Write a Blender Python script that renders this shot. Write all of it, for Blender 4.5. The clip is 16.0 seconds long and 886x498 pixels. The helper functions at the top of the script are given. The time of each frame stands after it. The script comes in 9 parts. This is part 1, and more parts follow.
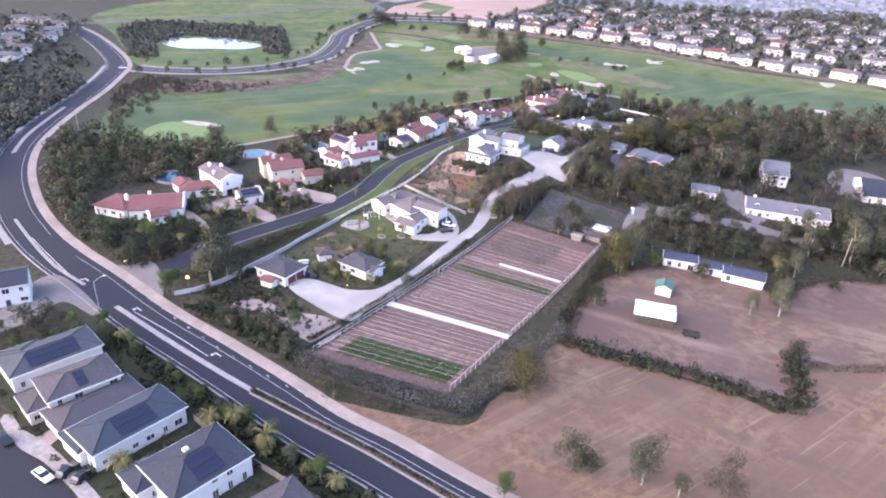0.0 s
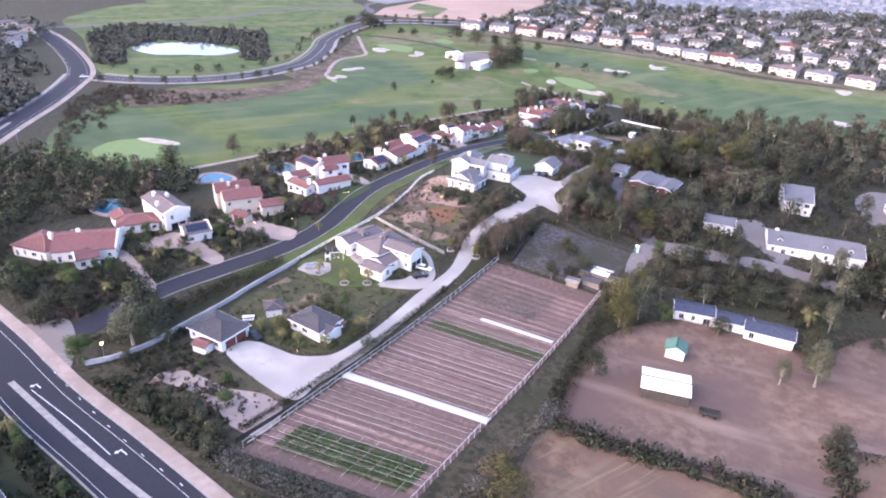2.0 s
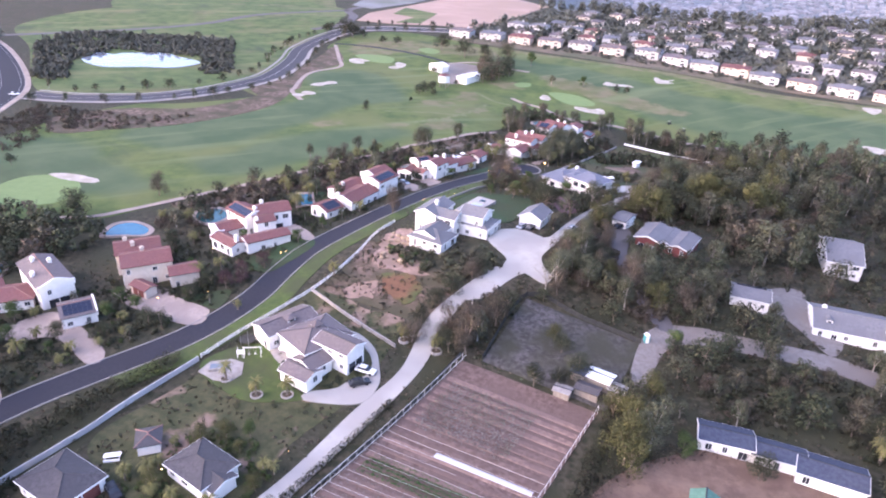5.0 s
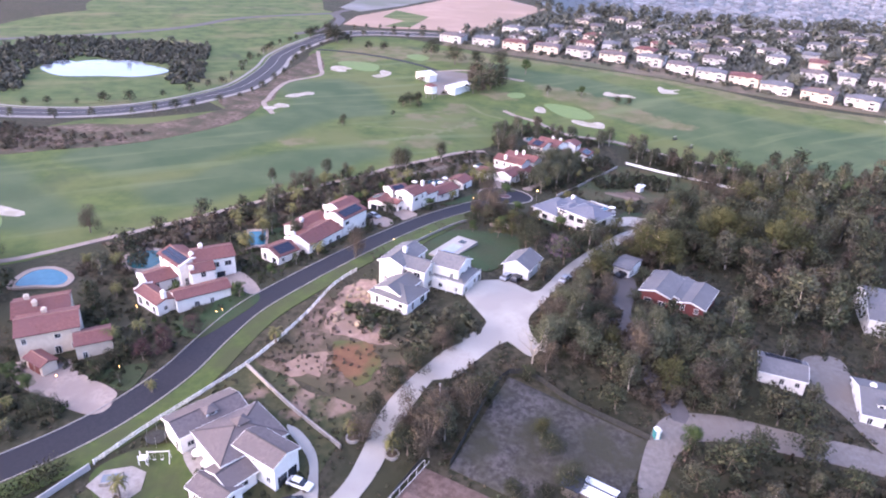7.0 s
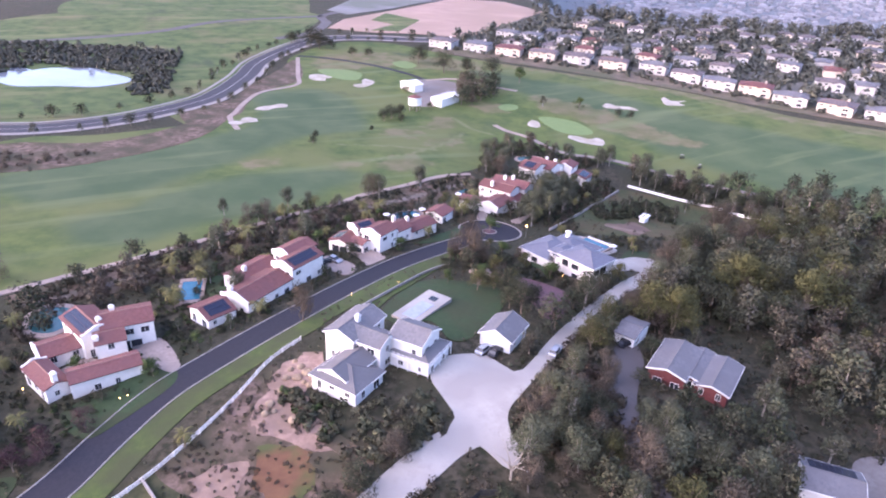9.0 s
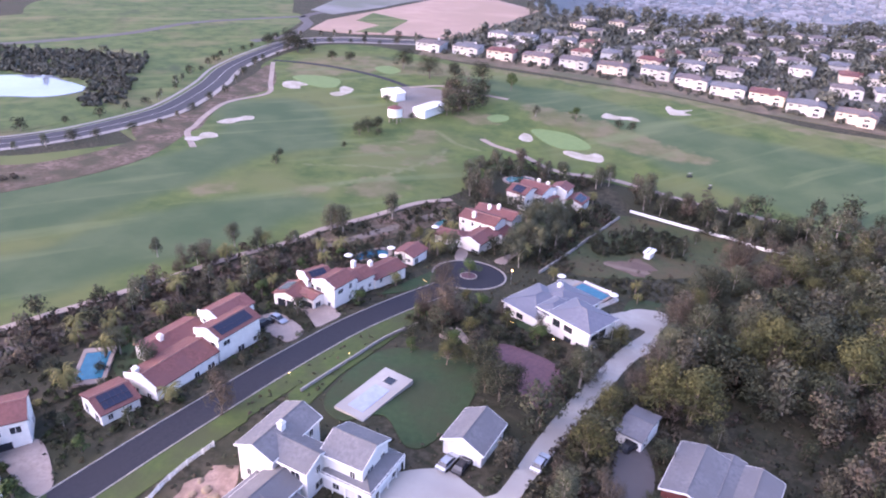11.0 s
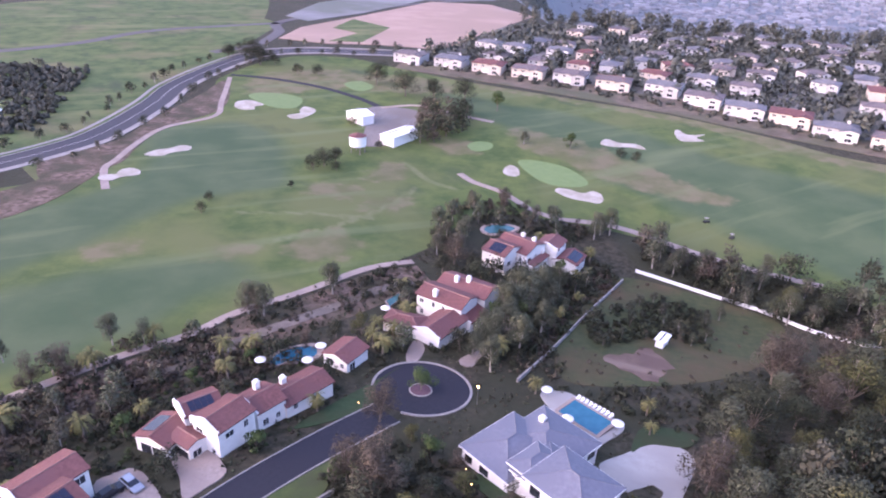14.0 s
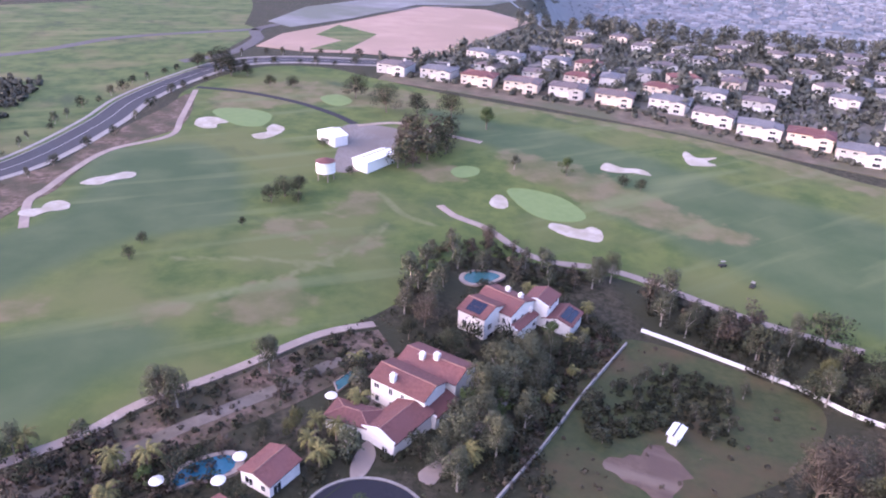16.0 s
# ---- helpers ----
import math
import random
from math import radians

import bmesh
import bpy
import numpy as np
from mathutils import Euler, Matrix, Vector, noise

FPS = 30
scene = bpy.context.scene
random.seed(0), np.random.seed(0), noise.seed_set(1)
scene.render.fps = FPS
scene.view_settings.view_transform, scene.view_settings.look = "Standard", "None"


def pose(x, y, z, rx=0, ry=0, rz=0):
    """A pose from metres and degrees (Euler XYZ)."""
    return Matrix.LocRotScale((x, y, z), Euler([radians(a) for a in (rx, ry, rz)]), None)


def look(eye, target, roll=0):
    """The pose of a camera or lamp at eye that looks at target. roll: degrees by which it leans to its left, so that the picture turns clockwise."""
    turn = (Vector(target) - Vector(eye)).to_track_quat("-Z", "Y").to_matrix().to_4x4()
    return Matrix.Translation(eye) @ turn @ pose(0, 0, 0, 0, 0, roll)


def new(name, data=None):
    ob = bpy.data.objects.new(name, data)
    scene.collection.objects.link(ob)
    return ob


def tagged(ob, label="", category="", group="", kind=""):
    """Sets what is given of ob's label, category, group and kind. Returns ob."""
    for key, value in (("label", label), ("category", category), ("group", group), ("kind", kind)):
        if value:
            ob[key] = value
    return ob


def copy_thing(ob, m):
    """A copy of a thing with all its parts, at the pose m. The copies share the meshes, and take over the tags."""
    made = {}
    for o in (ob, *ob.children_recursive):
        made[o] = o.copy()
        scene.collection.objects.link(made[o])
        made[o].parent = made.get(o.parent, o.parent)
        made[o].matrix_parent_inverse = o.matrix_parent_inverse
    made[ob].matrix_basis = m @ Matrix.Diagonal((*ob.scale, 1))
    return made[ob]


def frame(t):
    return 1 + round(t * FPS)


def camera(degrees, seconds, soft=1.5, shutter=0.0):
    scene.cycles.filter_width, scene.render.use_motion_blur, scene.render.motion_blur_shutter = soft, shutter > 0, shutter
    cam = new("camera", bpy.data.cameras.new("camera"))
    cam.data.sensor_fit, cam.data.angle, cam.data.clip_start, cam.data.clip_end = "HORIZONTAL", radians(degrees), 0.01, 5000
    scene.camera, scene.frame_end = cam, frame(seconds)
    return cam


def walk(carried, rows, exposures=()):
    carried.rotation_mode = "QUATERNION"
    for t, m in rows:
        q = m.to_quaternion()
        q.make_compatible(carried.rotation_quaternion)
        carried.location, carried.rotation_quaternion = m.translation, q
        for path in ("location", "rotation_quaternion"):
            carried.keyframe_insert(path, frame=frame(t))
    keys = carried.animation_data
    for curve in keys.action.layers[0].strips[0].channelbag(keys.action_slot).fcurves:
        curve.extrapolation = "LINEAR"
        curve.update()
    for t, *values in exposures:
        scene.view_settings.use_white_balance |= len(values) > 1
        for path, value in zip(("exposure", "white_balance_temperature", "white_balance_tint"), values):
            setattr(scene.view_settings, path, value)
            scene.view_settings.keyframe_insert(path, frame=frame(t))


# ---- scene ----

cam = camera(66.32, 16.0, soft=2.0)
# seconds, eye x, y, z, and turn about x, y, z in degrees
ROWS = [
    (0.0, 0.00, 0.00, 95.75, 63.740, -2.331, 12.477),
    (0.5, 0.01, 8.79, 95.36, 63.701, -2.318, 12.501),
    (1.0, 0.01, 17.67, 94.96, 63.678, -2.271, 12.501),
    (1.5, -0.04, 26.51, 94.66, 63.670, -2.250, 12.493),
    (2.0, 0.01, 35.37, 94.27, 63.686, -2.235, 12.468),
    (2.5, 0.00, 44.15, 93.92, 63.709, -2.224, 12.460),
    (3.0, -0.01, 52.95, 93.58, 63.732, -2.226, 12.468),
    (3.5, -0.01, 61.80, 93.21, 63.748, -2.248, 12.485),
    (4.0, -0.00, 70.61, 92.86, 63.794, -2.260, 12.493),
    (6.5, 0.07, 114.52, 91.14, 63.771, -2.314, 12.526),
    (7.0, 0.02, 123.38, 90.76, 63.809, -2.301, 12.509),
    (7.5, 0.06, 132.18, 90.37, 63.879, -2.312, 12.518),
    (8.0, 0.05, 140.97, 89.95, 63.894, -2.375, 12.542),
    (8.5, 0.03, 149.79, 89.53, 63.871, -2.371, 12.526),
    (9.0, 0.06, 158.64, 89.16, 63.832, -2.359, 12.518),
    (11.5, 0.03, 202.80, 87.14, 63.594, -2.279, 12.378),
    (12.0, 0.03, 211.66, 86.72, 63.617, -2.275, 12.361),
    (12.5, -0.01, 220.48, 86.27, 63.648, -2.267, 12.329),
    (13.0, -0.03, 229.30, 85.88, 63.679, -2.217, 12.312),
    (13.5, -0.04, 238.09, 85.46, 63.694, -2.228, 12.320),
    (14.0, -0.08, 246.91, 85.16, 63.725, -2.256, 12.320),
    (14.5, -0.05, 255.76, 84.77, 63.802, -2.266, 12.320),
    (15.0, -0.05, 264.58, 84.40, 63.864, -2.318, 12.345),
    (15.5, -0.02, 273.40, 83.90, 63.902, -2.353, 12.370),
    (16.0, 0.00, 282.18, 83.46, 63.933, -2.417, 12.403),
]
walk(cam, [(t, pose(x, y, z, a, b, c)) for t, x, y, z, a, b, c in ROWS],
     exposures=[(0.0, 2.46, 6280, 31), (7.0, 2.36, 6180, 36), (16.0, 2.15, 6020, 43)])

# ---- light: a bright overcast dusk sky, sun low behind cloud ----
world = bpy.data.worlds.new("dusk_sky")
scene.world = world
world.use_nodes = True
wn = world.node_tree.nodes
sky = wn.new("ShaderNodeTexSky")
sky.sky_type, sky.sun_disc = "NISHITA", False
sky.sun_elevation, sky.sun_rotation = radians(14), radians(250)
sky.air_density, sky.dust_density, sky.ozone_density = 1.0, 2.0, 2.0
wn["Background"].inputs[1].default_value = 0.15
world.node_tree.links.new(sky.outputs[0], wn["Background"].inputs[0])
sun_data = bpy.data.lights.new("sun", "SUN")
sun_data.energy, sun_data.angle, sun_data.color = 0.75, radians(60), (1.0, 0.93, 0.88)
sun = new("sun", sun_data)
sun.matrix_world = look((-60, -60, 120), (0, 40, 0))


# ---- materials ----
def mat(name, a, b, c=None, fine=0.6, large=0.03, rough=0.9, bump=0.3, metal=0.0, vary=0.0, island=0.0, spec=0.3, mid=(0.4, 0.6), reach=0.3):
    """Three colours mixed by noise at two scales, with relief; vary and island: spread between objects and between pieces."""
    m = bpy.data.materials.new(name)
    m.use_nodes = True
    nt = m.node_tree
    bs = nt.nodes["Principled BSDF"]
    bs.inputs["Roughness"].default_value, bs.inputs["Metallic"].default_value = rough, metal
    bs.inputs["Specular IOR Level"].default_value = spec
    co = nt.nodes.new("ShaderNodeTexCoord")
    n1 = nt.nodes.new("ShaderNodeTexNoise")
    n1.inputs["Scale"].default_value, n1.inputs["Detail"].default_value = fine, 6.0
    n1.inputs["Roughness"].default_value = 0.65
    nt.links.new(co.outputs["Object"], n1.inputs["Vector"])
    r1 = nt.nodes.new("ShaderNodeValToRGB")
    r1.color_ramp.elements[0].position, r1.color_ramp.elements[0].color = 0.5 - reach / 2, (*a, 1)
    r1.color_ramp.elements[1].position, r1.color_ramp.elements[1].color = 0.5 + reach / 2, (*b, 1)
    nt.links.new(n1.outputs["Fac"], r1.inputs["Fac"])
    out = r1.outputs["Color"]
    if c:
        n2 = nt.nodes.new("ShaderNodeTexNoise")
        n2.inputs["Scale"].default_value, n2.inputs["Detail"].default_value = large, 5.0
        nt.links.new(co.outputs["Object"], n2.inputs["Vector"])
        r2 = nt.nodes.new("ShaderNodeMapRange")
        r2.inputs["From Min"].default_value, r2.inputs["From Max"].default_value = mid
        nt.links.new(n2.outputs["Fac"], r2.inputs["Value"])
        mx = nt.nodes.new("ShaderNodeMix")
        mx.data_type = "RGBA"
        nt.links.new(r2.outputs["Result"], mx.inputs["Factor"])
        nt.links.new(out, mx.inputs["A"])
        mx.inputs["B"].default_value = (*c, 1)
        out = mx.outputs["Result"]
    if vary or island:
        hs = nt.nodes.new("ShaderNodeHueSaturation")
        add = nt.nodes.new("ShaderNodeMath")
        add.operation = "ADD"
        add.inputs[0].default_value, add.inputs[1].default_value = 1.0 - (vary + island) / 2, 0.0
        if vary:
            oi = nt.nodes.new("ShaderNodeObjectInfo")
            mu = nt.nodes.new("ShaderNodeMath")
            mu.operation = "MULTIPLY_ADD"
            mu.inputs[1].default_value, mu.inputs[2].default_value = vary, 1.0 - (vary + island) / 2
            nt.links.new(oi.outputs["Random"], mu.inputs[0])
            nt.links.new(mu.outputs[0], add.inputs[0])
        if island:
            ge = nt.nodes.new("ShaderNodeNewGeometry")
            mu = nt.nodes.new("ShaderNodeMath")
            mu.operation = "MULTIPLY"
            mu.inputs[1].default_value = island
            nt.links.new(ge.outputs["Random Per Island"], mu.inputs[0])
            nt.links.new(mu.outputs[0], add.inputs[1])
        nt.links.new(add.outputs[0], hs.inputs["Value"])
        nt.links.new(out, hs.inputs["Color"])
        out = hs.outputs["Color"]
    nt.links.new(out, bs.inputs["Base Color"])
    if bump:
        bp = nt.nodes.new("ShaderNodeBump")
        bp.inputs["Strength"].default_value, bp.inputs["Distance"].default_value = bump, 0.3
        nt.links.new(n1.outputs["Fac"], bp.inputs["Height"])
        nt.links.new(bp.outputs["Normal"], bs.inputs["Normal"])
    return m


def ribbed(m, scale, depth, axis="X", strength=0.5):
    """Adds tile or board courses as a wave relief to a material."""
    nt = m.node_tree
    bs = nt.nodes["Principled BSDF"]
    co = nt.nodes.new("ShaderNodeTexCoord")
    wv = nt.nodes.new("ShaderNodeTexWave")
    wv.bands_direction = axis
    wv.inputs["Scale"].default_value, wv.inputs["Distortion"].default_value = scale, 0.4
    nt.links.new(co.outputs["Object"], wv.inputs["Vector"])
    bp = nt.nodes.new("ShaderNodeBump")
    bp.inputs["Strength"].default_value, bp.inputs["Distance"].default_value = strength, depth
    nt.links.new(wv.outputs["Fac"], bp.inputs["Height"])
    for l in list(bs.inputs["Normal"].links):
        nt.links.new(l.from_socket, bp.inputs["Normal"])
    nt.links.new(bp.outputs["Normal"], bs.inputs["Normal"])
    return m


def glow(name, colour, power):
    m = bpy.data.materials.new(name)
    m.use_nodes = True
    bs = m.node_tree.nodes["Principled BSDF"]
    bs.inputs["Base Color"].default_value = (*colour, 1)
    bs.inputs["Emission Color"].default_value, bs.inputs["Emission Strength"].default_value = (*colour, 1), power
    return m


GROUND = mat("scrub_ground", (0.019, 0.021, 0.010), (0.060, 0.050, 0.033), (0.032, 0.033, 0.017), 0.6, 0.06, bump=0.9, reach=0.18, mid=(0.44, 0.62))
TURF_M = mat("golf_rough", (0.044, 0.077, 0.023), (0.086, 0.116, 0.038), (0.138, 0.120, 0.060), 0.10, 0.03, bump=0.3, mid=(0.53, 0.74), reach=0.24)
GREEN_M = mat("putting_green_turf", (0.125, 0.185, 0.070), (0.145, 0.205, 0.080), None, 0.3, bump=0.05)
LAWN_M = mat("lawn_grass", (0.022, 0.046, 0.018), (0.034, 0.060, 0.024), (0.034, 0.046, 0.020), 0.8, 0.15, bump=0.4)
VERGE_M = mat("verge_grass", (0.044, 0.070, 0.019), (0.070, 0.098, 0.025), (0.049, 0.060, 0.024), 0.6, 0.12, bump=0.5, mid=(0.42, 0.62))
SAND_M = mat("bunker_sand", (0.34, 0.305, 0.27), (0.44, 0.40, 0.355), (0.30, 0.27, 0.22), 0.5, 0.2, bump=0.3)
DRY_M = mat("dry_grass_field", (0.117, 0.071, 0.046), (0.199, 0.127, 0.077), (0.147, 0.090, 0.063), 0.45, 0.04, bump=0.8, reach=0.22)
PADDOCK_M = mat("bare_paddock_earth", (0.110, 0.072, 0.055), (0.177, 0.119, 0.087), (0.117, 0.076, 0.061), 0.35, 0.05, bump=0.8, reach=0.2)
FARFIELD_M = mat("ploughed_field", (0.30, 0.205, 0.165), (0.36, 0.25, 0.20), (0.285, 0.20, 0.155), 0.05, 0.015, bump=0.1)
SOIL_M = mat("tilled_soil", (0.115, 0.075, 0.065), (0.200, 0.136, 0.116), (0.145, 0.098, 0.085), 0.9, 0.08, bump=0.9, vary=0.5, reach=0.2)
MULCH_M = mat("purple_groundcover", (0.10, 0.055, 0.07), (0.15, 0.08, 0.09), None, 1.2, bump=0.8)
SLOPE_M = mat("eroded_slope_earth", (0.070, 0.052, 0.034), (0.180, 0.123, 0.098), (0.059, 0.052, 0.030), 0.4, 0.1, bump=0.9, reach=0.16)
ICE_M = mat("iceplant_cover", (0.125, 0.058, 0.034), (0.150, 0.078, 0.042), (0.066, 0.078, 0.026), 0.6, 0.09, bump=0.7, mid=(0.44, 0.56))
ASPHALT_M = mat("asphalt", (0.017, 0.018, 0.026), (0.026, 0.026, 0.036), (0.021, 0.021, 0.030), 1.5, 0.06, rough=0.85, bump=0.1)
GREYROAD_M = mat("weathered_asphalt", (0.085, 0.08, 0.085), (0.125, 0.115, 0.12), (0.095, 0.086, 0.088), 0.8, 0.06, bump=0.15)
ROADGREY_M = mat("blue_grey_asphalt", (0.045, 0.045, 0.053), (0.062, 0.062, 0.071), (0.053, 0.051, 0.059), 0.8, 0.05, bump=0.1)
CONCRETE_M = mat("pale_concrete", (0.317, 0.299, 0.281), (0.396, 0.377, 0.354), (0.285, 0.267, 0.253), 0.4, 0.1, bump=0.1)
PAVING_M = mat("sandy_pavers", (0.26, 0.205, 0.18), (0.35, 0.285, 0.25), (0.25, 0.20, 0.18), 1.2, 0.15, bump=0.3)
KERB_M = mat("kerb_concrete", (0.22, 0.20, 0.19), (0.32, 0.295, 0.28), None, 0.8, bump=0.2)
DIRTWALK_M = mat("decomposed_granite_walk", (0.27, 0.215, 0.185), (0.36, 0.29, 0.25), (0.25, 0.20, 0.17), 0.5, 0.1, bump=0.2)
PAINT_M = mat("road_paint", (0.46, 0.45, 0.45), (0.58, 0.57, 0.57), None, 2.0, bump=0.1)
WATER_M = mat("pond_water", (0.16, 0.18, 0.21), (0.21, 0.23, 0.26), None, 0.03, rough=0.08, bump=0.0, spec=0.8)
POOL_M = mat("pool_water", (0.016, 0.105, 0.17), (0.028, 0.14, 0.21), None, 0.5, rough=0.05, bump=0.05, spec=0.6)
TEAL_M = mat("teal_pool_water", (0.02, 0.085, 0.095), (0.035, 0.115, 0.125), None, 0.5, rough=0.05, bump=0.05, spec=0.6)
STUCCO_M = mat("white_stucco", (0.72, 0.69, 0.66), (0.80, 0.77, 0.74), None, 1.0, bump=0.1, vary=0.08)
CREAM_M = mat("tan_stucco", (0.52, 0.44, 0.37), (0.60, 0.52, 0.44), None, 1.0, bump=0.1)
SIDING_M = mat("pale_grey_siding", (0.58, 0.57, 0.57), (0.66, 0.65, 0.65), None, 0.6, bump=0.1)
REDWALL_M = mat("red_board_wall", (0.115, 0.034, 0.034), (0.16, 0.048, 0.046), None, 0.8, bump=0.1)
TILE_M = ribbed(mat("red_clay_tile", (0.125, 0.052, 0.050), (0.190, 0.082, 0.076), (0.150, 0.068, 0.067), 1.6, 0.25, rough=0.8, bump=0.4, vary=0.2), 1.2, 0.08)
SHINGLE_M = mat("grey_shingle", (0.115, 0.115, 0.128), (0.175, 0.17, 0.185), (0.13, 0.128, 0.14), 1.6, 0.2, rough=0.85, bump=0.4, vary=0.1)
BROWNROOF_M = mat("brown_grey_tile", (0.110, 0.090, 0.095), (0.17, 0.14, 0.142), (0.128, 0.107, 0.11), 1.5, 0.2, rough=0.85, bump=0.4, vary=0.15)
SLATE_M = mat("blue_grey_slate", (0.118, 0.125, 0.163), (0.152, 0.160, 0.201), (0.129, 0.137, 0.175), 1.5, 0.2, rough=0.7, bump=0.3)
BLUEROOF_M = mat("weathered_blue_shingle", (0.023, 0.028, 0.040), (0.041, 0.048, 0.063), (0.031, 0.036, 0.049), 1.5, 0.15, rough=0.8, bump=0.3)
PALEBLUEROOF_M = mat("pale_blue_grey_shingle", (0.047, 0.055, 0.065), (0.069, 0.077, 0.087), (0.052, 0.059, 0.067), 1.5, 0.15, rough=0.8, bump=0.3)
MIDBLUEROOF_M = mat("faded_blue_shingle", (0.026, 0.037, 0.055), (0.043, 0.057, 0.077), (0.034, 0.045, 0.061), 1.5, 0.15, rough=0.8, bump=0.3)
GARDENSOIL_M = mat("dark_garden_ground", (0.018, 0.023, 0.011), (0.040, 0.040, 0.024), (0.028, 0.034, 0.016), 0.7, 0.1, bump=0.8, reach=0.2)
PALEWALL_M = mat("weathered_white_render", (0.42, 0.41, 0.42), (0.54, 0.53, 0.54), (0.36, 0.35, 0.36), 0.9, 0.1, bump=0.2)
NAVY_M = mat("dark_blue_shingle", (0.035, 0.042, 0.07), (0.06, 0.07, 0.10), None, 1.5, bump=0.3)
WHITEROOF_M = mat("white_sheet_roof", (0.78, 0.77, 0.76), (0.84, 0.83, 0.82), None, 0.5, bump=0.05, rough=0.5)
SOLAR_M = mat("solar_panel_glass", (0.015, 0.018, 0.035), (0.025, 0.028, 0.05), None, 1.0, rough=0.25, bump=0.0, spec=0.5)
GLASS_M = mat("window_glass", (0.02, 0.023, 0.03), (0.04, 0.045, 0.055), None, 0.5, rough=0.15, bump=0.0, spec=0.6)
FRAME_M = mat("window_frame_paint", (0.70, 0.69, 0.68), (0.75, 0.74, 0.73), None, 2.0, bump=0.0)
WOODDOOR_M = mat("dark_red_wood_door", (0.12, 0.04, 0.035), (0.18, 0.06, 0.05), None, 2.0, bump=0.2)
WHITE_M = mat("white_paint", (0.72, 0.71, 0.70), (0.80, 0.79, 0.78), None, 1.5, bump=0.1)
WIRE_M = mat("pale_trellis_line", (0.52, 0.50, 0.50), (0.62, 0.60, 0.60), None, 1.5, bump=0.0)
BARE_M = mat("bare_pink_earth", (0.22, 0.145, 0.12), (0.34, 0.235, 0.19), (0.19, 0.13, 0.10), 0.6, 0.12, bump=0.9, reach=0.2)
FABRIC_M = mat("pale_row_cover", (0.408, 0.408, 0.459), (0.476, 0.476, 0.527), None, 0.8, bump=0.3)
BLACKFENCE_M = mat("dark_fence_mesh", (0.03, 0.03, 0.03), (0.05, 0.05, 0.045), None, 1.5, bump=0.1)
WOODPOST_M = mat("weathered_wood", (0.192, 0.160, 0.136), (0.272, 0.240, 0.208), None, 2.0, bump=0.3)
BARK_M = mat("grey_brown_bark", (0.13, 0.10, 0.08), (0.24, 0.20, 0.16), None, 3.0, bump=0.6)
PALEBARK_M = mat("pale_gum_bark", (0.266, 0.238, 0.210), (0.364, 0.336, 0.301), None, 2.0, bump=0.3)
STEEL_M = mat("galvanised_steel", (0.42, 0.43, 0.44), (0.52, 0.53, 0.54), None, 2.0, rough=0.45, metal=0.6, bump=0.0)
RUBBER_M = mat("tyre_rubber", (0.015, 0.015, 0.015), (0.025, 0.025, 0.025), None, 4.0, bump=0.1)
OAKLEAF_M = mat("dark_oak_leaves", (0.023, 0.029, 0.015), (0.036, 0.043, 0.022), (0.053, 0.053, 0.033), 0.5, 0.13, bump=0.0, vary=0.5, island=0.15, mid=(0.42, 0.66))
GUMLEAF_M = mat("grey_green_gum_leaves", (0.056, 0.067, 0.039), (0.090, 0.099, 0.058), (0.077, 0.072, 0.049), 0.5, 0.13, bump=0.0, vary=0.45, island=0.15)
RUSTLEAF_M = mat("rusty_brown_leaves", (0.064, 0.048, 0.037), (0.095, 0.072, 0.055), (0.076, 0.070, 0.047), 0.5, 0.13, bump=0.0, vary=0.45, island=0.15)
YELLOWLEAF_M = mat("yellow_green_leaves", (0.057, 0.057, 0.020), (0.089, 0.084, 0.030), (0.054, 0.061, 0.025), 0.5, 0.13, bump=0.0, vary=0.35, island=0.15)
ROUNDLEAF_M = mat("bright_green_leaves", (0.038, 0.061, 0.019), (0.068, 0.098, 0.031), None, 0.9, bump=0.0, vary=0.3, island=0.3)
PLUMLEAF_M = mat("maroon_leaves", (0.052, 0.026, 0.030), (0.080, 0.040, 0.044), None, 0.6, bump=0.0, vary=0.3, island=0.15)
PALMLEAF_M = mat("palm_fronds", (0.08, 0.085, 0.03), (0.17, 0.15, 0.06), None, 0.8, bump=0.0, vary=0.3, island=0.4)
CROP_M = mat("green_crop_leaves", (0.029, 0.072, 0.018), (0.050, 0.104, 0.029), None, 1.0, bump=0.0, island=0.4)
GREYBRUSH_M = mat("grey_brush_leaves", (0.144, 0.137, 0.130), (0.216, 0.205, 0.194), (0.115, 0.115, 0.090), 0.9, 0.2, bump=0.0, vary=0.2, island=0.3)
LAMP_M = glow("warm_lamp", (1.0, 0.52, 0.14), 7.0)
# dark wall colour stands in for the shade inside the stable's open front
SHADEDFRONT_M = mat("dark_weathered_board", (0.05, 0.042, 0.036), (0.09, 0.075, 0.064), None, 2.0, bump=0.4)
# far leaves lightened to grey: distance haze is put into their colour
FARHAZELEAF_M = mat("greyish_far_leaves", (0.075, 0.080, 0.062), (0.108, 0.108, 0.088), None, 0.3, bump=0.0, vary=0.3, island=0.3)
HILLWALL_M = mat("pale_hillside_stucco", (0.44, 0.42, 0.41), (0.54, 0.52, 0.50), None, 1.0, bump=0.1, vary=0.35)
# paler leaf copy for the hillside, with aerial haze painted into the colour
HILLHAZELEAF_M = mat("dusty_hillside_leaves", (0.088, 0.096, 0.078), (0.128, 0.132, 0.110), None, 0.3, bump=0.0, vary=0.3, island=0.3)
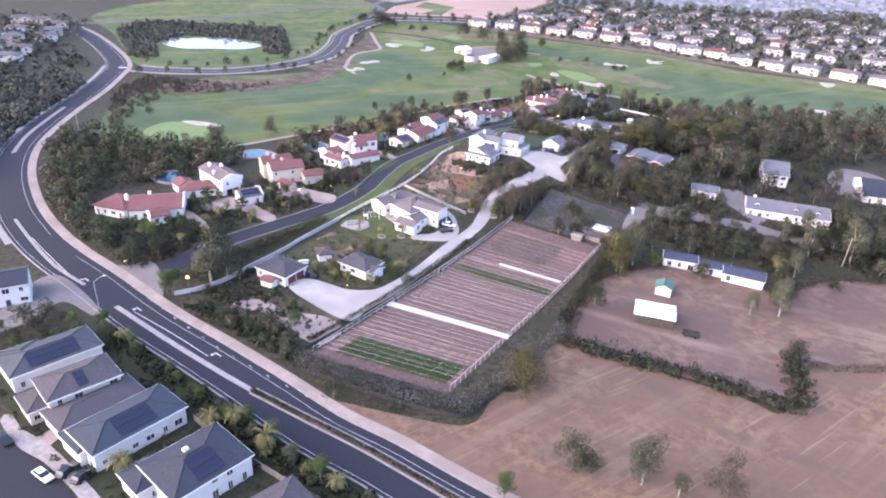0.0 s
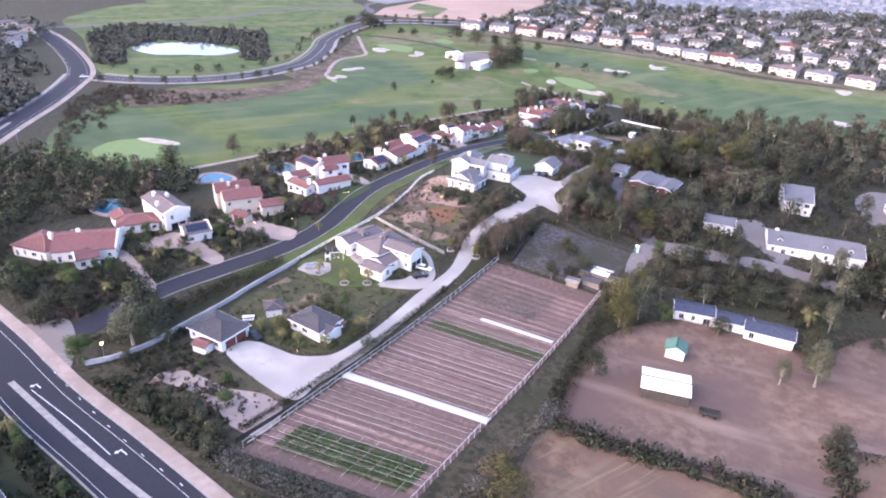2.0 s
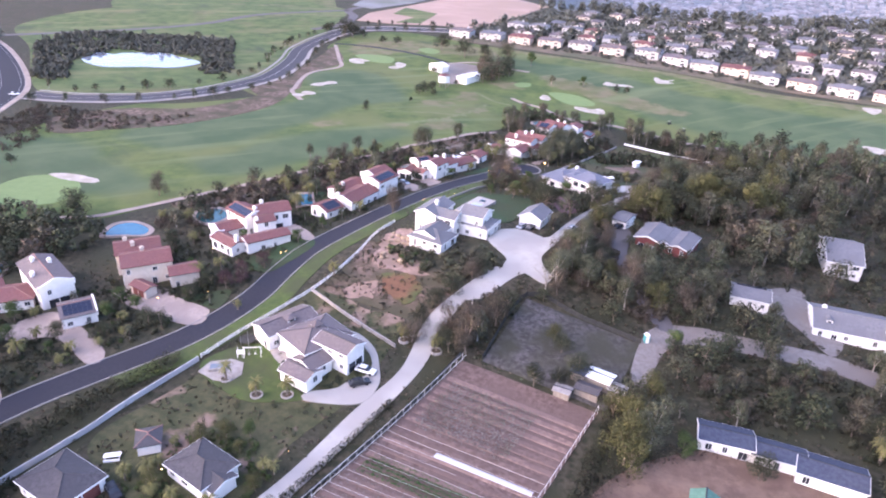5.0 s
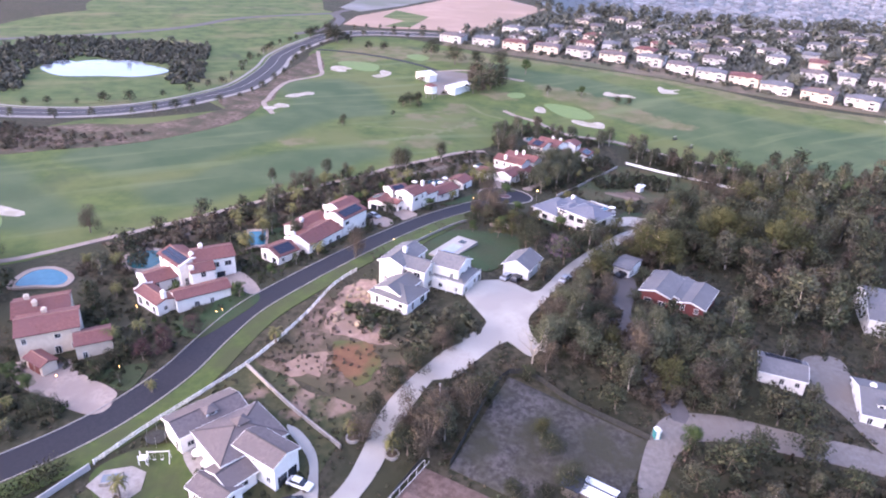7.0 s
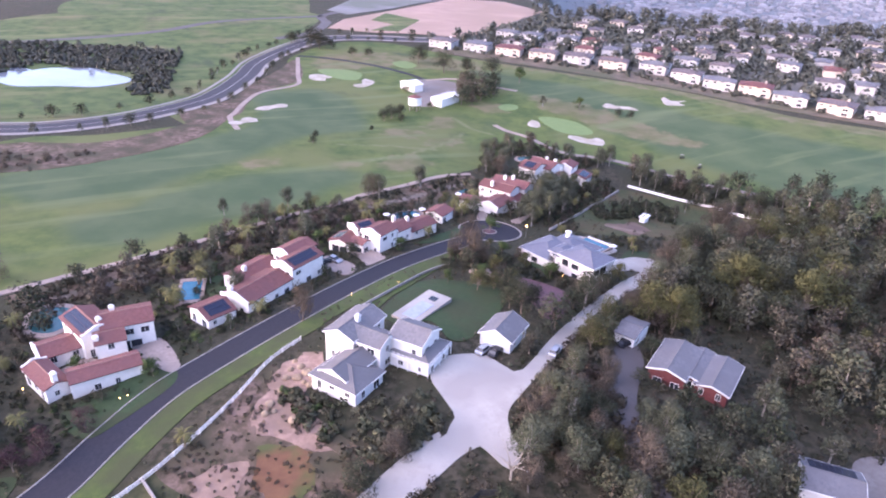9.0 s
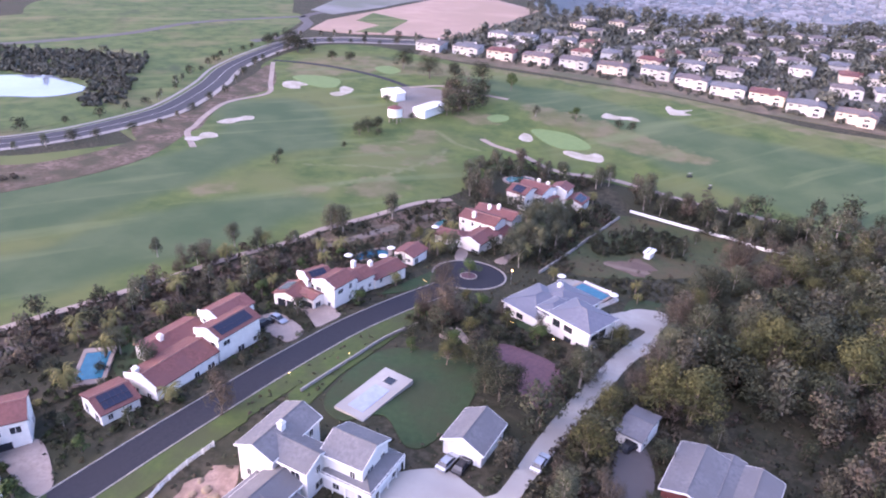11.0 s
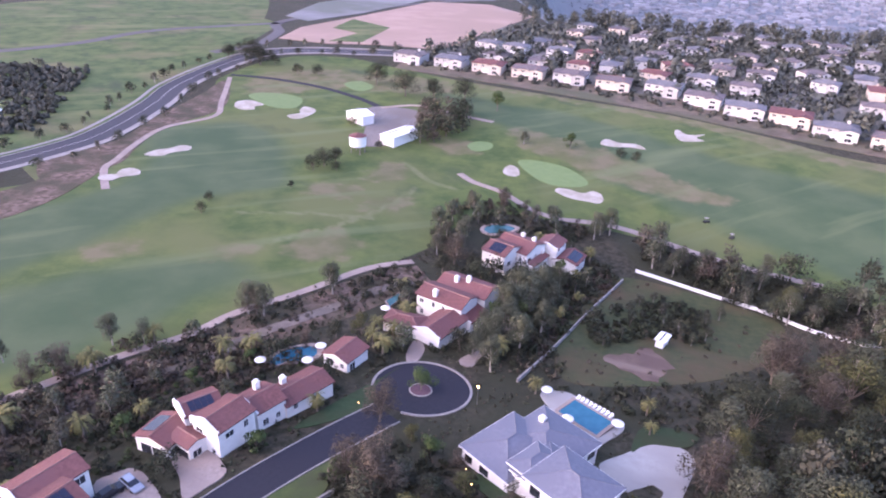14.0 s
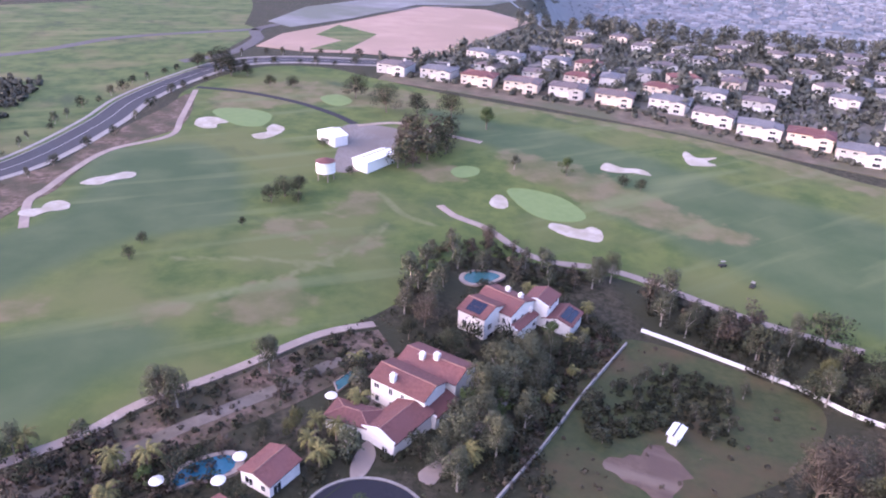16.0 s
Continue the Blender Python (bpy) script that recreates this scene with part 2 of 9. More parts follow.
# valley trees take the blue-grey of the haze as base colour
VALLEYHAZELEAF_M = mat("blue_grey_valley_trees", (0.105, 0.122, 0.130), (0.125, 0.142, 0.150), None, 0.05, bump=0.0, island=0.15)
BANKBRUSH_M = mat("brown_brush_bank", (0.085, 0.070, 0.050), (0.165, 0.130, 0.098), (0.085, 0.088, 0.052), 0.12, 0.04, bump=0.6, mid=(0.45, 0.6))
GREYTILE_M = mat("dark_grey_tile", (0.052, 0.048, 0.054), (0.088, 0.082, 0.088), (0.064, 0.060, 0.066), 1.5, 0.2, rough=0.85, bump=0.4)
ROCK_M = mat("tan_boulder", (0.24, 0.175, 0.12), (0.38, 0.29, 0.20), (0.20, 0.15, 0.11), 1.2, 0.3, bump=0.8)
MEADOW_M = mat("olive_meadow", (0.036, 0.048, 0.018), (0.062, 0.069, 0.027), (0.083, 0.061, 0.031), 0.5, 0.06, bump=0.6, mid=(0.46, 0.66))
GARDENSLOPE_M = mat("olive_groundcover_slope", (0.036, 0.043, 0.018), (0.070, 0.066, 0.032), (0.21, 0.145, 0.115), 0.5, 0.10, bump=0.9, reach=0.2, mid=(0.58, 0.66))
DIRTSTRIP_M = mat("pale_bank_dirt", (0.13, 0.105, 0.090), (0.20, 0.165, 0.140), (0.11, 0.092, 0.070), 0.4, 0.08, bump=0.6)
GRAVEL_M = mat("pale_gravel", (0.145, 0.129, 0.124), (0.212, 0.194, 0.184), (0.162, 0.140, 0.128), 0.9, 0.08, bump=0.4)


def streaks(m, angle, stretch_, colour, lo, hi, scale=0.25):
    """Long pale streaks, such as a mower leaves, laid over a material's colour."""
    nt = m.node_tree
    bs = nt.nodes["Principled BSDF"]
    co, mp, nz, rg, mx = [nt.nodes.new(k) for k in ("ShaderNodeTexCoord", "ShaderNodeMapping", "ShaderNodeTexNoise", "ShaderNodeMapRange", "ShaderNodeMix")]
    mp.vector_type = "TEXTURE"
    mp.inputs["Rotation"].default_value, mp.inputs["Scale"].default_value = (0, 0, radians(angle)), (stretch_, 1, 1)
    nz.inputs["Scale"].default_value, nz.inputs["Detail"].default_value = scale, 4.0
    rg.inputs["From Min"].default_value, rg.inputs["From Max"].default_value = lo, hi
    mx.data_type = "RGBA"
    mx.inputs["B"].default_value = (*colour, 1)
    nt.links.new(co.outputs["Object"], mp.inputs["Vector"])
    nt.links.new(mp.outputs["Vector"], nz.inputs["Vector"])
    nt.links.new(nz.outputs["Fac"], rg.inputs["Value"])
    nt.links.new(rg.outputs["Result"], mx.inputs["Factor"])
    nt.links.new(bs.inputs["Base Color"].links[0].from_socket, mx.inputs["A"])
    nt.links.new(mx.outputs["Result"], bs.inputs["Base Color"])
    return m


streaks(DRY_M, 50, 10, (0.20, 0.145, 0.095), 0.52, 0.80)
streaks(DRY_M, 47, 22, (0.24, 0.175, 0.108), 0.60, 0.80, 0.9)
streaks(DRY_M, -20, 3, (0.105, 0.078, 0.058), 0.55, 0.75, 0.12)
streaks(PADDOCK_M, -10, 6, (0.205, 0.148, 0.116), 0.52, 0.72, 0.15)


def course_turf():
    """Golf turf: mottled rough, smoother paler fairway, dry straw patches and worn tracks, by the zones marked on the sheet."""
    m = mat("golf_course_turf", (0.044, 0.076, 0.019), (0.090, 0.118, 0.032), (0.100, 0.116, 0.040), 0.09, 0.022, bump=0.3, mid=(0.45, 0.62), reach=0.26)
    nt = m.node_tree
    bs = nt.nodes["Principled BSDF"]
    co = nt.nodes.new("ShaderNodeTexCoord")
    out = bs.inputs["Base Color"].links[0].from_socket
    layers = (("fairway", (0.042, 0.075, 0.034), (0.068, 0.098, 0.047), 0.05, 0.55, 0.24, 0.9), ("dry", (0.100, 0.102, 0.044), (0.165, 0.132, 0.080), 0.12, 0.9, 0.12, 0.75), ("track", (0.125, 0.135, 0.062), (0.15, 0.15, 0.075), 0.2, 0.4, 0.2, 0.75))
    for name, c0, c1, scale, rough_edge, half, share in layers:
        at = nt.nodes.new("ShaderNodeAttribute")
        at.attribute_name = name
        nz = nt.nodes.new("ShaderNodeTexNoise")
        nz.inputs["Scale"].default_value, nz.inputs["Detail"].default_value = scale, 5.0
        nt.links.new(co.outputs["Object"], nz.inputs["Vector"])
        ramp = nt.nodes.new("ShaderNodeValToRGB")
        ramp.color_ramp.elements[0].position, ramp.color_ramp.elements[0].color = 0.38, (*c0, 1)
        ramp.color_ramp.elements[1].position, ramp.color_ramp.elements[1].color = 0.62, (*c1, 1)
        nt.links.new(nz.outputs["Fac"], ramp.inputs["Fac"])
        edge = nt.nodes.new("ShaderNodeMath")
        edge.operation = "MULTIPLY_ADD"
        edge.inputs[1].default_value, edge.inputs[2].default_value = rough_edge, -rough_edge / 2
        nt.links.new(nz.outputs["Fac"], edge.inputs[0])
        add = nt.nodes.new("ShaderNodeMath")
        nt.links.new(at.outputs["Fac"], add.inputs[0])
        nt.links.new(edge.outputs[0], add.inputs[1])
        rg = nt.nodes.new("ShaderNodeMapRange")
        rg.interpolation_type = "SMOOTHSTEP"
        rg.inputs["From Min"].default_value, rg.inputs["From Max"].default_value, rg.inputs["To Max"].default_value = 0.5 - half, 0.5 + half, share
        nt.links.new(add.outputs[0], rg.inputs["Value"])
        mx = nt.nodes.new("ShaderNodeMix")
        mx.data_type = "RGBA"
        nt.links.new(rg.outputs["Result"], mx.inputs["Factor"])
        nt.links.new(out, mx.inputs["A"])
        nt.links.new(ramp.outputs["Color"], mx.inputs["B"])
        out = mx.outputs["Result"]
    nt.links.new(out, bs.inputs["Base Color"])
    return m


COURSE_M = course_turf()
streaks(COURSE_M, 38, 9, (0.125, 0.150, 0.070), 0.54, 0.80, 0.09)
streaks(COURSE_M, -40, 2, (0.046, 0.070, 0.030), 0.62, 0.76, 0.05)
streaks(TURF_M, 30, 5, (0.15, 0.15, 0.062), 0.52, 0.75, 0.06)
streaks(TURF_M, -40, 2, (0.045, 0.066, 0.028), 0.60, 0.72, 0.05)

# ---- tools ----
def hill(x, y, cx, cy, sx, sy):
    return np.exp(-0.5 * (((x - cx) / sx) ** 2 + ((y - cy) / sy) ** 2))


def terrain(x, y):
    """The height of the ground: a knoll under the grey house, a hollow to its north-east, a rise to the far hillside, which drops to a valley behind its ridge."""
    s = np.clip((y - 560) / 140, 0, 1)
    d = np.clip((y - 850) / 260, 0, 1) * np.clip((x + 60 + 0.1 * (y - 850)) / 90, 0, 1)
    return (-120 * d * d * (3 - 2 * d) + 9 * hill(x, y, -8, 272, 48, 40) - 9 * hill(x, y, 40, 425, 45, 42) - 4 * hill(x, y, 0, 485, 90, 45)
            + 4 * s * s * (3 - 2 * s) - 2.5 * hill(x, y, 38, 168, 40, 35) + 2 * hill(x, y, -60, 240, 40, 40))


def ground(x, y):
    return float(terrain(x, y))


def smooth(pts, closed=True, step=2.0):
    """A Catmull-Rom line through pts, about step metres between its points."""
    p = [Vector((*q, 0)) for q in pts]
    n, out = len(p), []
    for i in range(n if closed else n - 1):
        if closed:
            a, b, c, d = p[i - 1], p[i], p[(i + 1) % n], p[(i + 2) % n]
        else:
            a, b, c, d = p[max(i - 1, 0)], p[i], p[i + 1], p[min(i + 2, n - 1)]
        k = max(1, int((c - b).length / step))
        for j in range(k):
            t = j / k
            out.append(0.5 * (2 * b + (c - a) * t + (2 * a - 5 * b + 4 * c - d) * t * t + (3 * b - 3 * c + d - a) * t ** 3))
    if not closed:
        out.append(p[-1])
    return [(q.x, q.y) for q in out]


def inside(xs, ys, poly):
    """Which of the points lie in the polygon."""
    hit = np.zeros(len(xs), bool)
    px, py = np.array(poly).T
    for i in range(len(px)):
        x0, y0, x1, y1 = px[i - 1], py[i - 1], px[i], py[i]
        cross = ((y0 > ys) != (y1 > ys)) & (xs < (x1 - x0) * (ys - y0) / (y1 - y0 + 1e-12) + x0)
        hit ^= cross
    return hit


def mesh_of(name, verts, faces, material, flat=True):
    me = bpy.data.meshes.new(name)
    me.from_pydata([tuple(v) for v in verts], [], faces)
    me.materials.append(material)
    if not flat:
        me.shade_smooth()
    me.update()
    return me


def soften(me, normals):
    """Shades a mass of leaf clumps by the form of its crown."""
    me.shade_smooth()
    me.normals_split_custom_set_from_vertices(normals)
    return me


def part(name, data, material, parent, label=""):
    """One mesh object under a thing; data: a bmesh or a mesh."""
    if isinstance(data, bmesh.types.BMesh):
        me = bpy.data.meshes.new(name)
        data.to_mesh(me)
        data.free()
        me.materials.append(material)
        data = me
    ob = new(name, data)
    ob.parent = parent
    if label:
        ob["label"] = label
    return ob


def patch(name, outline, material, lift, label, category, spacing=4.0, round_=True, step=2.0):
    """A sheet of ground cover that follows the terrain inside an outline, with a turned-down rim."""
    from_line = smooth(outline, True, step) if round_ else list(outline)
    xs, ys = np.array(from_line).T
    gx, gy = np.meshgrid(np.arange(xs.min() + 1, xs.max(), spacing), np.arange(ys.min() + 1, ys.max(), spacing))
    gx, gy = gx.ravel(), gy.ravel()
    ok = inside(gx, gy, from_line)
    pts = [Vector(p) for p in from_line] + [Vector((a, b)) for a, b in zip(gx[ok], gy[ok])]
    n = len(from_line)
    geo = delaunay(pts, [(i, (i + 1) % n) for i in range(n)], [], 1, 1e-4)
    v = [(p.x, p.y, ground(p.x, p.y) + lift) for p in geo[0]]
    f = [list(q) for q in geo[2]]
    base = len(v)
    rim = [(a, b) for a, b in geo[1]]
    ring = [(q[0], q[1], ground(*q) + lift) for q in from_line] + [(q[0], q[1], ground(*q) - 0.4) for q in from_line]
    v += ring
    f += [[base + i, base + (i + 1) % n, base + n + (i + 1) % n, base + n + i] for i in range(n)]
    ob = new(name, mesh_of(name, v, f, material, False))
    return tagged(ob, label, category, kind="structure")


def delaunay(*args):
    import mathutils
    return mathutils.geometry.delaunay_2d_cdt(*args)


def offset(line, by):
    """The line moved by metres to its left."""
    out = []
    for i, q in enumerate(line):
        a, b = Vector(line[max(i - 1, 0)]), Vector(line[min(i + 1, len(line) - 1)])
        d = (b - a).normalized()
        out.append((q[0] - d.y * by, q[1] + d.x * by))
    return out


def band(line, lo, hi, lift, drop=0.3, cross=None):
    """Vertices and faces of a strip between two offsets of a line, on the terrain, with turned-down sides."""
    count = cross or max(1, int(abs(hi - lo) / 4))
    cols = [offset(line, lo + (hi - lo) * k / count) for k in range(count + 1)]
    v, f = [], []
    for i in range(len(line)):
        row = [(c[i][0], c[i][1], ground(*c[i]) + lift) for c in cols]
        v.append((row[0][0], row[0][1], row[0][2] - drop))
        v += row
        v.append((row[-1][0], row[-1][1], row[-1][2] - drop))
    w = count + 3
    for i in range(len(line) - 1):
        for k in range(w - 1):
            f.append([i * w + k + 1, i * w + k, (i + 1) * w + k, (i + 1) * w + k + 1])
    return v, f


def ribbon(name, line, lo, hi, lift, material, label, category, step=3.0, drop=0.3):
    v, f = band(smooth(line, False, step), lo, hi, lift, drop)
    return tagged(new(name, mesh_of(name, v, f, material)), label, category, kind="structure")


def box(bm, x0, y0, z0, x1, y1, z1, m=None):
    """A box into a bmesh."""
    v = [bm.verts.new(p) for p in ((x0, y0, z0), (x1, y0, z0), (x1, y1, z0), (x0, y1, z0), (x0, y0, z1), (x1, y0, z1), (x1, y1, z1), (x0, y1, z1))]
    for q in ((3, 2, 1, 0), (4, 5, 6, 7), (0, 1, 5, 4), (1, 2, 6, 5), (2, 3, 7, 6), (3, 0, 4, 7)):
        bm.faces.new([v[i] for i in q])
    if m:
        bmesh.ops.transform(bm, matrix=m, verts=v)
    return v


def box_mesh(name, material, *b):
    bm = bmesh.new()
    box(bm, *b)
    me = bpy.data.meshes.new(name)
    bm.to_mesh(me)
    bm.free()
    me.materials.append(material)
    return me


def limb(bm, a, b, r0, r1, sides=6):
    """A tapered round limb from a to b."""
    a, b = Vector(a), Vector(b)
    q = (b - a).to_track_quat("Z", "Y")
    rings = []
    for c, r in ((a, r0), (b, r1)):
        rings.append([bm.verts.new(c + q @ Vector((r * math.cos(2 * math.pi * i / sides), r * math.sin(2 * math.pi * i / sides), 0))) for i in range(sides)])
    for i in range(sides):
        bm.faces.new((rings[0][i], rings[0][(i + 1) % sides], rings[1][(i + 1) % sides], rings[1][i]))
    bm.faces.new(rings[1])
    bm.faces.new(rings[0][::-1])


def ragged(outline, by, seed):
    """An outline with an uneven, wandering edge."""
    rnd = random.Random(seed)
    line = smooth(outline, True, 1.5)
    n, out, w = len(line), [], 0.0
    turn = rnd.uniform(0, 6.28)
    for i, q in enumerate(offset(line, 0.0)):
        a = 6.2832 * i / n
        w = by * (0.5 * math.sin(5 * a + turn) + 0.45 * math.sin(11 * a + 2 * turn) + 0.3 * math.sin(23 * a + 3 * turn)) + rnd.uniform(-0.3, 0.3) * by
        d = (Vector(line[(i + 1) % n]) - Vector(line[i - 1])).normalized()
        out.append((q[0] - d.y * w, q[1] + d.x * w))
    return out


def disc(bm, c, r, z0, z1, sides=20, sx=1.0, sy=1.0):
    """A flat round slab."""
    lo = [bm.verts.new((c[0] + sx * r * math.cos(2 * math.pi * i / sides), c[1] + sy * r * math.sin(2 * math.pi * i / sides), z0)) for i in range(sides)]
    hi = [bm.verts.new((v.co.x, v.co.y, z1)) for v in lo]
    for i in range(sides):
        bm.faces.new((lo[i], lo[(i + 1) % sides], hi[(i + 1) % sides], hi[i]))
    bm.faces.new(hi)
    bm.faces.new(lo[::-1])


def thing(name, x, y, label, category, group="", z=None, rot=0.0, kind=""):
    ob = new(name)
    ob.matrix_world = pose(x, y, ground(x, y) if z is None else z, 0, 0, rot)
    return tagged(ob, label, category, group, kind)


# ---- the ground, one sheet to the horizon ----
def stretch(lo, hi, step, reach):
    """Even steps between lo and hi, growing ones beyond."""
    mid = np.arange(lo, hi + step, step)
    grow, s = [], step
    while not grow or grow[-1] < reach:
        s *= 1.15
        grow.append((grow[-1] if grow else 0) + s)
    grow = np.array(grow)
    return np.concatenate([lo - grow[::-1], mid, mid[-1] + grow])


gx, gy = stretch(-340, 220, 5, 3800), stretch(40, 720, 5, 3800)
GX, GY = np.meshgrid(gx, gy)
GZ = terrain(GX, GY)
cols_ = len(gx)
ground_faces = [[j * cols_ + i, j * cols_ + i + 1, (j + 1) * cols_ + i + 1, (j + 1) * cols_ + i] for j in range(len(gy) - 1) for i in range(cols_ - 1)]
tagged(new("ground", mesh_of("ground", zip(GX.ravel(), GY.ravel(), GZ.ravel()), ground_faces, GROUND, False)),
       "dry scrubby suburban ground with patchy olive cover", "ground", kind="structure")

# ---- golf course ----
TURF = [(-236, 298), (-211, 256), (-193, 250), (-167, 254), (-150, 258), (-138, 273), (-128, 287), (-119, 298), (-104, 319), (-90, 342), (-78, 358), (-72, 370), (-56, 393), (-40, 420), (-30, 455), (-5, 463), (22, 462), (60, 447), (95, 420), (150, 400), (200, 395), (200, 520), (150, 540), (112, 552), (85, 572), (43, 594), (-8, 608), (-72, 625), (-110, 640), (-150, 655), (-185, 640), (-195, 585), (-175, 545), (-176, 500), (-165, 455), (-172, 430), (-200, 400), (-225, 385), (-240, 340)]
FAIRWAYS = [
    [(-175, 492), (-160, 506), (-145, 515), (-122, 500), (-106, 476), (-100, 452), (-120, 426), (-129, 390), (-138, 364), (-150, 340), (-178, 330), (-200, 345), (-173, 383), (-157, 414), (-150, 446)],
    [(-138, 341), (-125, 370), (-104, 387), (-86, 395), (-79, 384), (-88, 362), (-104, 337), (-118, 318), (-135, 305), (-150, 318)],
    [(-73, 595), (-40, 588), (-10, 582), (33, 556), (68, 532), (96, 519), (122, 507), (200, 480), (200, 420), (150, 418), (97, 432), (82, 444), (60, 468), (34, 488), (14, 503), (-6, 532), (-36, 552), (-58, 565)],
    [(-290, 300), (-262, 262), (-205, 268), (-166, 275), (-150, 292), (-185, 312), (-215, 330)],
]
DRY_PATCHES = [
    [(-72, 400), (-60, 405), (-58, 418), (-68, 424), (-78, 414)], [(-74, 470), (-62, 472), (-60, 486), (-72, 490)], [(-98, 392), (-84, 396), (-82, 404), (-96, 402)],
    [(-27, 550), (9, 536), (40, 508), (58, 500), (52, 492), (30, 496), (5, 509), (-24, 528)], [(-66, 442), (-54, 448), (-56, 458), (-68, 454)], [(-126, 384), (-114, 388), (-114, 396), (-126, 393)],
    [(-86, 448), (-72, 450), (-74, 462), (-88, 458)], [(-60, 628), (0, 612), (60, 590), (112, 556), (190, 528), (190, 514), (108, 542), (55, 578), (0, 600), (-60, 616)], [(-165, 560), (-130, 585), (-100, 588), (-70, 600), (-80, 620), (-150, 622), (-178, 600)],
    [(-60, 520), (-46, 508), (-40, 515), (-52, 530)],
]
TRACKS = [[(-55, 470), (-58, 453), (-65, 434), (-72, 421), (-79, 413), (-86, 399)], [(-60, 436), (-80, 432), (-102, 424)], [(-40, 474), (-52, 478), (-66, 494)]]


def zone(x, y, outlines, soft):
    """How far points lie inside any of the outlines: 1 well inside, 0 well outside, with a soft edge."""
    out = np.zeros(len(x))
    for o in outlines:
        line = smooth(o, True, 5.0)
        far = np.full(len(x), 1e9)
        for q0, q1 in zip(line, line[1:] + line[:1]):
            dx, dy = q1[0] - q0[0], q1[1] - q0[1]
            u = np.clip(((x - q0[0]) * dx + (y - q0[1]) * dy) / (dx * dx + dy * dy + 1e-9), 0, 1)
            far = np.minimum(far, np.hypot(x - q0[0] - u * dx, y - q0[1] - u * dy))
        out = np.maximum(out, np.clip(0.5 + np.where(inside(x, y, line), 0.5, -0.5) * far / soft, 0, 1))
    return out


def zoned(ob):
    """Marks which parts of a turf sheet are mown fairway, dry ground or worn track."""
    co = np.empty(len(ob.data.vertices) * 3)
    ob.data.vertices.foreach_get("co", co)
    x, y = co.reshape(-1, 3)[:, 0], co.reshape(-1, 3)[:, 1]
    worn = [offset(smooth(t, False, 4.0), 1.2) + offset(smooth(t, False, 4.0), -1.2)[::-1] for t in TRACKS]
    for name, shapes, soft in (("fairway", FAIRWAYS, 12.0), ("dry", DRY_PATCHES, 9.0), ("track", worn, 2.0)):
        ob.data.attributes.new(name, "FLOAT", "POINT").data.foreach_set("value", zone(x, y, shapes, soft))
    return ob


zoned(patch("golf_turf", TURF, COURSE_M, 0.08, "green golf turf with mown fairways and dry rough", "turf", 2.6, step=5.0))
NTURF2 = [(-453, 575), (-426, 684), (-263, 777), (-214, 632), (-193, 503), (-210, 430), (-264, 395), (-292, 400), (-374, 491)]
patch("golf_rough", NTURF2, TURF_M, 0.06, "green golf turf round the pond", "turf", 8.0, step=6.0)
NTURF = [(-187, 435), (-464, 702), (-441, 833), (-354, 951), (-251, 754), (-228, 643), (-205, 544), (-198, 494)]
patch("golf_rough", NTURF, TURF_M, 0.08, "far stretch of green golf course turf", "turf", 8.0, step=6.0)
GREEN_A = [(-198, 270), (-197, 285), (-183, 290), (-170, 280), (-170, 267), (-185, 261)]
GREEN_B = [(-164, 557), (-162, 565), (-148, 567), (-137, 561), (-134, 546), (-141, 542), (-151, 546)]
GREEN_C = [(-23, 510), (-17, 514), (-4, 511), (5, 501), (4, 495), (-5, 492), (-14, 496)]
GREEN_D = [(-128, 598), (-121, 605), (-111, 596), (-114, 586), (-122, 589)]
GREEN_E = [(-46, 522), (-42, 528), (-36, 527), (-36, 520), (-42, 516)]
for outline in (GREEN_A, GREEN_B, GREEN_C, GREEN_D, GREEN_E):
    patch("putting_green", outline, GREEN_M, 0.18, "close-cut bright green putting green", "golf green", 3.0, step=1.5)
BUNKER_0 = [(-158.6, 435.6), (-153, 435.5), (-152.6, 439.6), (-148.6, 443), (-150.5, 447.5), (-155.4, 448.6), (-157, 445), (-155.6, 441.5), (-159.4, 439.4)]
BUNKER_1 = [(-159.6, 463.4), (-153, 464.4), (-152, 469), (-147.6, 473.6), (-148.5, 478), (-152.6, 478.4), (-155.5, 473), (-158.4, 470)]
BUNKER_2 = [(-161, 537), (-155, 533.4), (-150.6, 536), (-152.5, 540.5), (-150, 545), (-156, 549), (-162, 549), (-164, 544)]
BUNKER_3 = [(-132.6, 532.4), (-127, 528.5), (-124, 533), (-122.6, 541), (-125, 547), (-130.4, 549), (-131, 543), (-128.6, 538)]
BUNKER_4 = [(-27.4, 498), (-24, 494.8), (-20.8, 497), (-22.4, 504), (-26, 505.6)]
BUNKER_5 = [(-6, 487), (-1, 483.6), (4, 482.6), (10.5, 482.8), (11.6, 488.5), (8, 492), (4, 489), (0, 490), (-5, 490.5)]
BUNKER_6 = [(9.5, 541), (16, 539), (22, 540.4), (28.5, 539.4), (25, 545), (18, 544.5), (12, 548)]
BUNKER_7 = [(42.6, 567), (44.4, 555.6), (54.6, 557.6), (51.6, 561.5), (56, 567.5), (48, 565), (44.4, 571.6)]
BUNKER_8 = [(-190.5, 289.5), (-185.6, 292.7), (-171.4, 290.8), (-170.0, 286.9), (-181.3, 286.7)]
BUNKER_9 = [(135.3, 447.3), (142.1, 445.7), (145.7, 438.0), (139.0, 433.8)]
BUNKER_10 = [(160.3, 531.0), (170.2, 529.0), (161.9, 515.6)]
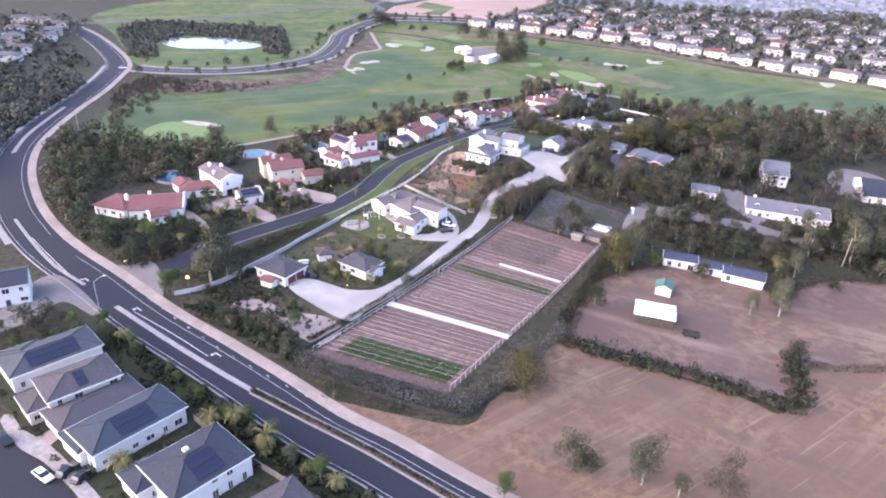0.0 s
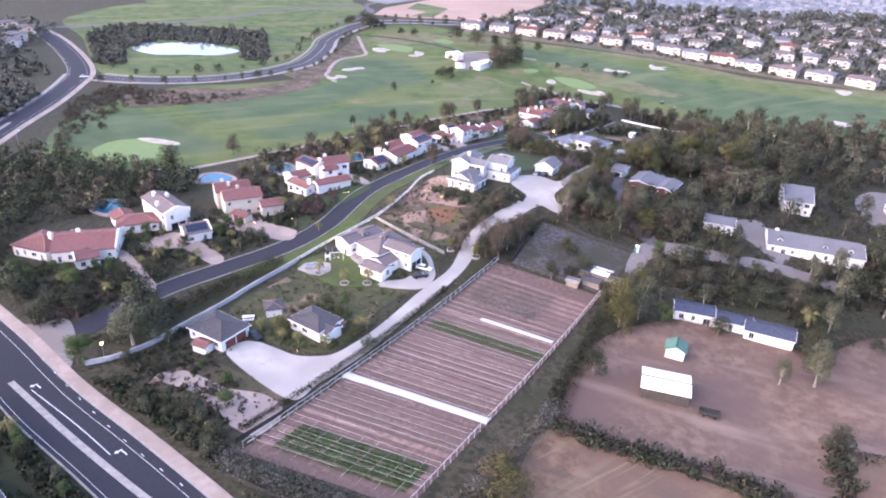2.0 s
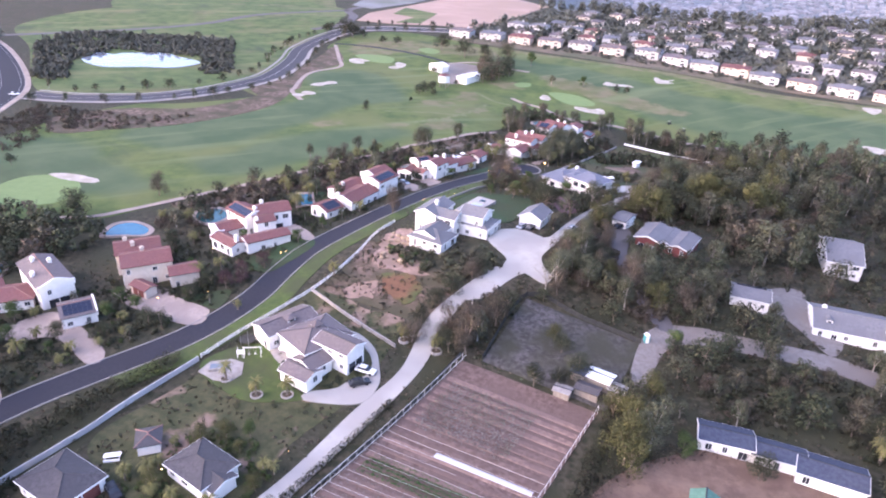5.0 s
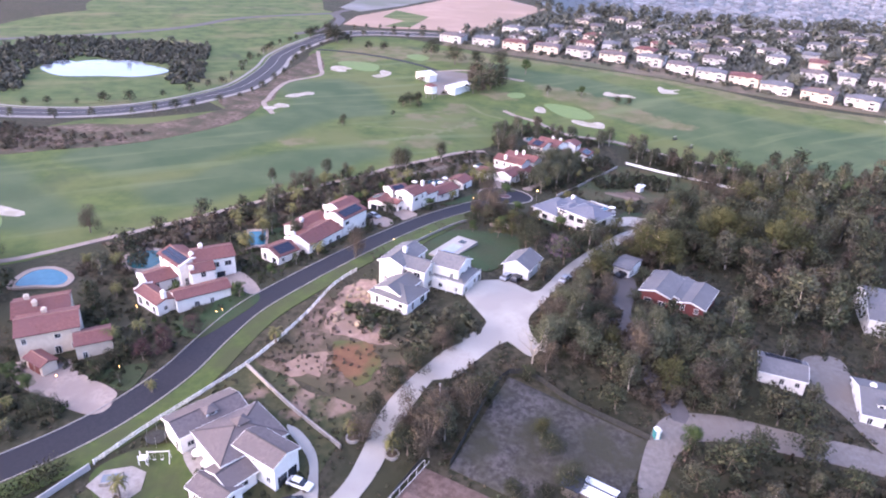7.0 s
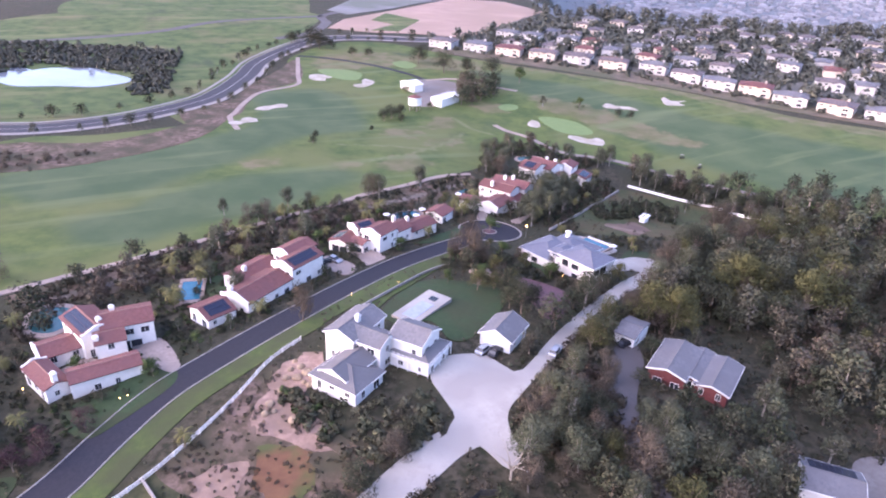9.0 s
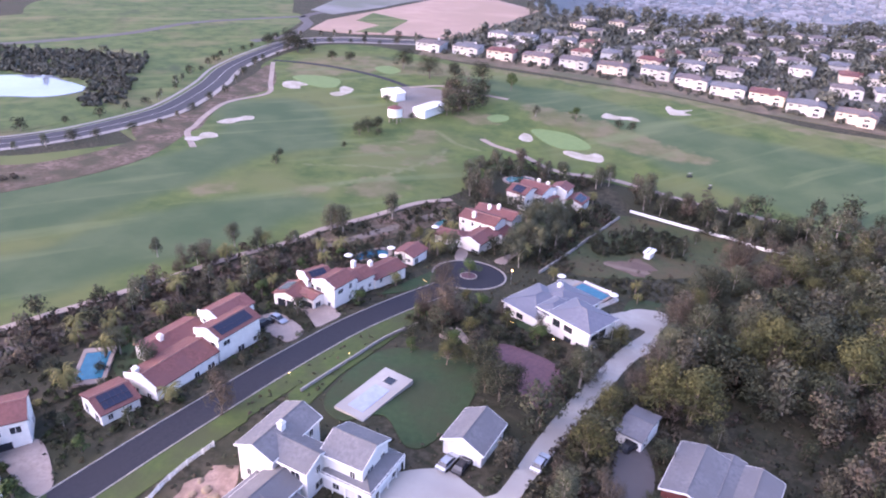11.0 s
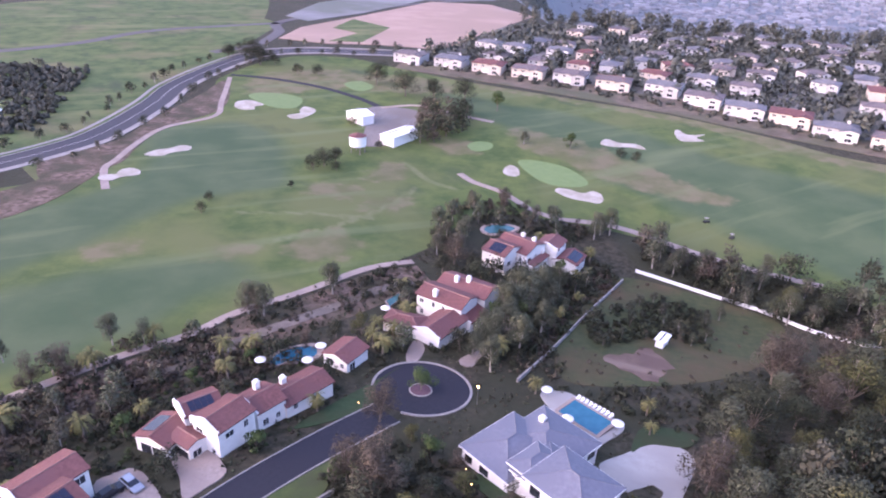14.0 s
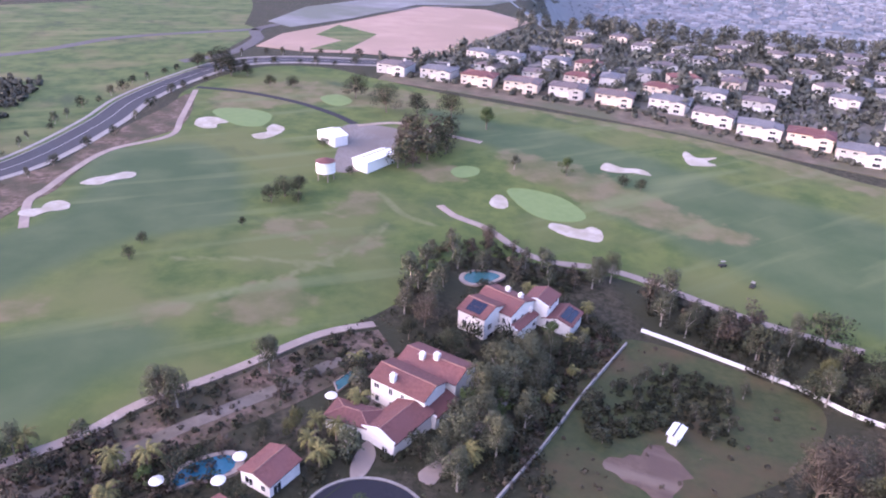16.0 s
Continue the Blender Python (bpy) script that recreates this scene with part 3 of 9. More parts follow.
for outline in (BUNKER_0, BUNKER_1, BUNKER_2, BUNKER_3, BUNKER_4, BUNKER_5, BUNKER_6, BUNKER_7, BUNKER_8, BUNKER_9, BUNKER_10):
    patch("sand_bunker", ragged(outline, 0.22, int(outline[0][0])), SAND_M, 0.22, "pale sand golf bunker with lobed edge", "bunker", 2.0, round_=False)
LAKE = [(-319, 472), (-324, 495), (-311, 493), (-308, 500), (-287, 511), (-268, 503), (-247, 492), (-253, 473), (-272, 466), (-294, 458)]
patch("pond_water", LAKE, WATER_M, 0.35, "still pond reflecting the pale sky", "pond", 6.0, step=2.0)
POND_BANK = [(-291, 405), (-294, 443), (-269, 460), (-242, 469), (-216, 462), (-224, 425), (-254, 405), (-273, 397)]
patch("pond_bank", POND_BANK, TURF_M, 0.14, "green grassy bank below the pond", "turf", 6.0)
FAR_FIELD = [(-211, 696), (-217, 749), (-195, 833), (-166, 965), (-106, 973), (-55, 906), (-82, 778), (-97, 701), (-141, 701), (-175, 691)]
patch("ploughed_field", FAR_FIELD, FARFIELD_M, 0.2, "bare pinkish brown ploughed field", "field", 12.0, round_=False)
FAR_GREEN = [(-194, 756), (-196, 808), (-155, 777), (-154, 706), (-176, 700), (-169, 741)]
patch("crop_strip", FAR_GREEN, TURF_M, 0.3, "green strip within the ploughed field", "field", 8.0, round_=False)
ribbon("cart_path", [(-150, 428), (-163, 445), (-165, 454), (-170, 474), (-172, 497), (-162, 520), (-171, 543), (-191, 589)], -1.3, 1.3, 0.2, PAVING_M, "sandy concrete golf cart path", "path")
ribbon("cart_path", [(-166, 256), (-152, 260), (-143, 269), (-135, 279), (-127, 289), (-119, 299), (-104, 320), (-89, 344), (-78, 358), (-73, 369), (-62, 384), (-51, 402), (-41, 411)], -1.2, 1.2, 0.2, PAVING_M, "sandy concrete golf cart path", "path")
ribbon("cart_path", [(-43, 490), (-37, 484), (-30, 481), (-24, 478), (-13, 468), (-3, 465), (11, 467), (25, 464), (50, 452), (75, 440)], -1.4, 1.4, 0.2, PAVING_M, "winding sandy golf cart path", "path")

ribbon("service_track", [(-193, 594), (-168, 594), (-137, 586), (-112, 573), (-98, 562)], -1.7, 1.7, 0.2, ASPHALT_M, "dark asphalt service track across the rough", "path")
ribbon("service_track", [(-96, 560), (-80, 570), (-60, 562), (-40, 556)], -1.5, 1.5, 0.2, DIRTWALK_M, "sandy track behind the golf yard", "path")

# ---- fields and open land ----
DRY_FIELD = [(-49, 111), (-31, 110), (-15, 111), (-11, 123), (-5, 127), (1, 148), (17, 146), (43, 139), (53, 135), (62, 159), (83, 163), (68, 110), (16, 88), (-6, 92), (-21, 100), (-37, 107)]
patch("dry_field", DRY_FIELD, DRY_M, 0.06, "open field of dry tan grass", "field", 4.0)
PADDOCK = [(3, 153), (11, 184), (32, 200), (52, 200), (64, 193), (82, 205), (101, 203), (88, 164), (62, 156), (54, 138), (43, 141), (24, 145), (9, 148)]
patch("paddock", PADDOCK, PADDOCK_M, 0.09, "bare pinkish brown paddock earth", "paddock", 4.0)
SCRUB_LOT = [(-83, 172), (-74, 193), (-62, 230), (-46, 224), (-36, 223), (-36, 212), (-39, 195), (-46, 180), (-50, 162), (-60, 159), (-73, 163)]
patch("scrub_lot", SCRUB_LOT, GARDENSLOPE_M, 0.05, "rough garden slope of bare earth and scrub", "garden", 3.0)
BROWN_SLOPE = [(-61, 231), (-58, 239), (-56, 256), (-54, 261), (-41, 249), (-29, 242), (-26, 239), (-28, 226), (-33, 222), (-44, 225)]
patch("bank", BROWN_SLOPE, SLOPE_M, 0.07, "eroded brown earth bank below the grey house", "bank", 3.0)
ICE_SLOPE = [(-46.6, 239.3), (-43.5, 240.8), (-37.1, 239.9), (-34.4, 233.5), (-35.5, 228.2), (-39.2, 228.4), (-44.6, 232.8)]
patch("iceplant_bank", ragged(ICE_SLOPE, 0.9, 3), ICE_M, 0.13, "rust and green iceplant covering the bank", "groundcover", 3.0, round_=False)
YARD_GRAVEL = [(-85, 141), (-80, 145), (-68, 142), (-59, 142), (-53, 138), (-55, 130), (-63, 132), (-72, 138)]
patch("gravel_yard", YARD_GRAVEL, PAVING_M, 0.12, "pale gravel yard beside the garage", "yard", 2.5)
BARE_1 = [(-51, 246), (-52, 255), (-51, 264), (-46, 266), (-44, 259), (-44, 253), (-39, 248), (-35, 244), (-39, 241), (-44, 244)]
BARE_2 = [(-54, 229), (-52, 234), (-47, 236), (-46, 231), (-48, 228)]
BARE_3 = [(-52.6, 249.8), (-48.5, 247.5), (-44.3, 244.6), (-38.7, 242.3), (-34.9, 241.4), (-32.8, 240.3), (-38.0, 240.5), (-44.1, 241.3), (-48.8, 243.9), (-52.0, 247.0)]
for outline in (BARE_1, BARE_2, BARE_3):
    patch("bare_earth", ragged(outline, 1.1, int(outline[0][0])), BARE_M, 0.11, "bare pink eroded earth on the bank", "bare earth", 2.0, round_=False)
YARD_DIRT = [(-85, 140), (-78, 149), (-69, 148), (-54, 142), (-58, 136), (-77, 133)]
patch("yard", YARD_DIRT, SLOPE_M, 0.06, "patchy dirt yard beside the garage", "yard", 3.0)
MULCH = [(-13.8, 313.4), (-10.0, 316.4), (-5.4, 315.0), (1.2, 311.0), (3.2, 303.0), (1.0, 294.0), (-3.0, 293.0), (-6.0, 300.0), (-10.7, 304.0)]
patch("groundcover", MULCH, MULCH_M, 0.1, "purple brown groundcover bed", "groundcover", 3.0)
VALLEY_GRASS = [(4, 401), (19, 433), (56, 420), (55, 401), (37, 380), (6, 366), (1, 380)]
patch("meadow", VALLEY_GRASS, MEADOW_M, 0.06, "dim olive meadow in the hollow", "meadow", 4.0)
DIRT_PATCH = [(11.5, 380), (17, 385), (23.5, 390), (27, 382), (22, 373.5), (16, 377)]
patch("dirt_clearing", ragged(DIRT_PATCH, 1.0, 6), PADDOCK_M, 0.12, "bare brown dirt clearing", "dirt", 3.0, round_=False)
DRY_BELT = [(-187, 442), (-185, 458), (-179, 477), (-184, 507), (-187, 551), (-191, 580), (-183, 574), (-165, 532), (-172, 498), (-167, 470), (-162, 453), (-165, 436), (-171, 426)]
DRY_BELT2 = [(-242, 354), (-223, 379), (-192, 392), (-176, 427), (-177, 471), (-164, 448), (-160, 406), (-180, 367), (-205, 347), (-225, 334)]
for outline in (DRY_BELT, DRY_BELT2):
    patch("dry_bank", outline, SLOPE_M, 0.16, "brown dry bank beside the golf road", "bank", 4.0)
LAWN_MM = [(-71.0, 203.5), (-65.2, 206.2), (-60.4, 203.6), (-57.4, 200.6), (-56.6, 196.6), (-51.3, 193.8), (-49.0, 191.3), (-59.2, 188.4), (-67.0, 190.6), (-73.0, 194.0), (-75.0, 198.0)]
LAWN_G = [(-39, 287), (-35, 304), (-27, 308), (-14, 305), (-13, 290), (-17, 278), (-21, 276), (-27, 283), (-34, 280)]
LAWN_S4 = [(-87, 243), (-77, 257), (-71, 253), (-75, 240), (-78, 236), (-84, 238)]
LAWN_S3 = [(-97, 218), (-84, 226), (-82, 218), (-86, 218), (-93, 220)]
LAWN_S5 = [(-88, 293), (-87, 299), (-75, 289), (-77, 283), (-82, 286)]
LAWN_S6 = [(-43, 334), (-39, 343), (-33, 354), (-30, 360), (-33, 352), (-32, 345), (-37, 338)]
LAWN_B = [(-9.8, 328.2), (-7.9, 330.9), (-2.5, 326.6), (-3.0, 323.1)]
LAWN_B2 = [(16.4, 345.4), (18.3, 353.3), (22.7, 355.6), (29.0, 354.6), (26.4, 350.2), (19.6, 348.8)]
patch("lawn", LAWN_MM, VERGE_M, 0.17, "bright green farmhouse lawn", "lawn", 2.5, step=1.0)
for outline in (LAWN_G, LAWN_S4, LAWN_S3, LAWN_S5, LAWN_S6, LAWN_B, LAWN_B2):
    patch("lawn", outline, LAWN_M, 0.16, "dark green watered lawn", "lawn", 2.5, step=1.0)
VERGE2 = [(-42, 280), (-39, 294), (-36, 303), (-32, 317), (-32, 322), (-37, 313), (-42, 302), (-46, 285)]
for outline in (VERGE2,):
    patch("verge", outline, VERGE_M, 0.15, "bright green grass verge beside the lane", "verge", 2.5, step=1.0)

# ---- roads ----
MAIN = [(60, 66), (25, 80), (-9, 93), (-28, 101), (-42, 106), (-58, 114), (-77, 123), (-99, 133), (-123, 146), (-141, 155), (-158, 165), (-178, 180), (-200, 201), (-216, 220), (-229, 240), (-240, 264), (-250, 290), (-262, 326), (-276, 360), (-292, 392), (-320, 424), (-365, 466), (-406, 499), (-460, 535)]
ribbon("road", MAIN, 0, 12.2, 0.1, ASPHALT_M, "dark asphalt two-way avenue with a median", "road")
ribbon("kerb", MAIN, -0.35, 0.0, 0.26, KERB_M, "pale concrete kerb along the avenue", "kerb", drop=0.6)
ribbon("kerb", MAIN, 12.2, 12.55, 0.26, KERB_M, "pale concrete kerb along the avenue", "kerb", drop=0.6)
ribbon("pavement", MAIN, -3.0, -0.35, 0.22, DIRTWALK_M, "pale sandy roadside footpath", "pavement")
ribbon("pavement", [p for p in MAIN if -300 < p[0] < -150], 12.55, 14.4, 0.22, KERB_M, "pale concrete pavement", "pavement")
ribbon("line_marking", [p for p in MAIN if -150 < p[0] < 40], 2.0, 2.1, 0.112, PAINT_M, "white bicycle lane line", "road marking", drop=0.0)
ribbon("line_marking", [p for p in MAIN if p[0] < 40], 11.2, 11.3, 0.112, PAINT_M, "white road edge line", "road marking", drop=0.0)
ribbon("line_marking", [p for p in MAIN if p[0] < -150], 1.9, 2.0, 0.112, PAINT_M, "white road edge line", "road marking", drop=0.0)
GOLF_ROAD = [(-284, 384), (-258, 386), (-226, 399), (-203, 425), (-190, 462), (-189, 487), (-196, 529), (-206, 566), (-207, 607), (-199, 645), (-175, 664), (-133, 674), (-60, 690), (40, 720)]
ribbon("road", GOLF_ROAD, -4.5, 8.0, 0.12, ROADGREY_M, "grey asphalt road curving round the golf course", "road")
for lo in (-5.0, 8.0):
    ribbon("kerb", GOLF_ROAD, lo, lo + 0.5, 0.26, KERB_M, "pale kerb along the golf road", "kerb", drop=0.6)
ribbon("pavement", GOLF_ROAD, -7.2, -5.0, 0.2, KERB_M, "pale pavement beside the golf road", "pavement")
ribbon("pavement", GOLF_ROAD, 10.5, 12.2, 0.2, KERB_M, "pale pavement beside the golf road", "pavement")
ribbon("line_marking", GOLF_ROAD, 1.7, 1.9, 0.14, PAINT_M, "pale road centre line", "road marking", drop=0.0)
ribbon("road", [(-230, 640), (-215, 672), (-222, 720), (-240, 780), (-180, 930), (-120, 1010)], -4, 4, 0.16, GREYROAD_M, "far grey road beside the ploughed field", "road")
ribbon("road", [(-430, 520), (-330, 620), (-300, 690), (-240, 760)], -4, 4, 0.16, GREYROAD_M, "far grey road across the golf course", "road")
LANE = [(-117, 141), (-113, 152), (-108, 167), (-103, 178), (-94, 191), (-85, 203), (-79.5, 213), (-75.5, 225), (-74, 237), (-71.5, 250), (-65.5, 264), (-58, 281), (-50.5, 300), (-44, 316), (-36, 331), (-28.5, 343)]
ribbon("lane", LANE, -3.6, 3.6, 0.11, ASPHALT_M, "dark asphalt private lane", "road", 2.0)
ribbon("verge", LANE[4:12], -9.2, -3.9, 0.14, VERGE_M, "bright green grass verge between lane and fence", "verge", 2.0)
ribbon("verge", LANE[10:15], -8.6, -3.9, 0.13, VERGE_M, "bright green grass verge above the garden wall", "verge", 2.0)
for lo in (-3.85, 3.6):
    ribbon("kerb", LANE[2:], lo, lo + 0.25, 0.25, KERB_M, "pale rolled kerb of the lane", "kerb", 2.0, drop=0.5)
CUL = (-24.2, 353.2)
ring_ = [(CUL[0] + 9.6 * math.cos(a), CUL[1] + 9.2 * math.sin(a)) for a in np.linspace(0, 2 * math.pi, 28, endpoint=False)]
patch("turning_circle", ring_, ASPHALT_M, 0.125, "dark asphalt turning circle", "road", 3.0, step=1.0)
ribbon("kerb", [(CUL[0] + 9.9 * math.cos(a), CUL[1] + 9.5 * math.sin(a)) for a in np.linspace(-1.75, 3.4, 24)], -0.25, 0.25, 0.27, KERB_M, "pale kerb of the turning circle", "kerb", 1.0, drop=0.5)
ribbon("kerb", [(CUL[0] + 2.2 * math.cos(a), CUL[1] - 1.0 + 2.2 * math.sin(a)) for a in np.linspace(0, 2 * math.pi, 22)], -0.14, 0.14, 0.32, KERB_M, "round pale kerb of the planted island", "kerb", 0.5, drop=0.5)
patch("planted_island", [(CUL[0] + 2.1 * math.cos(a), CUL[1] - 1.0 + 2.1 * math.sin(a)) for a in np.linspace(0, 2 * math.pi, 12, endpoint=False)], MULCH_M, 0.25, "round mulched island bed", "island", 1.0, step=0.6)


def stripe(line, lo, hi, lift, label="white painted road line"):
    ribbon("line_marking", line, lo, hi, lift, PAINT_M, label, "road marking", 2.0, drop=0.0)


# median: a pale strip that splits round a planted island, and a turning pocket with arrows
ribbon("median", [(-113, 131.5), (-91, 121), (-72, 112.6), (-62, 108.5)], -0.6, 0.7, 0.22, KERB_M, "pale raised concrete median strip", "median", drop=0.4)
ISLAND = [(-63, 109), (-47, 103.2), (-33, 98.2), (-17, 91.5), (0, 84.5), (24, 74)]
ribbon("median", ISLAND, -1.2, 1.2, 0.24, KERB_M, "pale kerbed median island", "median", drop=0.4)
ribbon("median_bed", ISLAND, -0.75, 0.75, 0.29, SLOPE_M, "bare mulch bed in the median", "median", drop=0.1)
stripe([(-107, 130.5), (-91, 123.7), (-79, 118)], -0.1, 0.1, 0.118)
ribbon("median", [(-128, 139), (-143, 146), (-160, 157), (-178, 170)], -0.5, 0.5, 0.22, KERB_M, "pale raised concrete median strip", "median", drop=0.4)
stripe([(-131, 140), (-146, 149), (-163, 160)], -0.1, 0.1, 0.118)
ribbon("median", [(-228, 225), (-240, 246), (-249, 268), (-258, 292)], -0.8, 0.8, 0.22, KERB_M, "pale raised concrete median strip", "median", drop=0.4)


def arrow(x, y, rot):
    """A painted turn arrow."""
    z = ground(x, y) + 0.122
    v = [(-1.6, -0.15), (0.6, -0.15), (0.6, 0.7), (1.0, 0.7), (0.5, 1.5), (-0.1, 0.7), (0.25, 0.7), (0.25, 0.15), (-1.6, 0.15)]
    m = pose(x, y, z, 0, 0, rot)
    tagged(new("arrow_marking", mesh_of("arrow_marking", [m @ Vector((*p, 0)) for p in v], [list(range(9))], PAINT_M)), "white painted turn arrow", "road marking", kind="structure")


for ax, ay, ar in ((-77.5, 119.5, 155), (-107, 132.2, 155), (-130, 142, 150)):
    arrow(ax, ay, ar)
for k in range(14):
    u = k / 13
    bx, by = -112 + 72 * u, 142.6 - 33.5 * u - 2.5 * math.sin(u * 3.1)
    bm = bmesh.new()
    box(bm, -0.5, -0.08, 0, 0.5, 0.08, 0.03)
    me = bpy.data.meshes.new("dash")
    bm.to_mesh(me)
    bm.free()
    me.materials.append(PAINT_M)
    ob = tagged(new("dash_marking", me), "short white dash between lane and cycle lane", "road marking", "lane dashes", "structure")
    ob.matrix_world = pose(bx, by - 2.6, ground(bx, by) + 0.1, 0, 0, 155)

# ---- drives and hard surfaces ----
CONCRETE = [(-74.2, 153.3), (-72.2, 159.1), (-69.7, 159.7), (-63.0, 158.0), (-58.2, 156.9), (-52.7, 158.2), (-49.2, 161.2), (-43.8, 172.7), (-37.8, 190.8), (-32.4, 203.5), (-31.2, 211.0), (-30.8, 221.3), (-27.4, 231.7), (-19.8, 245.7), (-16.7, 248.2), (-23.2, 231.3), (-26.3, 218.5), (-26.8, 209.7), (-28.7, 202.2), (-33.3, 189.4), (-39.1, 173.7), (-44.0, 160.2), (-49.5, 148.9), (-53.8, 142.0)]
COURT = [(-22.1, 262.5), (-22.1, 268.7), (-14.1, 272.3), (-8.5, 269.5), (-5.1, 269.6), (0.5, 286.3), (8.3, 307.5), (15.8, 325.7), (22.4, 335.8), (23.3, 330.3), (17.0, 317.8), (9.7, 299.4), (2.6, 280.9), (-3.9, 263.7), (-6.2, 256.8), (-4.9, 251.5), (-2.5, 247.8), (-4.4, 244.2), (-9.8, 247.6), (-15.9, 248.6), (-15.3, 252.9), (-18.4, 257.3)]
APPROACH = [(-25.9, 232.4), (-20.8, 240.7), (-15.1, 249.5), (-8.3, 250.6), (-4.9, 251.5), (-11.4, 246.0), (-15.7, 239.1), (-19.0, 234.0)]
EDRIVE = [(4.8, 295.1), (8.3, 304.3), (14.5, 316.8), (18.3, 327.9), (21.7, 336.4), (23.8, 346.4), (15.6, 344.5), (12.3, 337.7), (15.2, 333.8), (20.3, 340.9), (21.1, 336.1), (16.8, 320.8), (13.2, 307.9), (7.5, 296.0)]
EDRIVE2 = [(10.5, 339.1), (14.8, 344.1), (20.4, 349.1), (25.3, 349.8), (27.7, 346.4), (25.3, 338.7), (22.5, 331.2), (20.8, 323.4), (15.5, 321.5), (17.9, 328.8), (21.2, 335.9), (19.5, 337.2), (15.4, 334.7)]
for outline in (CONCRETE, COURT, APPROACH, EDRIVE, EDRIVE2):
    patch("driveway", outline, CONCRETE_M, 0.15, "pale concrete driveway", "driveway", 3.0, step=1.5)
M_DRIVE = [(-46.7, 215.1), (-43.3, 213.9), (-38.9, 209.9), (-36.4, 204.6), (-35.0, 200.0), (-36.1, 194.5), (-40.0, 192.2), (-48.6, 191.4), (-48.8, 193.8), (-43.4, 196.3), (-41.6, 199.1), (-38.6, 201.5), (-38.3, 205.1), (-40.4, 209.0), (-45.5, 213.3)]
patch("driveway", M_DRIVE, CONCRETE_M, 0.2, "curved pale concrete driveway round the farmhouse", "driveway", 2.0, step=1.0)
LANE_E = [(17.6, 217.9), (22.2, 234.2), (33.2, 239.1), (47.0, 239.3), (64.8, 238.9), (83.4, 231.0), (81.7, 225.5), (63.3, 232.4), (46.1, 233.0), (33.5, 232.4), (25.8, 227.7), (20.4, 214.2)]
LANE_E2 = [(10.8, 269.8), (12.9, 285.1), (16.5, 290.6), (19.0, 281.8), (17.1, 265.4), (23.5, 249.0), (28.0, 237.1), (24.8, 234.8), (20.0, 243.1), (14.5, 254.4)]
E2_YARD = [(56.1, 266.5), (65.0, 269.0), (64.4, 250.7), (69.5, 246.5), (64.8, 238.9), (59.3, 248.7), (54.3, 256.4)]
N_YARD = [(108.0, 311.8), (119.6, 324.2), (131.9, 313.0), (121.7, 282.3), (107.9, 283.4), (105.0, 292.2)]
CLUB_YARD = [(-94.1, 530.2), (-101.1, 559.1), (-79.3, 562.1), (-73.6, 546.5), (-71.7, 520.0), (-79.9, 507.7), (-87.6, 507.7)]
patch("yard", CLUB_YARD, GRAVEL_M, 0.16, "pale concrete golf maintenance yard", "yard", 3.0, step=1.5)
for outline in (LANE_E, E2_YARD, N_YARD):
    patch("gravel_lane", outline, GRAVEL_M, 0.13, "worn pale gravel lane", "lane", 3.0, step=1.5)
patch("asphalt_lane", LANE_E2, GREYROAD_M, 0.145, "worn grey asphalt lane", "lane", 3.0, step=1.5)
DRIVE_S1 = [(-129.8, 190.8), (-126.6, 191.7), (-108.2, 177.4), (-109.0, 173.6)]
DRIVE_S2 = [(-127.1, 197.8), (-121.9, 207.4), (-112.2, 204.7), (-98.0, 195.9), (-99.2, 191.4), (-112.9, 198.3), (-121.2, 194.6)]
DRIVE_S3 = [(-107.0, 216.0), (-98.3, 221.2), (-86.9, 216.5), (-82.7, 213.1), (-85.2, 209.8), (-96.7, 212.0)]
DRIVE_S3b = [(-96.0, 217.8), (-93.3, 218.9), (-89.2, 218.6), (-83.7, 216.3), (-83.8, 213.3), (-84.7, 211.8), (-89.9, 215.0), (-93.4, 215.0)]
DRIVE_S4 = [(-87.7, 263.2), (-83.5, 267.2), (-73.4, 258.7), (-74.0, 255.7), (-81.2, 258.7)]
DRIVE_S5 = [(-67.1, 312.7), (-66.2, 315.6), (-63.8, 317.7), (-59.4, 315.9), (-53.6, 310.6), (-54.6, 305.2), (-60.0, 307.6)]
DRIVE_S6 = [(-60.1, 322.4), (-58.0, 325.6), (-54.3, 325.9), (-51.5, 323.2), (-48.4, 320.0), (-49.6, 316.2), (-51.6, 313.0), (-55.3, 317.6)]
DRIVE_S7 = [(-29.3, 361.4), (-30.6, 365.5), (-29.9, 371.5), (-27.3, 368.5), (-27.4, 363.0)]
DRIVE_S8 = [(-19.1, 366.0), (-14.9, 374.4), (-11.6, 385.6), (-9.4, 393.7), (-7.3, 395.7), (-7.3, 391.4), (-11.6, 379.1), (-14.8, 368.9), (-16.2, 364.1)]
F_DRIVE = [(-97.2, 82.0), (-95.5, 87.5), (-92.7, 86.5), (-93.5, 81.4)]
F0_DRIVE = [(-142.2, 136.6), (-137.2, 141.4), (-118.5, 130.9), (-115.6, 126.0), (-127.7, 129.7), (-129.3, 117.8), (-134.2, 112.5), (-138.8, 119.2)]
ENTRY = [(-127.9, 149.5), (-123.6, 152.6), (-118.5, 156.0), (-108.7, 146.5), (-103.3, 135.4), (-111.8, 140.6)]
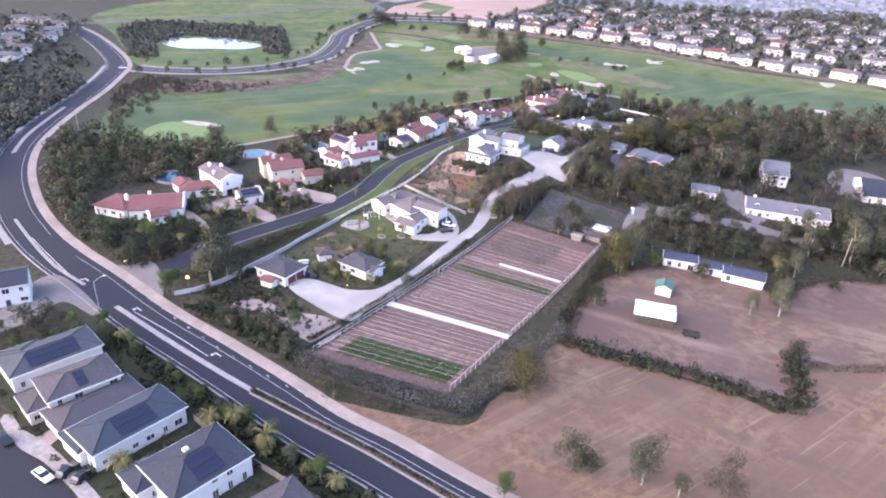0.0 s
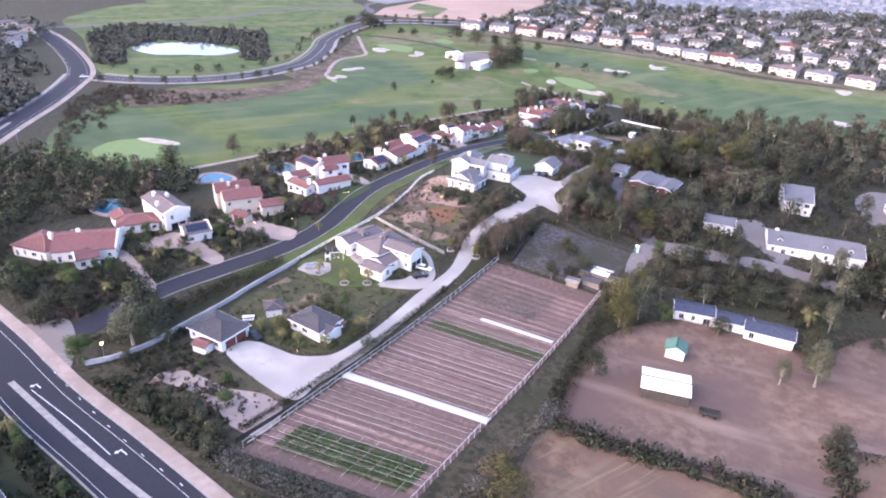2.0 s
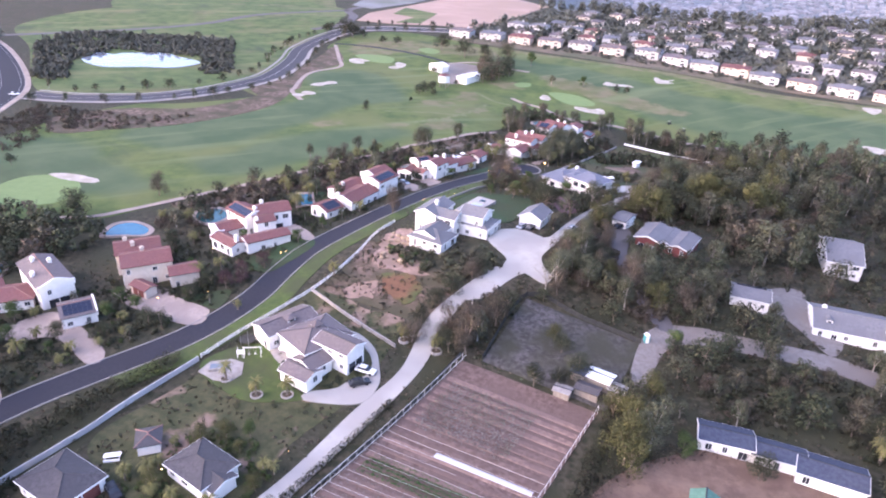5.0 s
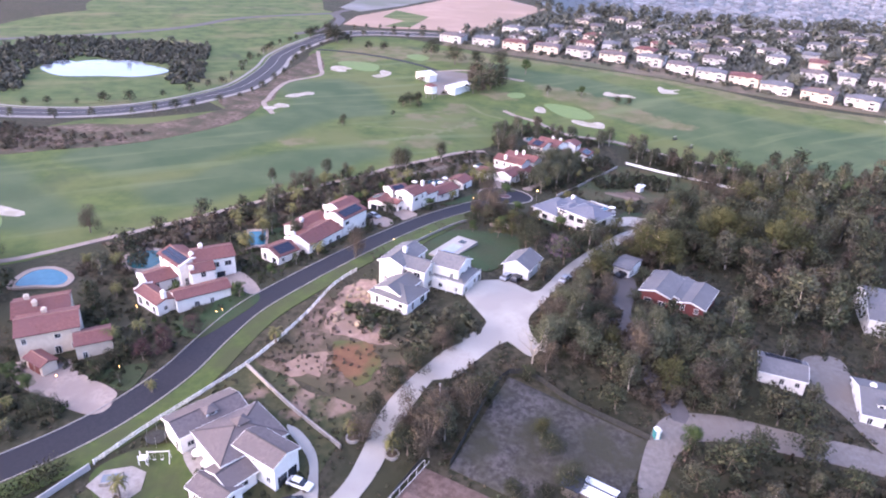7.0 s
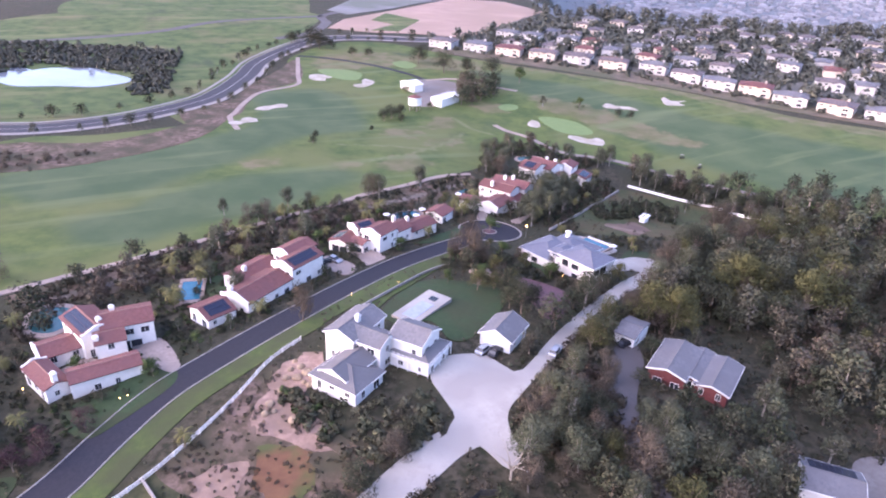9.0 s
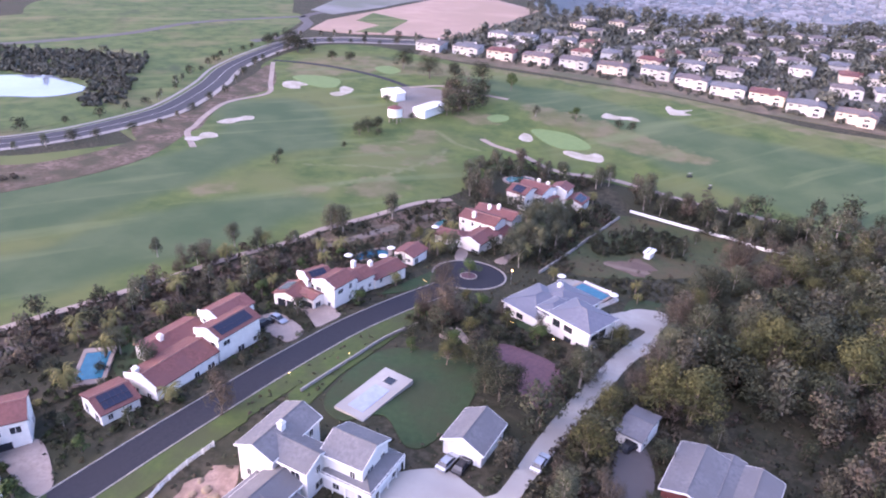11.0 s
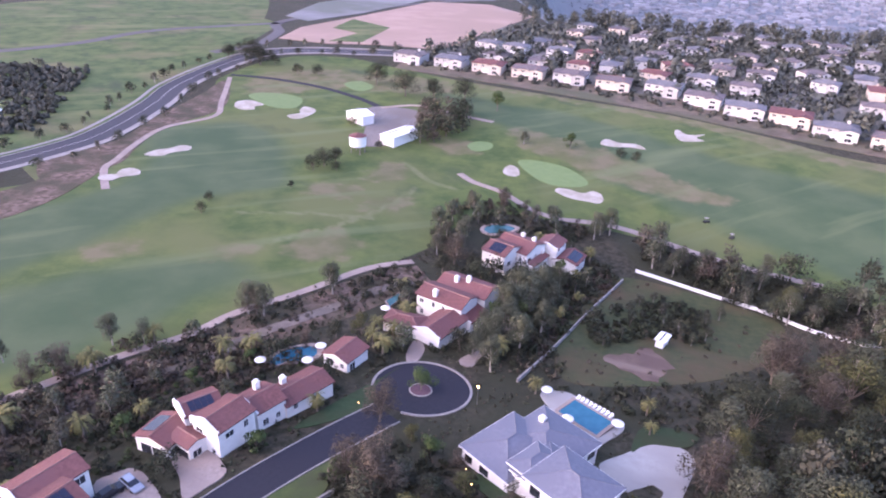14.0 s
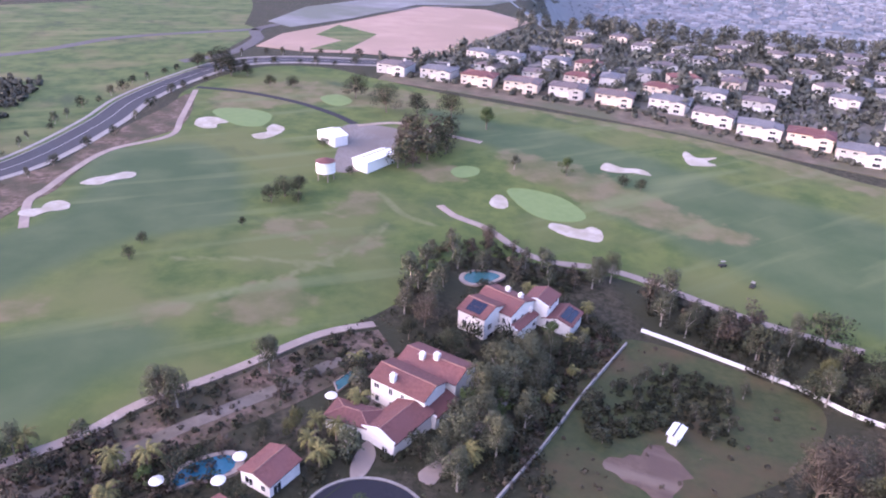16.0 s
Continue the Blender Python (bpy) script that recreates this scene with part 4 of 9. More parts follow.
for outline in (DRIVE_S1, DRIVE_S2, DRIVE_S3, DRIVE_S3b, DRIVE_S4, DRIVE_S5, DRIVE_S6, DRIVE_S7, DRIVE_S8, F_DRIVE):
    patch("driveway", outline, PAVING_M, 0.17, "sandy paved driveway", "driveway", 2.5, step=1.0)
for outline in (F0_DRIVE, ENTRY):
    patch("entrance", outline, GRAVEL_M, 0.17, "worn pale concrete street entrance", "entrance", 2.5, step=1.0)
F_STREET = [(-106.7, 77.9), (-104.2, 83.4), (-96.6, 80.6), (-83.5, 75.1), (-73.6, 69.7), (-79.4, 63.4), (-97.6, 68.7)]
patch("street", F_STREET, ASPHALT_M, 0.12, "dark asphalt residential street", "road", 4.0, step=2.0)
F_PAVE = [(-107.4, 86.9), (-98.7, 81.6), (-90.4, 79.1), (-80.7, 74.5), (-73.6, 70.4), (-72.4, 72.6), (-82.5, 78.3), (-92.6, 83.2), (-101.3, 85.9), (-106.6, 88.9)]
patch("pavement", F_PAVE, KERB_M, 0.2, "pale concrete pavement", "pavement", 2.5, step=1.0)
FIRE_COURT = [(-24.4, 316.6), (-23.4, 318.9), (-21.2, 319.8), (-19.2, 318.6), (-17.2, 315.0), (-15.1, 312.2), (-16.2, 311.2), (-18.8, 314.3), (-21.2, 314.6), (-23.4, 314.7)]
patch("fire_court", FIRE_COURT, PAVING_M, 0.18, "round sandy paved fire-pit court", "court", 1.5, step=0.8)
POOLDECK_B = [(-1.0, 358.8), (1.6, 361.3), (4.9, 361.6), (10.7, 357.1), (15.5, 353.0), (11.2, 345.8), (9.0, 342.4), (3.9, 350.4)]
patch("pool_deck", POOLDECK_B, CONCRETE_M, 0.2, "pale concrete pool deck", "deck", 2.0, step=1.0)

patch("courtyard", [(-36.5, 378.0), (-33.6, 384.6), (-27.0, 382.4), (-22.5, 381.0), (-24.5, 377.0), (-30.0, 375.5)], PAVING_M, 0.16, "sandy paved villa courtyard", "court", 1.5, step=0.8)
patch("courtyard", [(-112.8, 219.4), (-107.0, 223.4), (-100.0, 224.0), (-97.6, 219.6), (-103.9, 216.6)], PAVING_M, 0.18, "tan paved entrance court", "court", 1.5, step=0.8)
patch("courtyard", [(-97.5, 251.0), (-95.0, 257.5), (-90.0, 257.0), (-86.5, 254.5), (-90.0, 250.5)], PAVING_M, 0.16, "paved inner court of the villa", "court", 1.5, step=0.8)
HEX = [(-74.1, 194.4), (-73.3, 198.0), (-69.0, 200.0), (-65.9, 199.3), (-64.5, 195.6), (-65.9, 192.8), (-69.5, 192.5)]
patch("patio", HEX, KERB_M, 0.24, "pale angular stone patio", "patio", 1.5, round_=False)
patch("farmhouse_terrace", [(-62.0, 204.6), (-59.6, 206.4), (-52.6, 203.0), (-51.6, 200.6), (-55.0, 199.6), (-58.6, 201.2)], KERB_M, 0.24, "pale paved terrace behind the farmhouse", "terrace", 1.5, step=0.8)

F_GARDENS = [(-122, 96), (-124, 112), (-108, 122), (-90, 118), (-66, 105), (-44, 95), (-22, 86), (-26, 74), (-44, 66), (-66, 68), (-82, 77), (-98, 84), (-108, 90)]
patch("garden_ground", F_GARDENS, GARDENSOIL_M, 0.05, "dark planted garden ground between the houses", "garden", 4.0)

# ---- houses ----
WINDOW_CACHE = {}


def window_meshes(w, h, material):
    key = (round(w, 1), round(h, 1), material.name)
    if key not in WINDOW_CACHE:
        bm = bmesh.new()
        t = 0.09
        for b in ((-w / 2, -h / 2, w / 2, -h / 2 + t), (-w / 2, h / 2 - t, w / 2, h / 2), (-w / 2, -h / 2, -w / 2 + t, h / 2), (w / 2 - t, -h / 2, w / 2, h / 2), (-t / 3, -h / 2, t / 3, h / 2)):
            box(bm, b[0], -0.02, b[1], b[2], 0.07, b[3])
        me = bpy.data.meshes.new("window")
        bm.to_mesh(me)
        bm.free()
        me.materials.append(material)
        WINDOW_CACHE[key] = (me, box_mesh("pane", GLASS_M, -w / 2 + t, 0.0, -h / 2 + t, w / 2 - t, 0.035, h / 2 - t))
    return WINDOW_CACHE[key]


def block_matrix(b, origin):
    return pose(b[0] - origin[0], b[1] - origin[1], 0, 0, 0, b[4])


def block_wall(b, origin, slope, drop):
    """The walls of one block with its gable ends."""
    _, _, w, d, _, h, roof = b
    bm = bmesh.new()
    if roof == "gable":
        prof = [(-d / 2, -drop), (d / 2, -drop), (d / 2, h), (0, h + slope * d / 2), (-d / 2, h)]
    else:
        prof = [(-d / 2, -drop), (d / 2, -drop), (d / 2, h), (-d / 2, h)]
    a = [bm.verts.new((-w / 2, y, z)) for y, z in prof]
    c = [bm.verts.new((w / 2, y, z)) for y, z in prof]
    n = len(prof)
    for i in range(n):
        bm.faces.new((a[i], a[(i + 1) % n], c[(i + 1) % n], c[i]))
    bm.faces.new(a[::-1])
    bm.faces.new(c)
    bmesh.ops.recalc_face_normals(bm, faces=bm.faces)
    bmesh.ops.transform(bm, matrix=block_matrix(b, origin), verts=bm.verts)
    bm.verts.index_update()
    return bm


def block_roof(b, origin, slope, over=0.45, thick=0.22):
    """The roof slab of one block, a chevron or a hip with eaves."""
    _, _, w, d, _, h, roof = b
    bm = bmesh.new()
    e = d / 2 + over
    if roof == "gable":
        lo, top = h - slope * over + 0.03, h + slope * d / 2 + 0.03
        prof = [(-e, lo), (0, top), (e, lo), (e, lo + thick), (0, top + thick * 1.15), (-e, lo + thick)]
        x = w / 2 + over * 0.6
        a = [bm.verts.new((-x, y, z)) for y, z in prof]
        c = [bm.verts.new((x, y, z)) for y, z in prof]
        for i in range(6):
            bm.faces.new((a[i], a[(i + 1) % 6], c[(i + 1) % 6], c[i]))
        for s in (a[::-1], c):
            bm.faces.new((s[0], s[1], s[4], s[5]))
            bm.faces.new((s[1], s[2], s[3], s[4]))
    else:
        x = w / 2 + over
        lo = h - slope * over + 0.03
        if w >= d:
            r0, r1, top = (-(x - e), 0), (x - e, 0), lo + slope * e
        else:
            r0, r1, top = (0, -(e - x)), (0, e - x), lo + slope * x
        layers = []
        for z0, lift in ((lo, 0.0), (lo, thick)):
            layers.append([bm.verts.new(p) for p in ((-x, -e, z0 + lift), (x, -e, z0 + lift), (x, e, z0 + lift), (-x, e, z0 + lift), (*r0, top + lift), (*r1, top + lift))])
        quads = ((0, 1, 5, 4), (1, 2, 5), (2, 3, 4, 5), (3, 0, 4)) if w >= d else ((0, 1, 4), (1, 2, 5, 4), (2, 3, 5), (3, 0, 4, 5))
        for q in quads:
            bm.faces.new([layers[1][i] for i in q])
            bm.faces.new([layers[0][i] for i in q][::-1])
        for i in range(4):
            bm.faces.new((layers[0][i], layers[0][(i + 1) % 4], layers[1][(i + 1) % 4], layers[1][i]))
    bmesh.ops.remove_doubles(bm, verts=bm.verts, dist=0.001)
    bmesh.ops.recalc_face_normals(bm, faces=bm.faces)
    bmesh.ops.transform(bm, matrix=block_matrix(b, origin), verts=bm.verts)
    bm.verts.index_update()
    return bm


def block_trim(b, origin, slope, over=0.45):
    """White bargeboards on the gable ends and boards along the eaves."""
    _, _, w, d, _, h, roof = b
    bm = bmesh.new()
    e = d / 2 + over
    lo = h - slope * over + 0.03
    if roof == "gable":
        top = h + slope * d / 2 + 0.03
        for x in (-w / 2 - over * 0.6 - 0.05, w / 2 + over * 0.6 + 0.05):
            prof = [(-e, lo - 0.12), (0, top - 0.12), (e, lo - 0.12), (e, lo + 0.2), (0, top + 0.22), (-e, lo + 0.2)]
            a, c = [[bm.verts.new((x + s, y, z)) for y, z in prof] for s in (-0.04, 0.04)]
            for i in range(6):
                bm.faces.new((a[i], a[(i + 1) % 6], c[(i + 1) % 6], c[i]))
            for s in (a[::-1], c):
                bm.faces.new((s[0], s[1], s[4], s[5]))
                bm.faces.new((s[1], s[2], s[3], s[4]))
        for y in (-e - 0.04, e + 0.04):
            box(bm, -w / 2 - 0.25, y - 0.04, lo - 0.1, w / 2 + 0.25, y + 0.04, lo + 0.18)
    else:
        x = w / 2 + over
        for b0 in ((-x, -e - 0.06, x, -e), (-x, e, x, e + 0.06), (-x - 0.06, -e, -x, e), (x, -e, x + 0.06, e)):
            box(bm, b0[0], b0[1], lo - 0.1, b0[2], b0[3], lo + 0.2)
    bmesh.ops.recalc_face_normals(bm, faces=bm.faces)
    bmesh.ops.transform(bm, matrix=block_matrix(b, origin), verts=bm.verts)
    return bm


def ridge_caps(b, origin, slope, over=0.45, thick=0.22):
    """Rounded cap courses along the ridge and hips of a roof."""
    _, _, w, d, _, h, roof = b
    bm = bmesh.new()
    e, lo = d / 2 + over, h - slope * over + 0.03 + thick
    if roof == "gable":
        x, z = w / 2 + over * 0.6, lo + slope * e + 0.02
        limb(bm, (-x, 0, z), (x, 0, z), 0.15, 0.15, 6)
    else:
        x = w / 2 + over
        k = min(x, e)
        z = lo + slope * k
        r0, r1 = ((-(x - e), 0, z), (x - e, 0, z)) if w >= d else ((0, -(e - x), z), (0, e - x, z))
        if (Vector(r0) - Vector(r1)).length > 0.3:
            limb(bm, r0, r1, 0.15, 0.15, 6)
        ends = ((-x, -e, r0), (x, e, r1), (x, -e, r1 if w >= d else r0), (-x, e, r0 if w >= d else r1))
        for cx, cy, r in ends:
            limb(bm, (cx, cy, lo), r, 0.12, 0.12, 5)
    bmesh.ops.transform(bm, matrix=block_matrix(b, origin), verts=bm.verts)
    return bm


def parapet(b, origin, slope, end, rise=0.5):
    """A gable wall that stands above the roof, stepped at the eaves."""
    _, _, w, d, _, h, _ = b
    e, top = d / 2 + 0.3, h + slope * d / 2
    bm = bmesh.new()
    prof = [(-e, h - 0.9), (e, h - 0.9), (e, h + rise), (e - 0.7, h + rise + 0.05), (0.5, top + rise), (-0.5, top + rise), (-e + 0.7, h + rise + 0.05), (-e, h + rise)]
    x = end * (w / 2 + 0.1)
    a, c = [[bm.verts.new((x + t, y, z)) for y, z in prof] for t in (-0.2, 0.2)]
    n = len(prof)
    for i in range(n):
        bm.faces.new((a[i], a[(i + 1) % n], c[(i + 1) % n], c[i]))
    bm.faces.new(a[::-1])
    bm.faces.new(c)
    bmesh.ops.recalc_face_normals(bm, faces=bm.faces)
    bmesh.ops.transform(bm, matrix=block_matrix(b, origin), verts=bm.verts)
    return bm


def cupola(top, b, origin, slope, al, ac):
    """A white louvred roof lantern with its own little hipped roof."""
    z = b[5] + slope * b[3] / 2 * (1 - abs(ac))
    m = block_matrix(b, origin) @ pose(al * b[2] / 2, ac * b[3] / 2, z)
    bm = bmesh.new()
    box(bm, -0.95, -0.95, -0.8, 0.95, 0.95, 0.75, m)
    body = part("cupola", bm, WHITE_M, top, "white roof lantern")
    for k in range(4):
        bm = bmesh.new()
        box(bm, -0.6, -0.98, 0.05, 0.6, -0.94, 0.55, m @ pose(0, 0, 0, 0, 0, 90 * k))
        part("louvre", bm, GLASS_M, body)
    bm = block_roof((0, 0, 2.0, 2.0, 0, 0.75, "hip"), (0, 0), 0.55, 0.3, 0.1)
    bmesh.ops.transform(bm, matrix=m, verts=bm.verts)
    part("cupola_roof", bm, BROWNROOF_M, body)


def in_block(x, y, b, grow=0.0):
    a = -radians(b[4])
    dx, dy = x - b[0], y - b[1]
    u, v = dx * math.cos(a) - dy * math.sin(a), dx * math.sin(a) + dy * math.cos(a)
    return abs(u) < b[2] / 2 + grow and abs(v) < b[3] / 2 + grow


def house(blocks, label, wall=None, roof=None, slope=0.32, name="house", group="", solar=(), chimneys=(), garages=(), lit=(), frame_m=None, bare=False, category="house", seed=1, trim=False, large=False, parapets=(), cupolas=(), dormers=()):
    """A house of one or more blocks. solar: (block, side, share); chimneys: (block, along, across); garages: (block, side, width); parapets: (block, end), a gable wall raised above the roof; cupolas: (block, along, across); dormers: (block, along)."""
    rnd = random.Random(seed)
    wall, roof, frame_m = wall or STUCCO_M, roof or TILE_M, frame_m or FRAME_M
    o = blocks[0]
    z0 = sum(ground(b[0], b[1]) for b in blocks) / len(blocks)
    blocks = [(*b[:5], b[5] + (ground(b[0], b[1]) - z0 if abs(b[0]) < 5000 else 0.0), b[6]) for b in blocks]
    top = thing(name, o[0], o[1], label, category, group, z=z0)
    low = min(ground(b[0] + s * b[2] / 2, b[1] + t * b[3] / 2) for b in blocks for s in (-1, 1) for t in (-1, 1))
    drop = max(0.4, z0 - low + 0.3)
    for i, b in enumerate(blocks):
        part("wall", block_wall(b, o, slope, drop), wall, top)
        part("roof", block_roof(b, o, slope), roof[i % len(roof)] if isinstance(roof, tuple) else roof, top)
        part("ridge_cap", ridge_caps(b, o, slope), CAP_M if wall in (STUCCO_M, CREAM_M) and not trim else SHINGLE_M if roof is SHINGLE_M else GREYTILE_M if roof in (GREYTILE_M, BROWNROOF_M) else SLATE_M if roof is SLATE_M else BLUEROOF_M, top)
        if trim:
            part("trim", block_trim(b, o, slope), WHITE_M, top, "white painted fascia")
    for i, b in enumerate(blocks):
        m = block_matrix(b, o)
        for side in range(4):
            length, depth = (b[2], b[3]) if side % 2 == 0 else (b[3], b[2])
            turn = m @ pose(0, 0, 0, 0, 0, 90 * side)
            gar = [g for g in garages if g[0] == i and g[1] == side]
            for g in gar:
                n = max(1, round(g[2] / 3.0))
                for k in range(n):
                    x = (k - (n - 1) / 2) * (g[2] / n)
                    q = turn @ pose(x, -depth / 2, 1.12)
                    door = part("garage_door", box_mesh("garage_door", g[3] if len(g) > 3 else WHITE_M, -g[2] / n / 2 + 0.15, -0.06, -1.12, g[2] / n / 2 - 0.15, 0.05, 1.12), None, top)
                    door.matrix_local = q
            if bare:
                continue
            floors = 2 if b[5] > 4.9 else 1
            n = int(length / 3.0)
            for fl in range(floors):
                if gar and fl == 0:
                    continue
                for k in range(n):
                    if rnd.random() < 0.24:
                        continue
                    x = (k + 0.5 - n / 2) * length / n + rnd.uniform(-0.3, 0.3)
                    tall = rnd.random() < 0.25 and fl == 0
                    w, h = rnd.choice((1.6, 2.0, 2.3) if large else (1.0, 1.3, 1.8)), (2.1 if large else 2.0) if tall else rnd.choice((1.4, 1.7) if large else (1.2, 1.5))
                    zc = (1.0 if tall else 1.55) + 2.9 * fl
                    if zc + h / 2 > b[5] - 0.15:
                        zc = b[5] - 0.2 - h / 2
                    q = turn @ pose(x, -depth / 2, zc)
                    wx, wy = q.translation.x + o[0], q.translation.y + o[1]
                    away = (turn.to_3x3() @ Vector((0, -1, 0))) * 0.5
                    if any(j != i and c[5] > zc and in_block(wx + away.x, wy + away.y, c) for j, c in enumerate(blocks)):
                        continue
                    fr, pane = window_meshes(w, h, frame_m)
                    ob = part("window", fr, None, top)
                    ob.matrix_local = q @ pose(0, 0, 0, 0, 0, 180)
                    part("pane", pane, None, ob)
    for i, end in parapets:
        part("parapet", parapet(blocks[i], o, slope, end), wall, top, "white parapet gable standing above the roof")
    for i, al, ac in cupolas:
        cupola(top, blocks[i], o, slope, al, ac)
    for i, al in dormers:
        b = blocks[i]
        m = block_matrix(b, o) @ pose(al * b[2] / 2, -b[3] * 0.27, b[5] + slope * b[3] * 0.16)
        bm = bmesh.new()
        box(bm, -0.7, -0.9, -0.3, 0.7, 1.2, 0.9, m)
        dormer = part("dormer", bm, wall, top, "small white roof dormer")
        bm = bmesh.new()
        for sg in (-1, 1):
            box(bm, -0.12 if sg > 0 else -0.95, -1.1, -0.05, 0.95 if sg > 0 else 0.12, 1.3, 0.07, m @ pose(0, 0, 1.25, 0, 24 * sg, 0))
        part("dormer_roof", bm, SHINGLE_M, dormer)
        bm = bmesh.new()
        box(bm, -0.4, -0.94, 0.0, 0.4, -0.88, 0.7, m)
        part("pane", bm, GLASS_M, dormer)
    for i, side, share, *mid in solar:
        b = blocks[i]
        m = block_matrix(b, o) @ pose(0, 0, 0, 0, 0, 0 if side == 0 else 180)
        a = math.degrees(math.atan(slope))
        rows_, cols__ = 2, max(2, int(b[2] * share / 1.05))
        sd = b[3] / 2 / math.cos(radians(a))
        for r in range(rows_):
            for k in range(cols__):
                x = (k - (cols__ - 1) / 2) * 1.05
                q = m @ pose(x, -b[3] / 2, b[5] + 0.33, a, 0, 0) @ pose(0, sd * (0.28 + 0.42 * r), 0)
                ob = part("solar_panel", SOLAR_MESH, None, top)
                ob.matrix_local = q @ Matrix.Diagonal((1, sd * 0.41 / 1.7, 1, 1))
    for i, al, ac, *hh in chimneys:
        b = blocks[i]
        m = block_matrix(b, o)
        zr = b[5] + slope * b[3] / 2 * (1 - abs(ac))
        bm = bmesh.new()
        x, y, up = al * b[2] / 2, ac * b[3] / 2, zr + (hh[0] if hh else 1.1)
        box(bm, x - 0.5, y - 0.45, b[5] - 1, x + 0.5, y + 0.45, up)
        box(bm, x - 0.6, y - 0.55, up, x + 0.6, y + 0.55, up + 0.15)
        box(bm, x - 0.35, y - 0.3, up + 0.15, x + 0.35, y + 0.3, up + 0.5)
        bmesh.ops.transform(bm, matrix=m, verts=bm.verts)
        part("chimney", bm, wall, top)
    return top


CAP_M = mat("faded_ridge_tile", (0.20, 0.105, 0.095), (0.27, 0.155, 0.135), None, 1.5, bump=0.3)
SOLAR_MESH = box_mesh("solar_panel", SOLAR_M, -0.5, -0.83, 0, 0.5, 0.83, 0.05)
H_S1 = [(-138.5, 190.5, 17, 14, 27, 3.4, 'gable'), (-150.5, 186.8, 12, 11, -5, 3.2, 'hip'), (-133.3, 182.7, 6.1, 5.3, 45, 3, 'gable')]
house(H_S1, "sprawling white house with red clay tile roofs", chimneys=((0, -0.3, 0.2), (1, 0.5, 0)), parapets=((0, 1), (2, -1)), seed=2)
H_S2 = [(-129.2, 216.2, 17.7, 8.0, -34, 6, 'gable'), (-134.4, 208.6, 12.0, 8.6, 33, 3, 'hip'), (-141.0, 210.0, 6.5, 6.0, -40, 3.1, 'gable'), (-113.3, 207.0, 7.6, 8.0, 45, 3, 'gable')]
house(H_S2, "white two-storey house with brown red tile roof", roof=(BROWNROOF_M, TILE_M, TILE_M, BROWNROOF_M), chimneys=((0, 0.2, -0.8), (0, -0.6, -0.3), (0, -0.3, 0.5)), solar=((3, 0, 0.9),), garages=((0, 1, 5.0, GLASS_M),), parapets=((0, 1), (3, 1)), seed=3)
H_S3 = [(-108.8, 228.8, 12.2, 9.0, 38, 6, 'gable'), (-115.6, 235.0, 11.5, 9.0, 38, 5.8, 'gable'), (-98.4, 229.2, 7.1, 6.0, 39, 3.4, 'gable'), (-104.5, 220.5, 6.0, 3.2, -20, 2.6, 'gable')]
house(H_S3, "tan stucco villa with faded red tile roofs", wall=CREAM_M, chimneys=((0, -0.1, 0.6), (1, -0.5, 0.3), (1, -0.2, -0.4)), garages=((3, 0, 4.6, WOODDOOR_M),), seed=4)
H_S4 = [(-97.4, 262.9, 10.8, 6.6, -30, 6, 'gable'), (-90.3, 266.1, 10.1, 7.7, 39, 6, 'gable'), (-89.9, 259.8, 5.7, 5.5, 41, 5, 'gable'), (-100.5, 257.3, 8.4, 6.8, 54, 3.2, 'gable'), (-95.3, 247.5, 10.2, 4.2, -28, 3.4, 'gable'), (-85.4, 251.7, 12.8, 5.0, 47, 3.2, 'gable')]
house(H_S4, "white courtyard villa with red tile roofs and solar panels", chimneys=((0, 0.7, 0.3), (1, -0.5, 0.5), (4, 0.9, 0.0, 1.8), (2, -0.9, -0.6, 0.8)), solar=((0, 0, 0.9),), garages=((1, 0, 4.8, GLASS_M),), parapets=((0, 1), (4, -1), (3, -1)), seed=5)
H_S5 = [(-71.0, 288.6, 14.6, 8.4, 72, 3.2, 'gable'), (-66.0, 301.2, 11.0, 6.6, 70, 5.8, 'gable'), (-69.4, 307.0, 9.5, 6.0, 69, 6.4, 'gable'), (-77.3, 298.0, 12.5, 6.8, 71, 3.3, 'gable')]
house(H_S5, "long white villa with red tile roofs and stepped gables", solar=((1, 0, 0.85),), chimneys=((3, -0.5, -0.2), (0, -0.9, 0.5)), parapets=((0, -1), (1, -1), (2, -1)), garages=((2, 1, 4.6, WOODDOOR_M),), seed=6)
H_S5b = [(-76.4, 277.1, 6.9, 7.8, 61, 2.8, 'gable')]
house(H_S5b, "small white pool house with dark solar roof", solar=((0, 0, 0.9),), seed=7, category="outbuilding", name="pool_house")
H_S6 = [(-52.8, 328.1, 7.6, 6.5, 68, 5.7, 'gable'), (-58.5, 330.0, 6.5, 5.0, 50, 5.8, 'gable'), (-62.0, 324.8, 6.5, 6.8, 79, 3, 'gable'), (-49.8, 335.6, 6.0, 6.4, 62, 4.4, 'gable'), (-45.4, 342.6, 10.6, 6.4, 60, 3.2, 'gable'), (-57.2, 324.0, 4.6, 3.4, -22, 3.0, 'gable')]
house(H_S6, "white villa with red tile roofs along the lane", chimneys=((3, 0.2, 0.6, 1.8), (4, -0.4, 0.7, 1.6)), solar=((1, 0, 0.7), (2, 1, 0.7)), garages=((2, 3, 5.0, GLASS_M), (5, 0, 4.0, GLASS_M)), parapets=((0, -1), (1, -1), (3, -1)), seed=8)
H_S6b = [(-41.8, 358.0, 6.9, 6.2, 71, 2.8, 'gable')]
house(H_S6b, "small white guest house with red tile roof", seed=9, category="outbuilding", name="guest_house")
